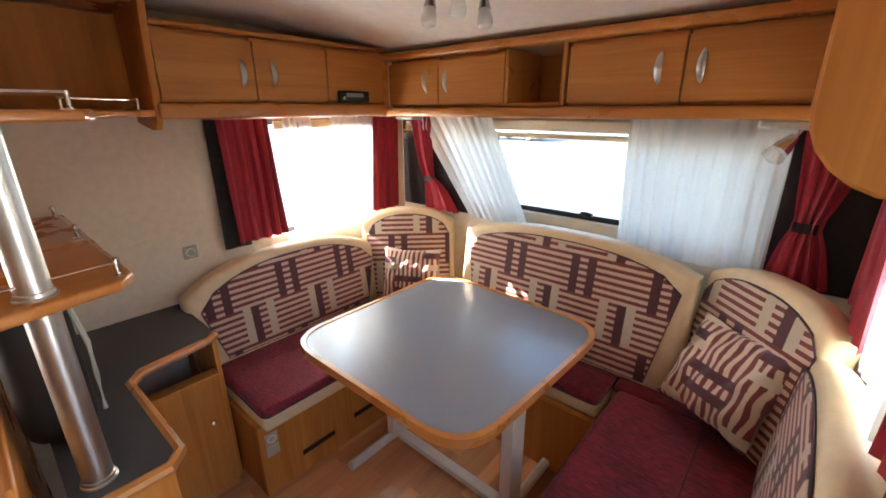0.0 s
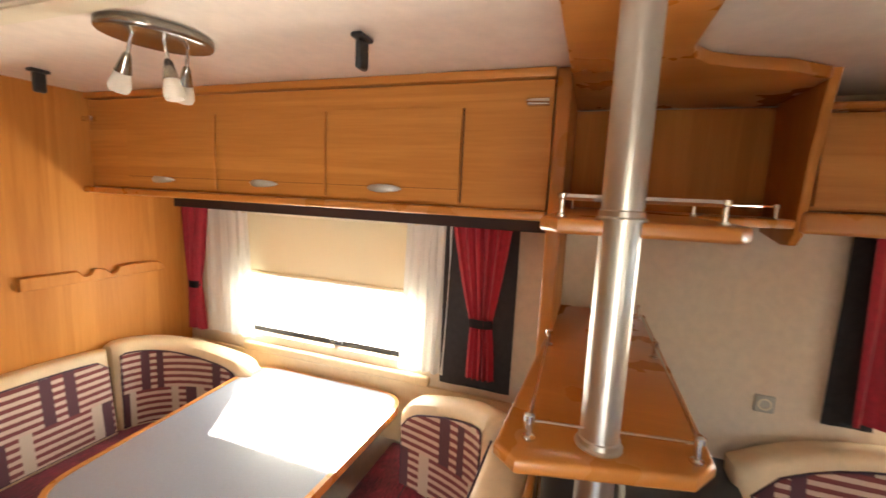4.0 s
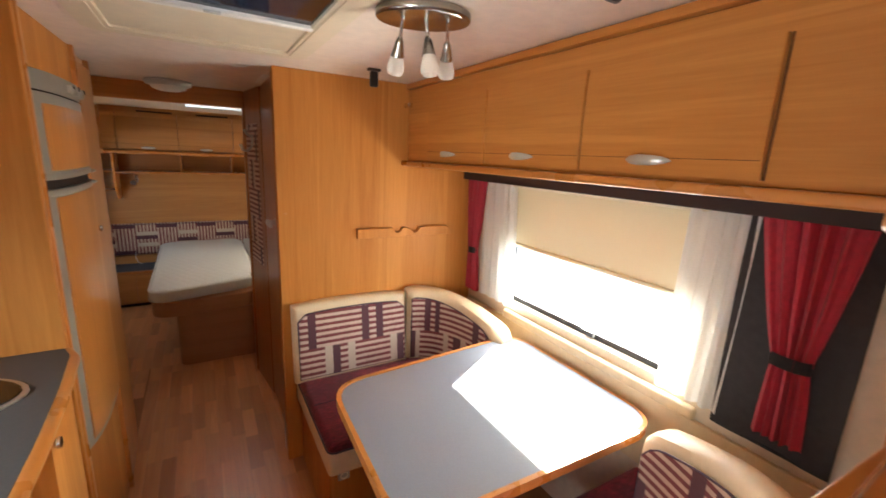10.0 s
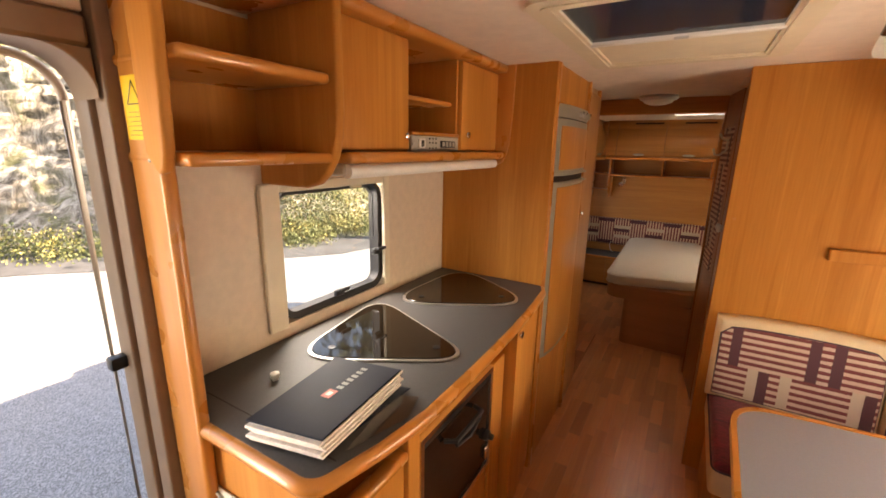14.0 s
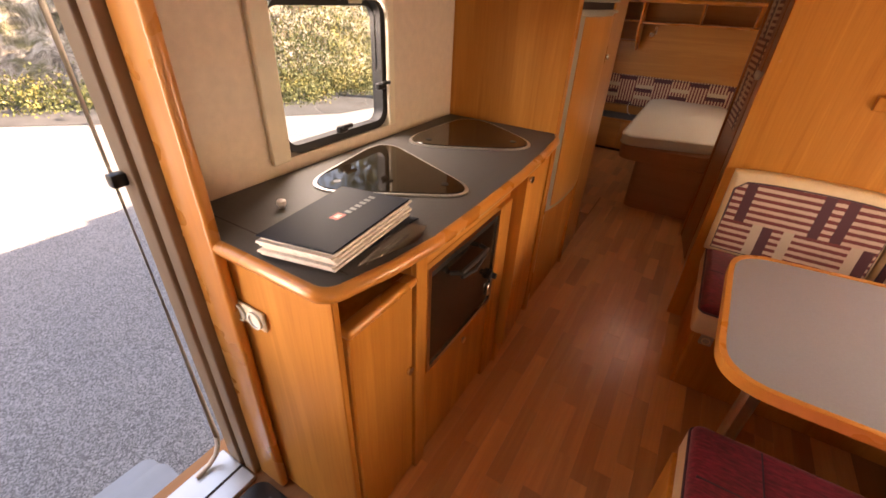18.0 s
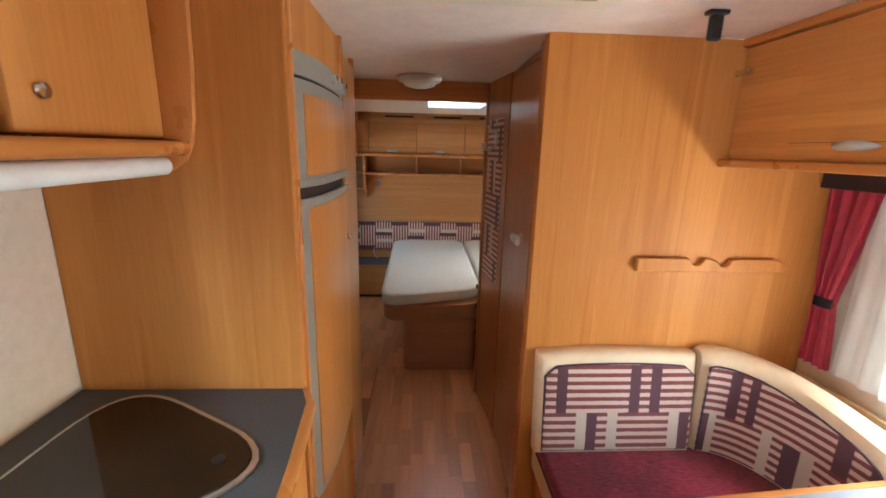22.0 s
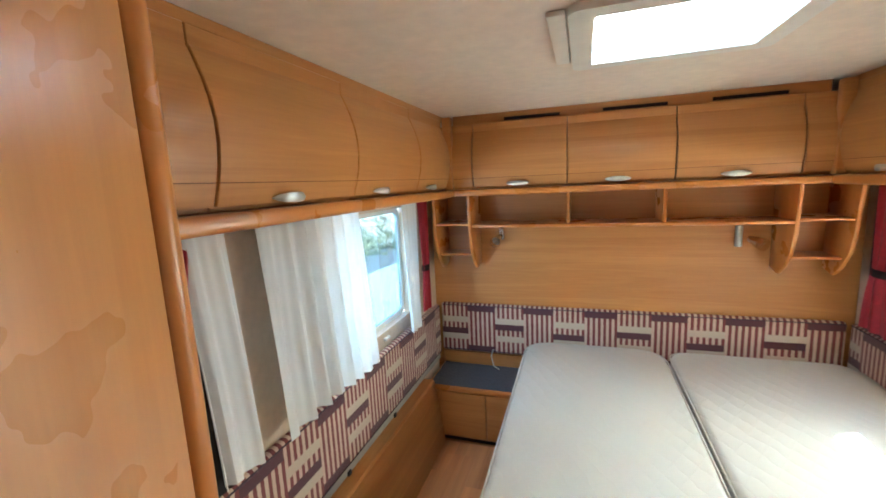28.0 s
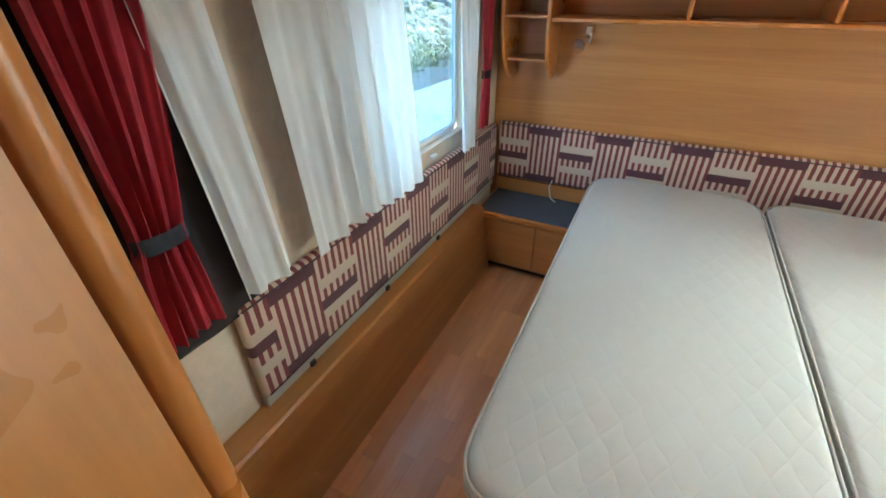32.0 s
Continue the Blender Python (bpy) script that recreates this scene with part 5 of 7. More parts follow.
def socket(axis, a, u, z, way, label, stacked=1, size=0.05):
    t = thing("wall_socket", label, "socket", "sockets", at=axis_point(axis, a, u, z))
    for k in range(stacked):
        c = z - k * size * 1.1
        lo, hi = sorted((a, a + way * 0.01))
        if axis == "x":
            part("plate", box(lo, hi, u - size / 2, u + size / 2, c - size / 2, c + size / 2, 0.004), M_GREYPLATE, t)
            part("insert", lathe([(size * 0.34, 0), (size * 0.34, way * 0.014), (size * 0.26, way * 0.014), (size * 0.25, way * 0.009)], (a, u, c), 20, "x"), M_OFFWHITE if k == 0 else M_GREYPLATE, t)
        else:
            part("plate", box(u - size / 2, u + size / 2, lo, hi, c - size / 2, c + size / 2, 0.004), M_GREYPLATE, t)
            part("insert", lathe([(size * 0.34, 0), (size * 0.34, way * 0.014), (size * 0.26, way * 0.014), (size * 0.25, way * 0.009)], (u, a, c), 20, "y"), M_OFFWHITE if k == 0 else M_GREYPLATE, t)


M_GREYPLATE = plain("socket_grey", (0.42, 0.4, 0.35), 0.45)
socket("x", XL + 0.001, 1.223, 0.974, 1, "grey antenna socket on the side wall", 1, 0.06)
socket("x", -0.519, 1.20, 0.29, 1, "grey power socket and switch on the bench box", 2, 0.055)
socket("y", -0.839, -0.17, 0.288, 1, "small grey socket on the bench box", 1, 0.05)
sk2 = thing("double_socket", "cream double power socket on the kitchen end panel", "socket", at=(0.86, 0.446, 0.84))
part("plate", box(0.897, 1.024, 0.441, 0.452, 0.762, 0.822, 0.005), M_OFFWHITE, sk2)
for x in (0.93, 0.991):
    part("insert", lathe([(0.026, 0.0), (0.026, 0.006), (0.02, 0.007), (0.019, 0.002)], (x, 0.452, 0.792), 20, "y"), M_GREYPLATE if x > 0.95 else M_WHITE, sk2)

# ---- radio, sun patch free details of the lounge ----
rd = thing("car_radio", "black car radio set into the corner cabinet", "radio", at=(-0.868, 2.02, 1.63))
part("case", box(-0.88, -0.848, 1.928, 2.11, 1.632, 1.684, 0.004), M_BLACK, rd)
part("display", box(-0.848, -0.8465, 1.965, 2.07, 1.655, 1.675, 0.0), M_GREY, rd)
part("knob", lathe([(0.009, 0), (0.008, 0.01)], (-0.848, 1.945, 1.65), 14, "x"), M_CHROME, rd)
for x0, x1 in ((-0.519, -0.5165),):
    for y0, y1, z in ((1.33, 1.50, 0.10), (1.62, 1.82, 0.12)):
        piece("vent_slot", box(x0, x1 + 0.003, y0, y1, z, z + 0.022, 0.0), M_RECESS, "dark vent slot in the bench box", "vent")
piece("cupboard_knob", lathe([(0.006, 0), (0.012, 0.006), (0.011, 0.014), (0.004, 0.017)], (-0.72, 1.06, 0.35), 16, "x"), M_CHROME, "chrome push knob of the desk cupboard", "knob")
bag = thing("black_bag", "black soft bag with grey strap under the shelf", "bag", at=(-0.55, 0.64, 0.742))
part("body", prism(soft_quad([(-0.72, 0.56), (-0.40, 0.56), (-0.40, 0.72), (-0.72, 0.72)], 0.07), "z", 0.743, 1.16, 0.05, 4), M_BLACK, bag)
part("strap", tube([(-0.45, 0.715, 1.15), (-0.43, 0.735, 1.0), (-0.46, 0.735, 0.88), (-0.44, 0.73, 0.78)], 0.007, 6), M_GREYPLATE, bag)

# right front overhead unit with rounded end
rp = thing("overhead_cabinet", "beech overhead cabinet with rounded end panel by the entrance", "cabinet", "overhead cabinets", at=(1.05, 1.7, 1.5))
part("end_panel", prism([(XR, 1.51), (1.08, 1.51)] + arc(1.03, 1.60, 0.09, 270, 180, 6) + [(0.94, ZC - 0.003), (XR, ZC - 0.003)], "y", 1.20, 1.222, 0.004), M_WOOD_Z, rp)
part("body", box(0.97, XR, 1.222, 2.22, 1.605, 1.9, 0.003), M_WOOD_Y, rp)
part("ledge", box(0.95, XR, 1.222, 2.228, 1.56, 1.603, 0.01, 3), M_EDGE, rp)

# ---- small parts of the side dinette ----
for y, z, w in ((0.462, 1.875, 0.05), (-1.35, 1.86, 0.05)):
    t = thing("lid_stay", "chrome lid stay at the end of the cabinet", "hinge", "lid stays", at=(-0.67, y, z))
    s = math.sqrt((z - 1.59) / 0.34)
    part("plate", box(-0.68, -0.66, y - 0.03, y + 0.03, z - 0.006, z + 0.014, 0.003), M_CHROME, t)
    part("arm", tube([(-0.662, y - 0.03, z + 0.006), (-0.655, y + 0.03, z + 0.002)], 0.004, 6), M_CHROME, t)
piece("window_stay", box(1.222, 1.236, -0.425, -0.412, 1.25, 1.45, 0.004), M_SILVER, "grey metal stay on the kitchen window frame", "window stay")
piece("window_catch", box(1.19, 1.20, -0.31, -0.25, 1.468, 1.484, 0.003), M_BLIND, "small beige blind catch above the kitchen window", "catch")
piece("roof_light_catch", box(0.388, 0.428, -3.433, -3.033, ZD - 0.014, ZD - 0.001, 0.004, 2), M_WHITE, "white plastic blind catch beside the roof light", "catch")
piece("window_catch", box(BR - 0.02, BR - 0.001, -3.890, -3.840, 0.817, 0.833, 0.003), M_WHITE, "small white blind catch below the bedroom window", "catch")
piece("wall_rail", box(XL, XL + 0.035, -1.0, 0.02, 0.79, 0.835, 0.012, 3), M_CREAM, "padded cream rail below the dinette window", "rail")
piece("wall_upholstery", box(XL, XL + 0.02, -1.37, 0.50, 0.5, 0.788, 0.006, 2), M_CREAM, "cream leatherette wall covering beside the table", "panel")

# ---- kitchen ----
M_RIM = plain("lid_rim_steel", (0.62, 0.6, 0.57), 0.3, 0.85)
kt = thing("kitchen_unit", "beech kitchen unit with oven, drawer and open slot", "kitchen unit", at=(0.9, -0.2, 0))
part("end_panel", box(0.66, XR, 0.42, 0.44, 0, 0.966, 0.003), M_WOOD_Z, kt)
part("carcass", box(0.68, XR, -0.90, 0.42, 0.0, 0.86, 0.002), M_WOOD_Z, kt)
# Near-black block paints the shade deep in the open slot.
part("slot_back", box(0.95, XR, 0.16, 0.42, 0.86, 0.966, 0.0), M_RECESS, kt)
part("fascia", box(0.66, 0.95, -0.90, 0.16, 0.862, 0.966, 0.002), M_WOOD_Y, kt)
part("stile", box(0.645, 0.68, 0.105, 0.158, 0.0, 0.966, 0.003), M_WOOD_Z, kt)
part("stile", box(0.645, 0.68, -0.475, -0.368, 0.0, 0.862, 0.003), M_WOOD_Z, kt)
part("slot_rail", box(0.64, 0.682, 0.158, 0.42, 0.845, 0.872, 0.011, 3), M_EDGE, kt)
d = part("door", box(0.652, 0.68, 0.165, 0.415, 0.03, 0.84, 0.005), M_WOOD_Z, kt)
part("knob", lathe([(0.008, 0), (0.014, -0.006), (0.013, -0.012), (0.003, -0.014)], (0.652, 0.19, 0.545), 16, "x"), M_CHROME, d)
d = part("drawer", box(0.652, 0.68, -0.362, 0.10, 0.03, 0.445, 0.005), M_WOOD_Z, kt)
part("knob", lathe([(0.008, 0), (0.014, -0.006), (0.013, -0.012), (0.003, -0.014)], (0.652, -0.15, 0.40), 16, "x"), M_CHROME, d)
d = part("cupboard_door", prism([(0.602, -0.482), (0.61, -0.62), (0.628, -0.76), (0.652, -0.875), (0.69, -0.875), (0.66, -0.482)], "z", 0.12, 0.964, 0.006, 2), M_WOOD_Z, kt)
part("knob", lathe([(0.008, 0), (0.014, -0.006), (0.013, -0.012), (0.003, -0.014)], (0.60, -0.50, 0.94), 16, "x"), M_CHROME, d)
part("cupboard_plinth", prism([(0.63, -0.478), (0.665, -0.89), (0.69, -0.89), (0.66, -0.478)], "z", 0.0, 0.119, 0.003), M_WOOD_Z, kt)
ov = thing("oven", "built-in gas oven with dark glass door and chrome frame", "oven", at=(0.65, -0.13, 0.46))
part("frame_ring", ring_prism([(-0.362, 0.455), (0.104, 0.455), (0.104, 0.862), (-0.362, 0.862)], [(-0.345, 0.472), (0.088, 0.472), (0.088, 0.845), (-0.345, 0.845)], "x", 0.642, 0.68), M_CHROME, ov, "chrome trim round the oven")
part("glass", box(0.648, 0.68, -0.345, 0.088, 0.472, 0.82, 0.002), M_OVENGLASS, ov)
part("vent_strip", box(0.644, 0.66, -0.345, 0.088, 0.822, 0.845, 0.003), M_BLACK, ov)
part("handle", tube([(0.644, -0.02, 0.78), (0.61, -0.035, 0.785), (0.605, -0.12, 0.79), (0.61, -0.205, 0.785), (0.644, -0.22, 0.78)], 0.008, 8), M_BLACK, ov)
part("grip", tube([(0.612, -0.04, 0.765), (0.606, -0.12, 0.752), (0.612, -0.20, 0.765)], 0.006, 8), M_BLACK, ov)
part("knob", lathe([(0.02, 0), (0.02, -0.012), (0.012, -0.016), (0.011, -0.03), (0.002, -0.032)], (0.645, -0.325, 0.60), 18, "x"), M_BLACK, ov)
part("catch", box(0.636, 0.65, -0.345, -0.315, 0.50, 0.55, 0.004), M_CHROME, ov)
wt = thing("worktop", "dark grey laminate kitchen worktop with orange beech edge", "worktop", at=(0.9, -0.2, 0.97))
CT = [(XR - 0.002, 0.452), (0.72, 0.452)] + arc(0.69, 0.41, 0.042, 90, 170, 5) + [(0.62, 0.30), (0.60, 0.15), (0.597, -0.1), (0.602, -0.4), (0.615, -0.65), (0.635, -0.86), (0.66, -0.918), (XR - 0.002, -0.918)]
part("slab", prism(CT, "z", 0.968, 1.003, 0.002), M_COUNTER, wt)
part("edge", tube([(p[0] - 0.002, p[1] + (0.002 if k < 4 else 0), 0.985) for k, p in enumerate(CT[:-1])], 0.0185, 10), M_EDGE, wt)
part("flap_joint", box(0.66, 1.19, 0.385, 0.388, 1.0025, 1.0035, 0), M_RECESS, wt)
L1 = soft_quad([(1.073, 0.174), (1.177, -0.378), (0.584, -0.125)], 0.163, 9)
L2 = soft_quad([(1.125, -0.328), (1.104, -0.96), (0.577, -0.654)], 0.225, 9)


def shrunk(poly, k):
    cx, cy = sum(p[0] for p in poly) / len(poly), sum(p[1] for p in poly) / len(poly)
    return [(cx + (p[0] - cx) * k, cy + (p[1] - cy) * k) for p in poly]


for nm, lid, lab in (("sink_lid", L1, "smoked glass lid over the sink with steel rim"), ("hob_lid", L2, "smoked glass lid over the hob with steel rim")):
    t = thing(nm, lab, "glass lid", at=(sum(p[0] for p in lid) / len(lid), sum(p[1] for p in lid) / len(lid), 1.003))
    part("rim", ring_prism(lid, shrunk(lid, 0.955), "z", 1.0035, 1.009), M_RIM, t)
    part("glass", prism(shrunk(lid, 0.952), "z", 1.0035, 1.012, 0.002), M_DARKGLASS, t)
    c = shrunk(lid, 0.72)
    for k in (4, 24):
        part("pad", lathe([(0.012, 1.012), (0.012, 1.0135), (0.006, 1.014)], (*c[k], 0), 14), M_BLACK, t)
piece("tap_knob", lathe([(0.008, 1.003), (0.008, 1.008), (0.0125, 1.013), (0.012, 1.023), (0.005, 1.027)], (1.014, 0.256, 0), 16), M_WHITE, "small white round knob on the worktop", "knob")
# binder
bd = thing("ring_binder", "navy ring binder stuffed with papers on the worktop", "binder", at=(0.8, 0.28, 1.004))


def skew(quad, z0, z1, bevel=0.002):
    return prism(quad, "z", z0, z1, bevel)


Q = [(0.855, 0.448), (0.672, 0.408), (0.70, 0.111), (0.892, 0.152)]
part("lower_cover", skew([(0.87, 0.44), (0.69, 0.405), (0.68, 0.10), (0.90, 0.15)], 1.004, 1.009), M_NAVY, bd)
for k in range(6):
    o = 0.006 * math.sin(k * 2.1)
    part("page_block", skew([(p[0] + o * 0.6 + (0.85 - p[0]) * 0.03, p[1] + o - 0.004) for p in Q], 1.010 + k * 0.0075, 1.0165 + k * 0.0075, 0.0008), M_PAPER, bd)
part("top_cover", skew(Q, 1.056, 1.061), M_NAVY, bd)
part("sleeve", skew([(0.66, 0.36), (0.615, 0.20), (0.64, 0.12), (0.70, 0.15)], 1.006, 1.009, 0.0005), M_LAMPGLASS, bd, "clear plastic sleeve")
part("logo_mark", skew([(0.787, 0.305), (0.764, 0.302), (0.766, 0.27), (0.789, 0.273)], 1.0612, 1.0618, 0), plain("logo_red", (0.5, 0.07, 0.06), 0.5), bd)
M_LOGOGREY = plain("logo_grey", (0.16, 0.17, 0.19), 0.5)
part("logo_dot", skew([(0.781, 0.296), (0.77, 0.2945), (0.771, 0.279), (0.782, 0.2805)], 1.0619, 1.0622, 0), M_GREYPLATE, bd)
for k in range(6):
    x, y = 0.784 + 0.0015 * k, 0.262 - 0.0185 * k
    part("logo_bar", skew([(x - 0.003, y), (x - 0.019, y - 0.002), (x - 0.0185, y - 0.0125), (x - 0.002, y - 0.0105)], 1.0612, 1.0618, 0), M_LOGOGREY, bd)

tl = thing("tall_cabinet", "upright grained beech cabinet around the fridge", "cabinet", at=(0.9, -1.2, 0))
part("end_panel", box(0.655, XR, -0.945, -0.92, 0, ZC, 0.003), M_WOOD_Z, tl)
part("stile", box(0.649, 0.675, -0.958, -0.938, 0, ZC, 0.005, 2), M_EDGE_Z, tl)
part("base_panel", box(0.666, XR, -1.528, -0.957, 0, 0.597, 0.003), M_WOOD_Z, tl)
part("top_panel", box(0.664, XR, -1.528, -0.957, 1.816, ZC, 0.003), M_WOOD_Z, tl)
part("knob", lathe([(0.008, 0), (0.013, -0.006), (0.003, -0.012)], (0.666, -1.47, 0.56), 14, "x"), M_CHROME, tl)

# kitchen overhead
ko = thing("kitchen_overhead", "beech kitchen overhead unit with open shelves, doors and lamp", "cabinet", "overhead cabinets", at=(1.0, -0.2, 1.6))
part("back", box(XR - 0.012, XR - 0.002, -0.90, 0.478, 1.59, 1.94), M_WOOD_Z, ko)
part("divider", prism([(XR - 0.013, 1.508), (1.0, 1.508), (0.955, 1.52), (0.92, 1.548), (0.892, 1.59), (0.878, 1.64), (0.872, 1.70), (0.872, ZC - 0.003), (XR - 0.013, ZC - 0.003)], "y", 0.097, 0.125, 0.009, 3), M_WOOD_Z, ko)
part("side", prism([(0.992, 1.60), (0.955, 1.563), (0.935, 1.568), (0.922, 1.60), (0.905, 1.80), (0.897, ZC - 0.003), (0.992, ZC - 0.003)], "y", 0.477, 0.50, 0.008, 3), M_WOOD_Z, ko)
for z in (1.577, 1.76, 1.945):
    part("shelf", box(0.888, XR - 0.013, 0.126, 0.476, z, z + 0.025, 0.011, 3), M_EDGE, ko)
part("ledge", box(0.86, XR - 0.013, -0.915, 0.096, 1.574, 1.604, 0.014, 3), M_EDGE, ko)
part("cornice", box(0.868, XR - 0.013, -0.915, 0.096, 1.936, ZC - 0.003, 0.016, 3), M_EDGE, ko)
part("end_bracket", prism([(0.834, ZC - 0.003), (0.84, 1.76), (0.848, 1.65), (0.857, 1.60), (0.875, 1.562), (0.905, 1.542), (0.95, 1.536), (1.03, 1.536), (1.03, 1.573), (0.95, 1.606), (0.95, ZC - 0.003)], "y", -0.918, -0.90, 0.006, 2), M_EDGE_Z, ko)
d = part("door", box(0.908, 0.938, -0.222, 0.094, 1.607, 1.934, 0.008, 2), M_WOOD_Z, ko)
part("knob", lathe([(0.006, 0), (0.011, -0.006), (0.003, -0.01)], (0.908, -0.205, 1.652), 14, "x"), M_CHROME, d)
part("stile", box(0.925, XR - 0.013, -0.236, -0.226, 1.604, 1.936), M_WOOD_Z, ko)
part("stile", box(0.925, XR - 0.013, -0.562, -0.552, 1.604, 1.936), M_WOOD_Z, ko)
part("niche_shelf", box(0.945, XR - 0.013, -0.551, -0.237, 1.768, 1.784, 0.006, 2), M_EDGE, ko)
d = part("door", box(0.908, 0.938, -0.898, -0.566, 1.607, 1.934, 0.008, 2), M_WOOD_Z, ko)
part("knob", lathe([(0.006, 0), (0.013, -0.006), (0.011, -0.01), (0.003, -0.012)], (0.908, -0.613, 1.668), 16, "x"), M_CHROME, d)
cp = thing("control_panel", "grey control panel with switches in the kitchen cabinet", "control panel", at=(0.93, -0.40, 1.604))
part("plate", box(0.912, 0.94, -0.550, -0.238, 1.605, 1.656, 0.003), M_GREYPLATE, cp)
part("lid", box(0.909, 0.94, -0.550, -0.238, 1.657, 1.668, 0.003), M_EDGE, cp, "beech lip over the panel")
part("rocker", box(0.905, 0.913, -0.312, -0.272, 1.616, 1.646, 0.003), M_WHITE, cp)
part("rocker_key", box(0.902, 0.906, -0.30, -0.284, 1.62, 1.642, 0.002), M_BLACK, cp)
part("fuse_block", box(0.906, 0.913, -0.515, -0.415, 1.618, 1.642, 0.002), M_BLACK, cp)
for k in range(4):
    part("fuse", box(0.903, 0.907, -0.505 + 0.024 * k, -0.491 + 0.024 * k, 1.622, 1.638, 0.001), M_GREYPLATE, cp)
for k in range(3):
    for z in (1.616, 1.634, 1.648):
        part("led", lathe([(0.0035, 0), (0.0025, -0.003)], (0.912, -0.345 - 0.02 * k, z), 8, "x"), M_BLACK, cp)
for y in (-0.246, -0.533):
    part("screw", lathe([(0.005, 0), (0.004, -0.003), (0.001, -0.0035)], (0.912, y, 1.63), 10, "x"), M_SILVER, cp)
kl = thing("kitchen_lamp", "slim white tube lamp under the kitchen cabinet", "lamp", at=(0.97, -0.4, 1.553))
part("tube", tube([(0.912, -0.885, 1.552), (0.912, 0.06, 1.552)], 0.019, 16), M_WHITE, kl)
part("housing", box(0.915, 1.0, -0.892, 0.068, 1.54, 1.573, 0.006), M_SILVER, kl)
for y in (-0.15, -0.40):
    part("switch", box(0.945, 0.965, y - 0.03, y + 0.03, 1.532, 1.541, 0.003), M_WHITE, kl)

# fridge
fr = thing("fridge", "tall fridge with bowed beech doors in grey frames", "fridge", at=(0.9, -1.2, 0.6))


FY0, FY1 = -0.974, -1.526


def bowed(y0, y1, z0, z1, depth, off=0.0, n=12, bev=0.006):
    """A front bowed out along y, as seen from above."""
    ys = [y0 + (y1 - y0) * k / n for k in range(n + 1)]
    pts = [(0.655 - off - depth * (1 - abs(2 * (FY0 - y) / (FY0 - FY1) - 1) ** 3.2), y) for y in ys]
    return prism(pts + [(0.70, y1), (0.70, y0)], "z", z0, z1, bev, 2)


part("body", box(0.70, XR, FY1 - 0.002, -0.959, 0.6, 1.815, 0.002), M_GREY, fr)
cpn = part("control_panel", bowed(FY0, FY1, 1.757, 1.813, 0.03), M_GREY, fr, "grey control strip with dials")
for y, r in ((-1.235, 0.013), (-1.305, 0.016), (-1.42, 0.017)):
    x = 0.655 - 0.03 * (1 - abs(2 * (FY0 - y) / (FY0 - FY1) - 1) ** 3.2)
    dial = part("dial", lathe([(r, 0.004), (r, -0.011), (r * 0.6, -0.014), (0.002, -0.015)], (x, y, 1.784), 18, "x"), M_SILVER, cpn)
    part("pointer", box(x - 0.0175, x - 0.013, y - 0.0015, y + 0.0015, 1.784, 1.784 + r * 0.9, 0), M_BLACK, dial)
# Near-black band drawn in as the shade under the control strip.
part("shadow_line", bowed(FY0 - 0.002, FY1 + 0.002, 1.7515, 1.7575, 0.027, -0.004, bev=0), M_RECESS, fr)
for z0, z1, nm in ((1.501, 1.752, "freezer_door"), (0.6, 1.474, "fridge_door")):
    dd = part(nm, bowed(FY0, FY1, z0, z1, 0.03), M_GREY, fr, "grey framed bowed door")
    top = 0.03 if nm == "freezer_door" else 0.024
    part("panel", bowed(FY0 - 0.032, FY1 + 0.006, z0 + (0.026 if nm == "freezer_door" else 0.02), z1 - top, 0.03, 0.003), M_GLOSS_Z, dd, "beech panel")
    zg = z0 if nm == "freezer_door" else z1 - 0.022
    part("grip", bowed(FY0, FY1, zg, zg + 0.022, 0.034, 0.002), M_GREY, dd)
    part("latch", box(0.617, 0.637, -1.46, -1.41, zg + (0.002 if nm == "freezer_door" else 0.009), zg + (0.013 if nm == "freezer_door" else 0.02), 0.004), M_SILVER, dd)
# Near-black fill paints the shade between the two fridge doors.
part("gap", bowed(FY0 - 0.002, FY1 + 0.002, 1.4725, 1.5025, 0.027, -0.006, bev=0), M_RECESS, fr)

# wardrobe, curving outwards to the bedroom
wd = thing("wardrobe", "curved beech wardrobe beside the fridge", "wardrobe", at=(0.9, -1.95, 0))
part("body", prism([(0.68, -1.53), (0.69, -1.90), (0.745, -2.1), (0.79, -2.25), (0.84, -2.40), (XR - 0.002, -2.42), (XR - 0.002, -1.53)], "z", 0, ZC, 0.002), M_WARD, wd)
d = part("door", prism([(0.655, -1.556), (0.666, -1.90), (0.688, -1.90), (0.677, -1.556)], "z", 0.02, 1.93, 0.004), M_GLOSS_Z, wd)
part("knob", lathe([(0.009, 0), (0.014, -0.006), (0.012, -0.012), (0.003, -0.014)], (0.655, -1.575, 1.26), 16, "x"), M_CHROME, d)
part("post", prism(soft_quad([(0.65, -1.53), (0.65, -1.554), (0.68, -1.554), (0.68, -1.53)], 0.009), "z", 0, ZC, 0.002), M_EDGE_Z, wd)
part("post", prism(soft_quad([(0.668, -1.905), (0.676, -1.955), (0.71, -1.955), (0.70, -1.905)], 0.016), "z", 0, ZC, 0.002), M_EDGE_Z, wd)
part("panel", prism([(0.697, -1.957), (0.733, -2.10), (0.776, -2.25), (0.823, -2.404), (0.843, -2.397), (0.796, -2.243), (0.753, -2.095), (0.717, -1.957)], "z", 0, ZC, 0.002), M_WARD, wd)
part("post", tube([(0.842, -2.426, 0), (0.842, -2.426, ZC)], 0.0205, 18), M_EDGE_Z, wd)

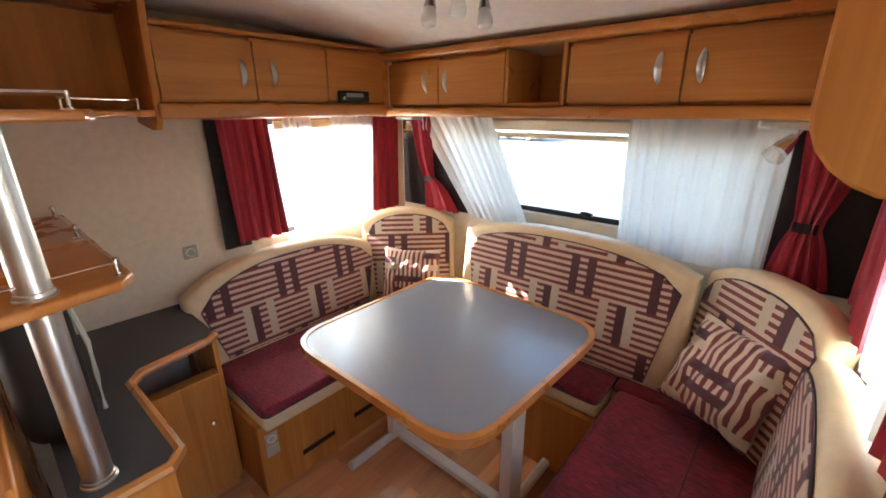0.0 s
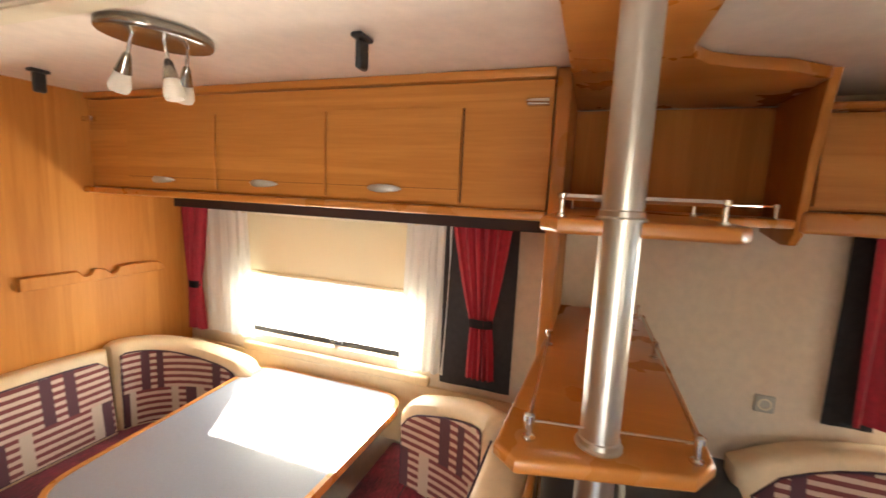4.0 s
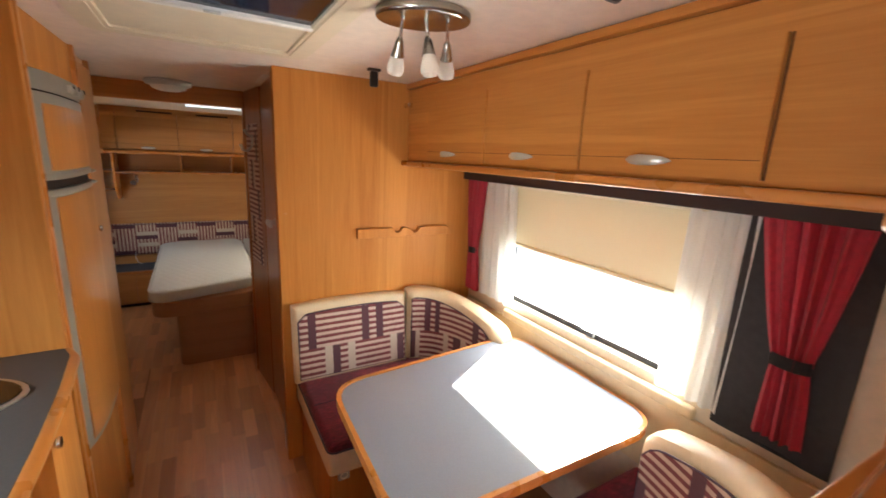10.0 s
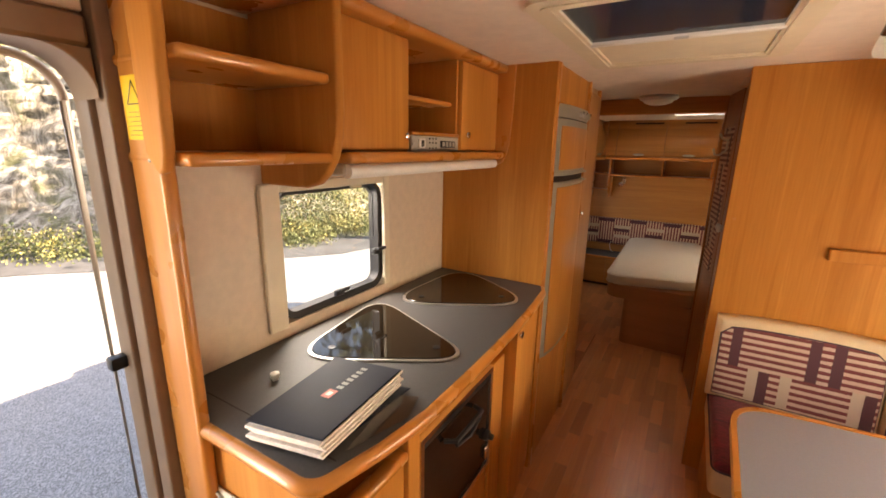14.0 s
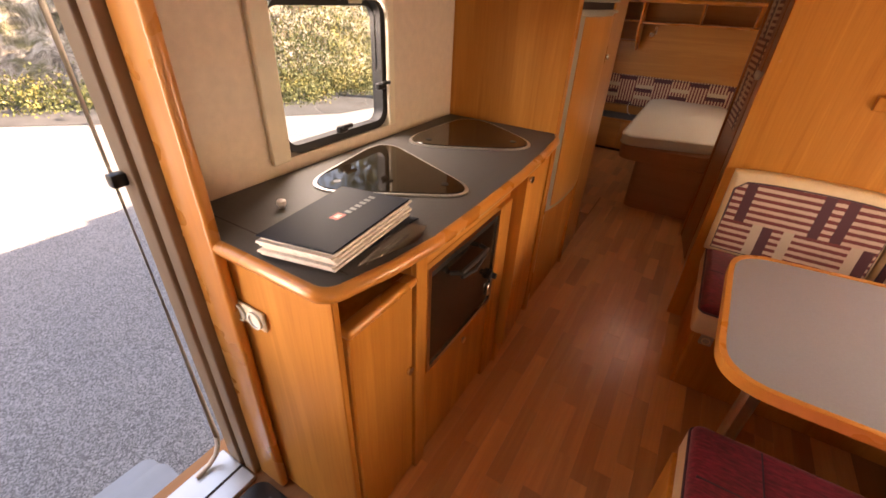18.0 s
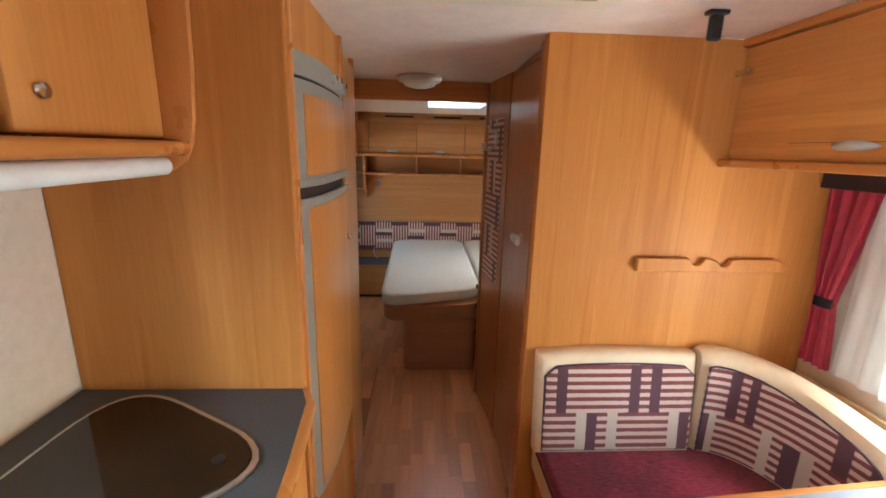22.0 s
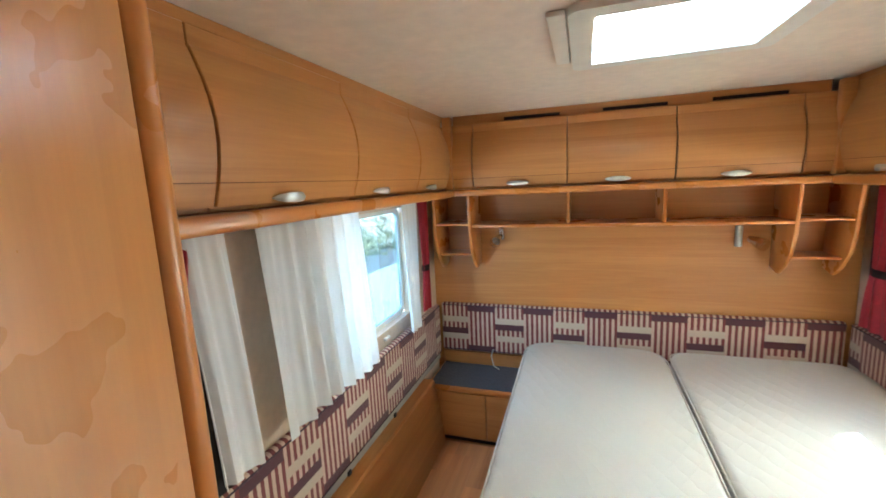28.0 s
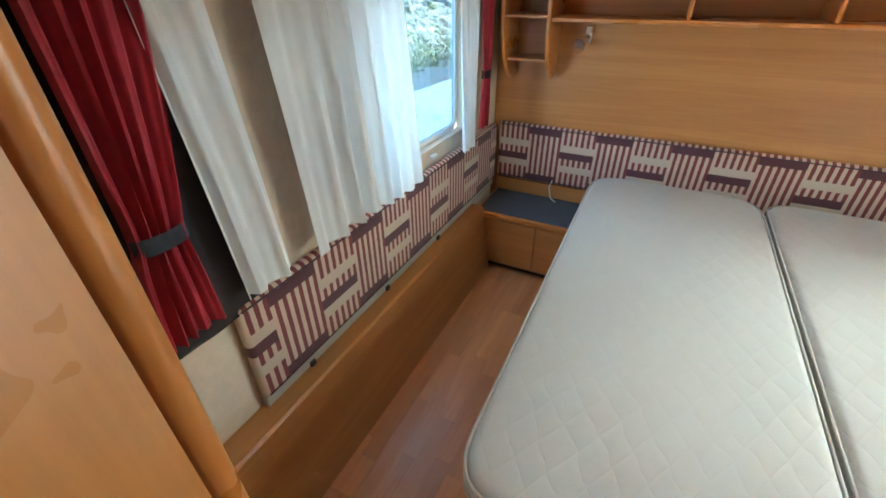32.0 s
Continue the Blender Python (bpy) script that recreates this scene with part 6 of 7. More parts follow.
piece("screw_cap", lathe([(0.006, 0), (0.006, 0.002), (0.003, 0.003)], (-0.066, -1.385, 1.326), 12, "y"), M_EDGE_X, "small beech screw cap on the partition", "screw cap")

# striped hanging strip with hooks by the bedroom
hs = thing("coat_strip", "striped fabric panel with chrome coat hooks on the washroom wall", "wall panel", at=(-0.03, -2.27, 0.9))
part("cloth", prism([(-0.0495, -2.165), (-0.0145, -2.43), (-0.0225, -2.432), (-0.0575, -2.166)], "z", 0.87, 1.768, 0.002), M_FABRIC, hs, uv=lambda p: (1.6 - p.y, p.z + 0.1))
hk = part("hook", box(-0.04, -0.028, -2.30, -2.25, 1.63, 1.70, 0.006, 2), M_SILVER, hs, "grey plastic triple coat hook")
for s in (-1, 0, 1):
    part("prong", tube([(-0.03, -2.273, 1.63), (0.0, -2.273 + s * 0.02, 1.60), (0.025, -2.273 + s * 0.035, 1.605), (0.035, -2.273 + s * 0.04, 1.64)], 0.006, 8), M_SILVER, hk)
    part("prong", tube([(-0.03, -2.273, 1.69), (-0.005, -2.273 + s * 0.012, 1.70), (0.012, -2.273 + s * 0.02, 1.73)], 0.006, 8), M_SILVER, hk)

# ---- entrance ----
M_FRAMEBROWN = plain("door_frame_brown", (0.24, 0.142, 0.084), 0.5)
M_FRAMELINE = plain("door_frame_line", (0.2, 0.09, 0.04), 0.5)
M_ALU = plain("aluminium_sill", (0.62, 0.61, 0.58), 0.35, 0.9)
de = thing("door_2", "open entrance doorway with beech post and brown frame", "door", kind="structure", at=(1.2, 0.8, 0))
part("post", box(0.99, 1.112, 0.445, 0.475, 0.0, ZC, 0.012, 3), M_EDGE_Z, de)
part("side_frame", box(1.114, 1.168, 0.45, 0.496, 0.0, ZC, 0.006, 3), M_FRAMEBROWN, de)
part("side_frame", box(1.184, 1.25, 0.45, 0.502, 0.0, ZC, 0.006, 3), M_FRAMEBROWN, de)
part("rebate", box(1.166, 1.186, 0.45, 0.489, 0.0, ZC, 0.002), M_FRAMELINE, de, "darker brown rebate of the frame")
seal_path = [(1.262, 0.62, 0.02), (1.262, 0.57, 0.028), (1.262, 0.538, 0.05), (1.262, 0.52, 0.09), (1.262, 0.514, 0.13)]
seal_path += [(1.262, y, z) for y, z in arc(0.596, 1.70, 0.082, 180, 90, 9)] + [(1.262, y, z) for y, z in arc(1.03, 1.70, 0.082, 90, 0, 9)]
seal_path += [(1.262, 1.112, 0.13), (1.262, 1.09, 0.05), (1.262, 1.01, 0.02)]
part("lip", tube(seal_path, 0.009, 10), plain("door_seal_taupe", (0.66, 0.54, 0.42), 0.5), de, "pale rounded edge of the opening")
for corner in ([(0.5021, 1.7899), (0.5021, 1.70)] + arc(0.592, 1.70, 0.09, 180, 90, 9)[1:], [(1.1179, 1.7899)] + arc(1.028, 1.70, 0.09, 90, 0, 9)[:-1] + [(1.1179, 1.70)]):
    part("corner_piece", prism(corner, "x", 1.127, 1.249, 0.002), M_FRAMEBROWN, de)
part("side_frame", box(1.126, 1.25, 1.118, 1.165, 0.0, ZC, 0.014, 3), M_FRAMEBROWN, de)
part("head", box(1.126, 1.25, 0.502, 1.118, 1.79, 1.85, 0.008), M_FRAMEBROWN, de)
part("head_panel", box(1.132, 1.25, 0.503, 1.117, 1.851, ZC - 0.001, 0.004), M_WALL, de, "cream panel above the door")
part("catch", box(1.215, 1.245, 0.50, 0.535, 1.097, 1.13, 0.006, 2), M_BLACK, de, "black door catch")
sill = part("sill", box(1.10, 1.29, 0.50, 1.12, -0.03, 0.012, 0.004), M_ALU, de, "aluminium door sill")
part("groove", box(1.17, 1.18, 0.50, 1.12, 0.012, 0.0135, 0), M_RECESS, sill)
ys = thing("warning_label", "yellow warning label with black lines on the door post", "label", at=(1.05, 0.476, 1.62))
part("label", box(1.013, 1.094, 0.476, 0.4768, 1.624, 1.742, 0), plain("label_yellow", (0.85, 0.55, 0.01), 0.5), ys)
M_LABELINK = plain("label_ink", (0.12, 0.08, 0.01), 0.6)
for k in range(6):
    part("line", box(1.022, 1.085 - 0.007 * (k % 2), 0.4769, 0.4772, 1.632 + 0.0085 * k, 1.6332 + 0.0085 * k, 0), M_LABELINK, ys)
for p, q in (((1.03, 1.69), (1.078, 1.69)), ((1.078, 1.69), (1.054, 1.732)), ((1.054, 1.732), (1.03, 1.69))):
    part("triangle_side", tube([(p[0], 0.477, p[1]), (q[0], 0.477, q[1])], 0.0011, 6), M_BLACK, ys)
part("screw", lathe([(0.004, 0.0), (0.003, 0.002), (0.0005, 0.0025)], (1.03, 0.4755, 1.585), 10, "y"), M_SILVER, de)
piece("ceiling_strip", box(-0.06, -0.028, -1.96, -1.65, ZC - 0.006, ZC - 0.001, 0.002), M_WHITE, "slim white strip above the washroom door", "trim")
mt = thing("door_mat", "black glossy tray mat with label just inside the door", "mat", at=(0.93, 0.8, 0.006))
part("tray", prism(round_rect(0.76, 1.085, 0.49, 1.10, 0.05), "z", 0.001, 0.012, 0.004, 2), M_BLACK, mt)
part("label", box(0.93, 1.0, 0.52, 0.56, 0.0125, 0.0132, 0), M_GREYMAT, mt)
for k in range(3):
    part("line", box(0.94, 0.985, 0.527 + 0.01 * k, 0.531 + 0.01 * k, 0.0134, 0.0138, 0), plain("label_print", (0.25, 0.4, 0.55), 0.5) if k == 0 else M_GREYPLATE, mt)
stp = thing("step_stool", "grey plastic double step outside the door", "step", at=(1.55, 0.85, -0.5))
M_STEP = plain("step_grey_plastic", (0.22, 0.255, 0.29), 0.5)
part("top", prism(round_rect(1.33, 1.665, 0.60, 1.12, 0.05), "z", -0.28, -0.25, 0.008, 2), M_STEP, stp)
part("lower_tread", prism(round_rect(1.42, 1.765, 0.615, 1.105, 0.05), "z", -0.315, -0.285, 0.008, 2), M_STEP, stp)
for x, y, z in ((1.37, 0.64, -0.28), (1.37, 1.08, -0.28), (1.72, 0.66, -0.315), (1.72, 1.06, -0.315)):
    part("leg", tube([(x, y, -0.5), (x, y, z)], 0.018, 8), M_STEP, stp)

# ---- bedroom ----
bb = thing("island_bed", "beech island bed base with stepped plinth", "bed", at=(0.2, -3.6, 0))
part("plinth", prism(soft_quad([(0.49, -2.75), (0.47, -4.3), (-0.05, -4.3), (-0.05, -2.75)], 0.07), "z", 0, 0.408, 0.003), M_PLINTH, bb)
part("deck", prism(soft_quad([(0.635, -2.70), (0.645, -4.45), (-0.09, -4.45), (-0.06, -2.76)], 0.15), "z", 0.41, 0.518, 0.003), M_PLINTH, bb)
part("deck", prism([(-0.095, -2.7), (-0.095, -4.45), (BL + 0.03, -4.45), (BL + 0.03, -2.7)], "z", 0.0, 0.518, 0.003), M_PLINTH, bb)


def mattress(quad, r, label):
    c = thing("mattress", label, "mattress", "mattresses", at=(sum(p[0] for p in quad) / 4, sum(p[1] for p in quad) / 4, 0.518))
    o = soft_quad(quad, r, 9)
    part("body", prism(o, "z", 0.52, 0.605, 0.028, 4), M_MATTRESS, c)
    for z in (0.53, 0.594):
        part("piping", tube([(*p, z) for p in shrunk(o, 1.002)], 0.004, 6, True), M_MATTRESS, c)
    return c


mattress([(0.645, -2.68), (0.668, -4.54), (-0.085, -4.54), (-0.085, -2.88)], 0.17, "white quilted mattress without sheets")
mattress([(-0.105, -2.72), (-0.105, -4.54), (BL + 0.05, -4.54), (BL + 0.05, -2.72)], 0.12, "white quilted mattress without sheets by the wall")
ep = thing("bed_end_panel", "white end panel with black latches beside the bed", "panel", at=(-0.1, -2.64, 0))
part("board", box(-0.30, -0.03, -2.665, -2.64, 0, 0.70, 0.004), M_OFFWHITE, ep)
for z in (0.15, 0.35, 0.55, 0.69):
    part("latch", box(-0.03, -0.012, -2.665, -2.645, z - 0.015, z + 0.015, 0.004), M_BLACK, ep)
piece("bed_wall_strip", box(BR - 0.03, BR - 0.004, -4.6, -2.76, 0.405, 0.448, 0.004), M_GREYPLATE, "grey lower edge strip under the wall pad", "trim", "structure")
piece("rear_panel", box(BL, BR, YR + 0.001, YR + 0.015, 0.3, ZD, 0.002), M_REAR_X, "across grained beech panel on the rear wall", "panel", "structure")


def pad(name, bm, uv, label):
    t = thing(name, label, "wall pad", "wall pads", at=(0, 0, 0))
    vs = [v.co for v in bm.verts]
    lo = [min(v[k] for v in vs) for k in range(3)]
    hi = [max(v[k] for v in vs) for k in range(3)]
    part("cover", bm, M_FABRIC, t, uv=uv)
    for z in (lo[2] + 0.012, hi[2] - 0.012):
        if hi[0] - lo[0] > 0.2:
            part("piping", tube([(lo[0] + 0.01, hi[1], z), (hi[0] - 0.01, hi[1], z)], 0.003, 6), M_PIPING, t)
        else:
            x = lo[0] if lo[0] > 0 else hi[0]
            part("piping", tube([(x, lo[1] + 0.01, z), (x, hi[1] - 0.01, z)], 0.003, 6), M_PIPING, t)
    return t


pad("rear_pad", box(BL + 0.05, BR - 0.05, YR + 0.02, YR + 0.06, 0.47, 0.80, 0.018, 3), lambda p: (2.115 - p.z, 2.347 - p.x), "long striped upholstered pad along the rear wall")
pad("side_pad", box(BR - 0.042, BR - 0.004, -4.60, -2.76, 0.45, 0.79, 0.015, 3), lambda p: (2.1 - p.z, 0.261 - p.y), "long striped upholstered pad below the window")
pad("side_pad", box(BL + 0.004, BL + 0.042, -4.60, -2.76, 0.47, 0.80, 0.015, 3), lambda p: (2.115 - p.z, 0.261 - p.y), "long striped upholstered pad below the far window")
du = thing("heating_duct", "low beech duct casing along the wall with black clips", "casing", at=(1.22, -3.4, 0))
part("board", prism([(1.15, 0.0), (1.205, 0.395), (1.215, 0.403), (BR - 0.002, 0.403), (BR - 0.002, 0.0)], "y", -4.29, -2.50, 0.004), M_REAR_Y, du)
for y in (-2.95, -3.4, -3.85):
    part("clip", box(1.262, 1.28, y - 0.012, y + 0.012, 0.403, 0.425, 0.003), M_BLACK, du)
nt = thing("nightstand", "low beech bedside locker with grey lined top", "nightstand", at=(0.98, -4.45, 0))
part("body", box(0.70, BR - 0.06, YR + 0.02, -4.305, 0.03, 0.345, 0.003), M_REAR_X, nt)
# Set-back plinth in near-black, the shade under the locker put into its colour.
part("plinth", box(0.72, BR - 0.06, YR + 0.02, -4.32, 0.0, 0.03, 0), M_RECESS, nt)
part("top", box(0.70, BR - 0.045, YR + 0.02, -4.275, 0.345, 0.37, 0.006, 2), M_EDGE_X, nt)
part("lining", box(0.72, BR - 0.06, YR + 0.03, -4.30, 0.3705, 0.373, 0), M_GREYMAT, nt)
part("back_lip", box(0.70, BR - 0.05, YR + 0.02, YR + 0.04, 0.373, 0.46, 0.003), M_REAR_X, nt)
for x0, x1 in ((0.893, 1.20), (0.71, 0.888)):
    d = part("door", box(x0, x1, -4.306, -4.292, 0.045, 0.335, 0.003), M_REAR_X, nt)
    if x0 > 0.9:
        part("knob", lathe([(0.009, 0), (0.011, 0.006), (0.003, 0.01)], (1.05, -4.292, 0.28), 14, "y"), M_CHROME, d)
piece("cable", tube([(0.90, YR + 0.065, 0.80 - 0.3), (0.91, YR + 0.085, 0.46), (0.89, YR + 0.10, 0.40), (0.86, YR + 0.09, 0.376)], 0.004, 6), M_WHITE, "thin white cable hanging to the bedside locker", "cable")
for d0, d1, hu in ((-2.70, -2.51, None), (-3.237, -2.702, -2.915), (-3.772, -3.239, -3.413), (-4.21, -3.774, -3.93)):
    cabinet_front("overhead_cabinet", "x", 1.045, d0, d1, 1.553, 1.915, "curved beech overhead cabinet over the bed", [(d0, d1, hu, 1.575, False)], -1, M_REAR_Y, 0.25, top_lean=0.03, bulge=0.035)
    cabinet_front("overhead_cabinet", "x", -0.66, d0, d1, 1.553, 1.915, "curved beech overhead cabinet across the bed", [(d0, d1, hu, 1.575, False)], 1, M_REAR_Y, 0.31, top_lean=0.03, bulge=0.035)
for d0, d1, hu in ((0.902, 1.02, None), (0.424, 0.90, 0.667), (-0.052, 0.422, 0.19), (-0.527, -0.054, -0.29), (-0.64, -0.529, None)):
    cabinet_front("overhead_cabinet", "y", -4.225, d0, d1, 1.553, 1.89, "curved beech overhead cabinet over the bed head", [(d0, d1, hu, 1.575, False)], 1, M_REAR_X, 0.41, top_lean=0.03, bulge=0.03)
for x0, x1 in ((1.008, 1.055), (-0.675, -0.628)):
    piece("corner_post", box(x0, x1, -4.236, -4.192, 1.553, 1.93, 0.006, 2), M_REAR_X, "beech corner post between the bedroom cabinets", "trim")
ct = thing("ceiling_trim", "beech trim with black vent slots above the rear cabinets", "trim", kind="structure", at=(0.2, -4.3, 1.9))
part("board", box(-0.63, 1.02, -4.32, -4.28, 1.89, ZD - 0.001, 0.002), M_REAR_X, ct)
for x in (0.60, 0.12, -0.34):
    part("vent", box(x - 0.14, x + 0.14, -4.282, -4.276, 1.90, 1.915, 0), M_RECESS, ct)
piece("ceiling_trim", box(1.07, 1.10, -4.28, -2.51, 1.915, ZD - 0.001, 0.002), M_REAR_Y, "beech trim above the bedroom cabinets", "trim", "structure")
piece("ceiling_trim", box(-0.72, -0.69, -4.28, -2.51, 1.915, ZD - 0.001, 0.002), M_REAR_Y, "beech trim above the bedroom cabinets", "trim", "structure")
piece("cabinet_shelf", box(1.0, BR - 0.002, -4.19, -2.51, 1.515, 1.552, 0.012, 3), M_EDGE, "orange beech ledge under the bedroom cabinets", "shelf")
piece("cabinet_shelf", box(BL + 0.002, BR - 0.002, YR + 0.016, -4.195, 1.518, 1.551, 0.01, 3), M_EDGE_X, "orange beech ledge under the rear cabinets", "shelf")
piece("cabinet_shelf", box(BL + 0.002, -0.615, -4.19, -2.51, 1.515, 1.552, 0.012, 3), M_EDGE, "orange beech ledge under the bedroom cabinets", "shelf")
rs = thing("rear_shelf", "open beech shelf with curved brackets above the bed head", "shelf", at=(0.15, -4.5, 1.06))
part("shelf", box(-0.60, 0.965, YR + 0.016, -4.40, 1.325, 1.343, 0.006, 2), M_EDGE_X, rs)
for x in (0.424, -0.046):
    part("divider", box(x - 0.009, x + 0.009, YR + 0.016, -4.405, 1.343, 1.518, 0.005), M_EDGE_Z, rs)


def bracket(x, z0):
    y0, y1 = YR + 0.016, -4.38
    pts = [(y0, 1.518), (y1, 1.518), (y1 - 0.012, 1.40), (y1 - 0.02, 1.28), (y1 - 0.05, 1.18), (y1 - 0.11, 1.10), (y1 - 0.17, z0), (y0, z0 + 0.02)]
    return prism(pts, "x", x - 0.01, x + 0.01, 0.006, 2)


for x in (1.195, 0.978, -0.60, -0.825):
    part("bracket", bracket(x, 1.055), M_EDGE_Z, rs)
for x0, x1 in ((0.988, 1.185), (-0.815, -0.61)):
    part("small_shelf", box(x0, x1, YR + 0.016, -4.40, 1.338, 1.352, 0.004), M_EDGE_X, rs)
    part("small_shelf", box(x0, x1, YR + 0.016, -4.47, 1.145, 1.159, 0.004), M_EDGE_X, rs)

# ---- outside ----
M_ROCK = Nodes("rock")
_v = M_ROCK.world_coords()
_f = M_ROCK.noise(_v, 0.8, 9, 0.7, 0.5)
_g = M_ROCK.noise(M_ROCK.world_coords((1, 1, 0.35)), 3.2, 8, 0.7, 1.2)
_c = M_ROCK.ramp(_g, (0.36, (0.03, 0.026, 0.02)), (0.47, (0.16, 0.14, 0.115)), (0.58, (0.32, 0.3, 0.265)), (0.72, (0.46, 0.44, 0.4)))
_c = M_ROCK.mix(M_ROCK.ramp(_f, (0.5, (0, 0, 0)), (0.62, (1, 1, 1))), _c, (0.07, 0.075, 0.03))
M_ROCK.bump(M_ROCK.math("ADD", _f, _g), 1.0, 0.2)
M_ROCK = M_ROCK.done(_c, 0.9)
M_LEAF = Nodes("leaves")
_f = M_LEAF.math("ADD", M_LEAF.math("MULTIPLY", M_LEAF.node("NewGeometry").outputs["Random Per Island"], 0.5), M_LEAF.math("MULTIPLY", M_LEAF.noise(M_LEAF.world_coords(), 0.9, 4, 0.6), 1.5))
_c = M_LEAF.ramp(M_LEAF.math("SUBTRACT", _f, 0.5), (0.0, (0.018, 0.028, 0.01)), (0.35, (0.04, 0.055, 0.016)), (0.6, (0.085, 0.09, 0.024)), (0.8, (0.17, 0.14, 0.035)), (0.95, (0.22, 0.15, 0.05)), (1.0, (0.14, 0.06, 0.03)))
M_LEAF = M_LEAF.done(_c, 0.7)
M_BARK = plain("bark", (0.1, 0.07, 0.045), 0.9, vary=0.4, scale=8, bump=0.8)


BANK = ((-60, 4.0), (-14, 6.2), (-6.7, 6.7), (-5, 7.1), (-2.1, 9.3), (-0.8, 10.6), (4, 12.5), (40, 16))


def foot(y):
    """The foot of the rock bank, which nears the caravan towards its rear."""
    for (y0, x0), (y1, x1) in zip(BANK, BANK[1:]):
        if y <= y1:
            return x0 + (x1 - x0) * (y - y0) / (y1 - y0)
    return BANK[-1][1]


def bank(u, v):
    y = -30 + 52 * u
    h = v * v * 7.0
    p = Vector((y, h * 1.2, 1.0))
    ridge = 0.7 - abs(noise.noise(p * 0.9)) * 1.6
    rough = 0.9 * noise.noise(p * 0.35) + 0.5 * ridge + 0.3 * noise.noise(p * 2.3) + 0.16 * noise.noise(p * 5.1) + 0.07 * noise.noise(p * 11.0)
    x = foot(y) + 0.9 + 5.0 * v + rough * min(1.0, v * 9)
    return (x, y, -0.55 + h + (0.5 * noise.noise(Vector((y * 0.5, v * 6, 9.0))) + 0.12 * noise.noise(p * 3.3)) * v)


def lane(u, v):
    y = -40 + 70 * u
    return (foot(y) - 1.15 + 0.12 * noise.noise(Vector((y * 0.8, 2.0, 0.0))) * (1 - v) + 2.2 * v, y, -0.49)


# The trees' shade over the lane is put into its very dark colour.
piece("road", grid_sheet(lane, 90, 3, 0), plain("lane_asphalt_tree_shade", (0.035, 0.037, 0.041), 0.9, vary=0.35, scale=3, bump=0.4), "blue grey asphalt lane along the foot of the bank, darkened for tree shade", "road", "structure")
tagged(piece("rock_bank", grid_sheet(bank, 420, 90, 0), M_ROCK, "sunlit grey rock bank behind the yard", "rock"), kind="structure")
rng = random.Random(5)


def leaf_cloud(centres, count, size, spread):
    verts, faces = [], []
    for _ in range(count):
        c = rng.choice(centres)
        p = Vector(c) + Vector((rng.gauss(0, spread), rng.gauss(0, spread), rng.gauss(0, spread * 0.8)))
        p.z = max(p.z, -0.48)
        q = Euler((rng.uniform(0, 6.3), rng.uniform(0, 6.3), rng.uniform(0, 6.3))).to_matrix()
        s = size * rng.uniform(0.6, 1.4)
        k = len(verts)
        verts += [p + q @ Vector(o) * s for o in ((-0.5, 0, 0), (0, -0.28, 0.05), (0.5, 0, 0), (0, 0.28, 0.05))]
        faces.append((k, k + 1, k + 2, k + 3))
    me = bpy.data.meshes.new("leaves")
    me.from_pydata([tuple(v) for v in verts], [], faces)
    bm = bmesh.new()
    bm.from_mesh(me)
    bpy.data.meshes.remove(me)
    return bm


gr = []
for k in range(420):
    y = -40 + 70 * rng.random() if k % 3 else rng.uniform(-9, 3)
    gr.append((foot(y) + 0.35 + rng.uniform(-0.3, 0.9), y, -0.45 + rng.uniform(0, 0.3)))
tagged(piece("verge_plants", leaf_cloud(gr, 60000, 0.055, 0.2), M_LEAF, "yellow green weeds along the foot of the bank", "plants", smooth=False), kind="stuff")
sh = []
for k in range(200):
    y = -40 + 70 * rng.random() if k % 2 else rng.uniform(-11, -1.8)
    v = rng.uniform(0.3, 1.0) if y > -4 else rng.uniform(0.05, 0.9)
    if -4.0 < y < 3.0 and v < 0.75:
        continue
    sh.append((foot(y) + 0.7 + 5.0 * v, y, -0.2 + 7.0 * v * v))
tagged(piece("bank_shrubs", leaf_cloud(sh, 52000, 0.06, 0.4), M_LEAF, "dense green shrubs growing on the rock bank", "plants", smooth=False), kind="stuff")


def tree(x, y, h, seed):
    r = random.Random(seed)
    t = thing("tree", "leafy green tree by the yard", "tree", "trees", at=(x, y, -0.5))
    limbs, tips = [], []
    trunk = [(x + 0.1 * math.sin(k), y + 0.08 * math.cos(2 * k), -0.55 + h * 0.6 * k / 5) for k in range(6)]
    limbs.append(tube(trunk, 0.14, 8))
    for k in range(9):
        a, e = r.uniform(0, 6.28), r.uniform(0.3, 1.1)
        b = Vector(trunk[r.choice((3, 4, 5))])
        ln = h * r.uniform(0.22, 0.4)
        tip = b + Vector((math.cos(a) * math.cos(e), math.sin(a) * math.cos(e), math.sin(e))) * ln
        mid = b.lerp(tip, 0.5) + Vector((0, 0, 0.12 * ln))
        limbs.append(tube([b, mid, tip], 0.05, 6))
        tips += [tuple(mid), tuple(tip), tuple(b.lerp(tip, 0.8))]
    part("trunk", join(*limbs), M_BARK, t)
    part("crown", leaf_cloud(tips, 5200, 0.17, h * 0.10), M_LEAF, t, smooth=False)


for x, y, h, s in ((5.5, -7.0, 8.0, 1), (11.5, -15.0, 8.0, 2), (12.5, 4.0, 7.0, 3), (8.5, -20.0, 7.0, 6)):
    tree(x, y, h, s)
car = thing("parked_car", "light grey parked car across the yard", "car", at=(-15, 27, -0.5))
M_CAR = plain("car_silver", (0.5, 0.52, 0.55), 0.3, 0.4, bump=0)
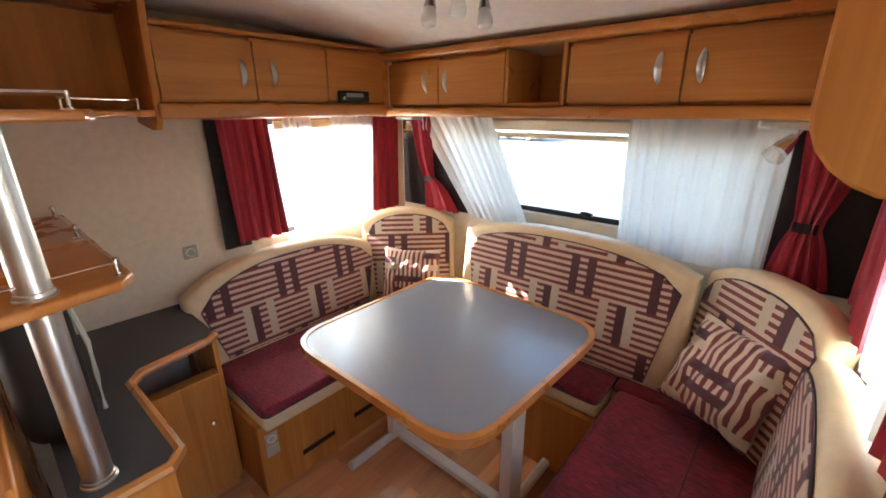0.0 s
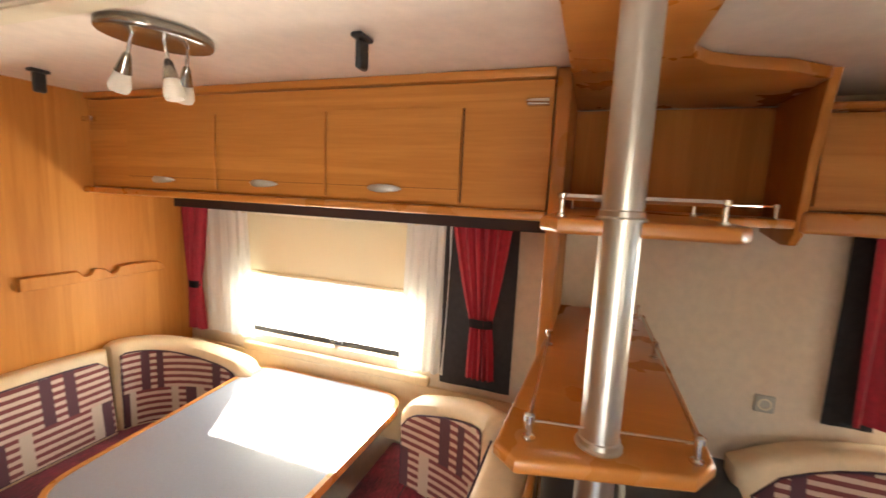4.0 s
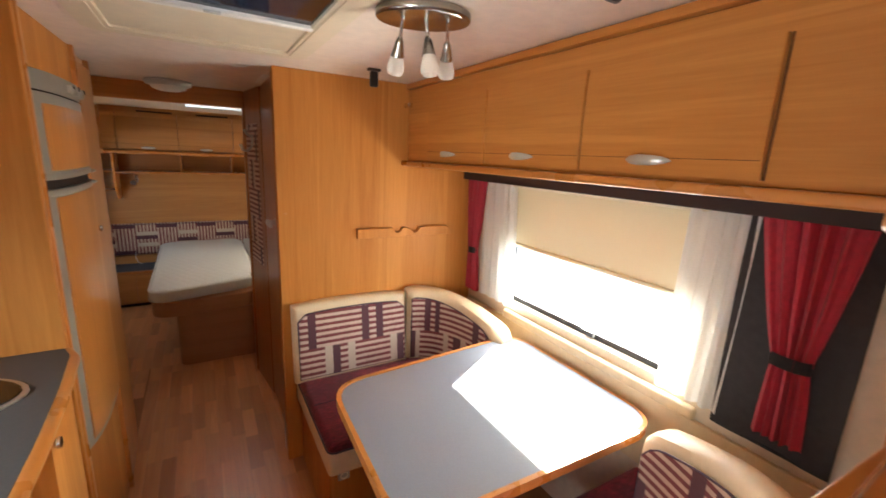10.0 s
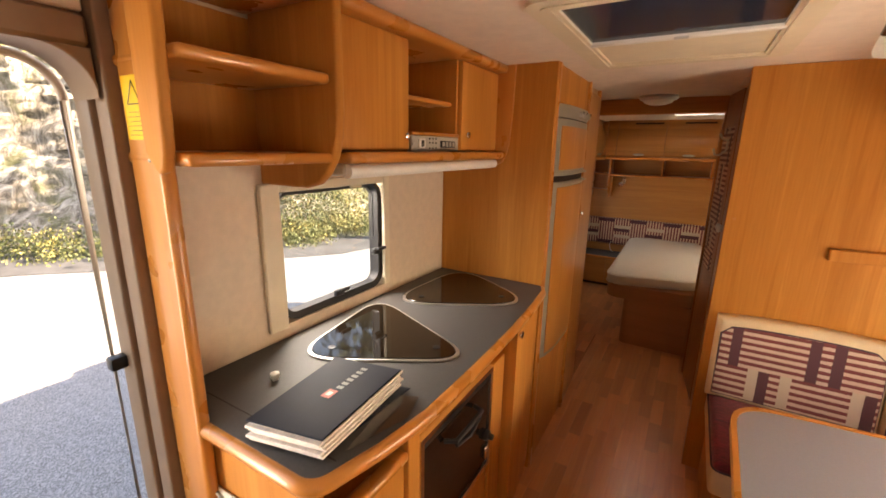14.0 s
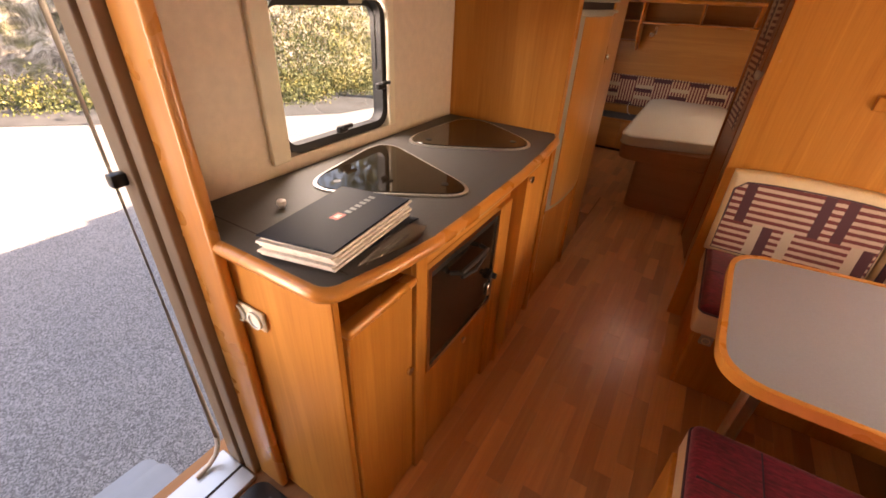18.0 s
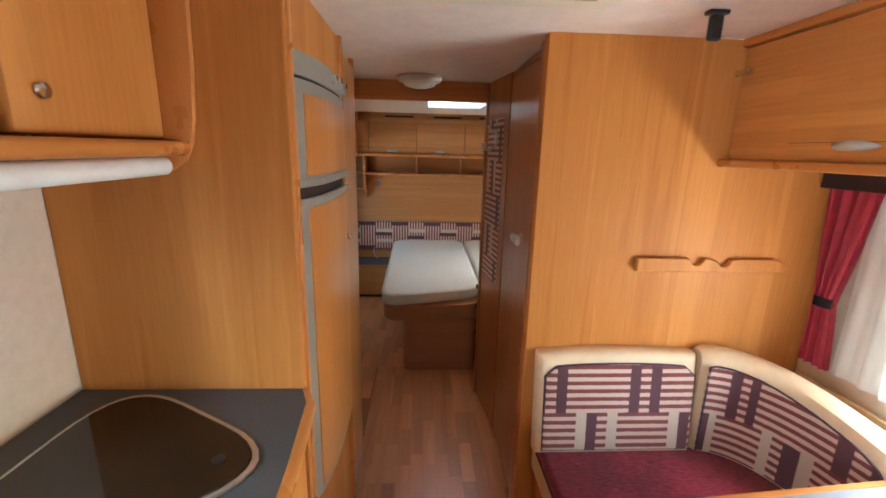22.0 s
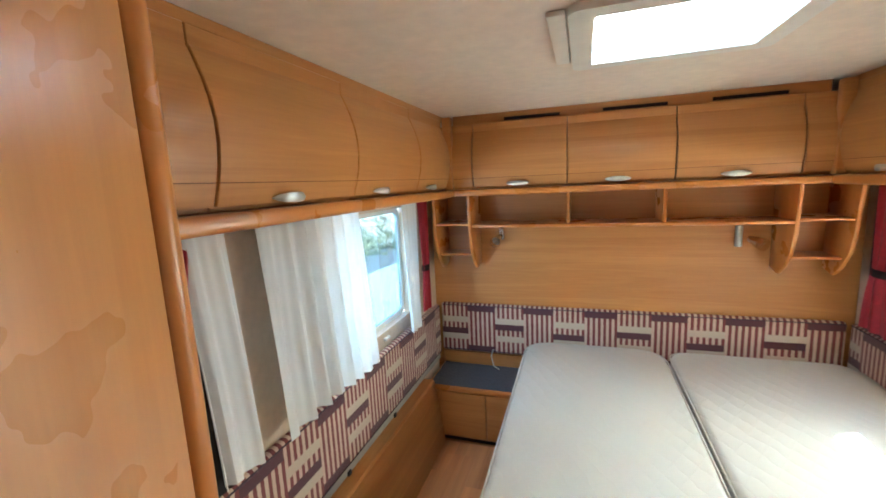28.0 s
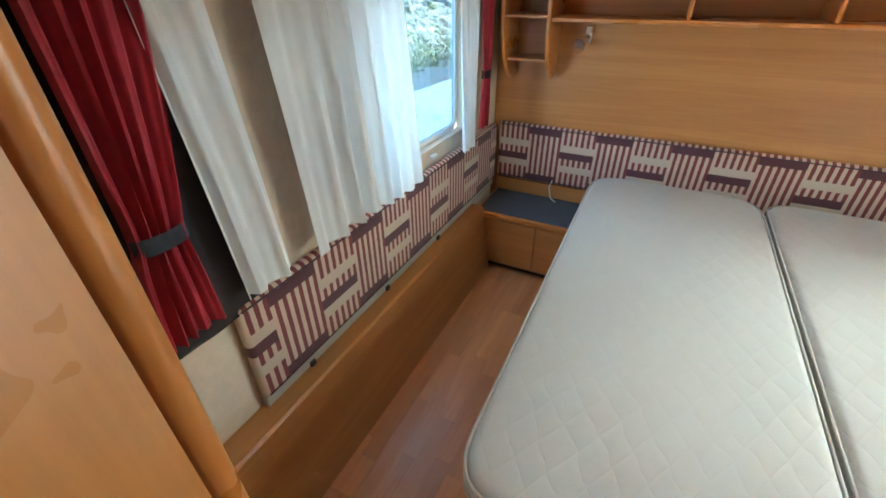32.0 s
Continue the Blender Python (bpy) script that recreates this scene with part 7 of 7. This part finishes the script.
cb = prism([(-2.1, 0.25), (-2.0, 0.75), (-1.1, 0.9), (-0.5, 1.4), (0.9, 1.42), (1.6, 0.95), (2.1, 0.85), (2.15, 0.3)], "y", -0.85, 0.85, 0.08, 3)
bmesh.ops.translate(cb, verts=cb.verts[:], vec=(-15, 27, -0.5))
part("body", cb, M_CAR, car)
for s in (-0.86, 0.86):
    wb = prism([(-0.85, 0.95), (-0.42, 1.34), (0.85, 1.36), (1.3, 0.97)], "y", s - 0.01, s + 0.01, 0.004)
    bmesh.ops.translate(wb, verts=wb.verts[:], vec=(-15, 27, -0.5))
    part("window", wb, M_OVENGLASS, car)
    for wx in (-1.3, 1.35):
        w = part("wheel", lathe([(0.1, -0.1), (0.32, -0.1), (0.32, 0.1), (0.1, 0.1)], (-15 + wx, 27 + s * 0.95, -0.18), 20, "y"), M_RUBBER, car)
        part("rim", lathe([(0.05, -0.12), (0.2, -0.115), (0.2, 0.115), (0.05, 0.12)], (-15 + wx, 27 + s * 0.95, -0.18), 16, "y"), M_SILVER, w)

# ---- floor strips ----
fl = bpy.data.objects["floor"]
rng = random.Random(11)
strip_mesh = {}


def strip(x0, y0, wide, length):
    key = (round(wide, 4), round(length, 3))
    if key not in strip_mesh:
        bm = box(0, wide - 0.0005, 0, length - 0.0005, -0.003, 0.0005, 0.0002)
        me = bpy.data.meshes.new("floor_strip")
        bm.to_mesh(me)
        bm.free()
        me.materials.append(M_FLOOR)
        strip_mesh[key] = me
    ob = new("floor_strip", strip_mesh[key])
    ob.location, ob.parent = (x0, y0, 0), fl


def strips(x0, x1, y0, y1):
    w = 0.066
    n = int(round((x1 - x0) / w))
    w = (x1 - x0) / n
    for i in range(n):
        y = y0
        first = rng.choice((0.12, 0.2, 0.28, 0.36))
        while y < y1 - 0.02:
            ln = first or rng.choice((0.28, 0.36, 0.44))
            first = None
            ln = min(ln, y1 - y)
            if y1 - y - ln < 0.1:
                ln = y1 - y
            strip(x0 + i * w, y, w, round(ln, 2) if y + round(ln, 2) < y1 else ln)
            y += round(ln, 2) if y + round(ln, 2) < y1 else ln


strips(-0.12, 0.68, -2.80, 0.55)
strips(-0.76, 0.76, 0.55, 2.08)
strips(0.36, 1.19, -4.30, -2.80)
strips(0.69, 1.22, -2.80, -2.40)
strips(-0.78, -0.12, -0.84, 0.0)
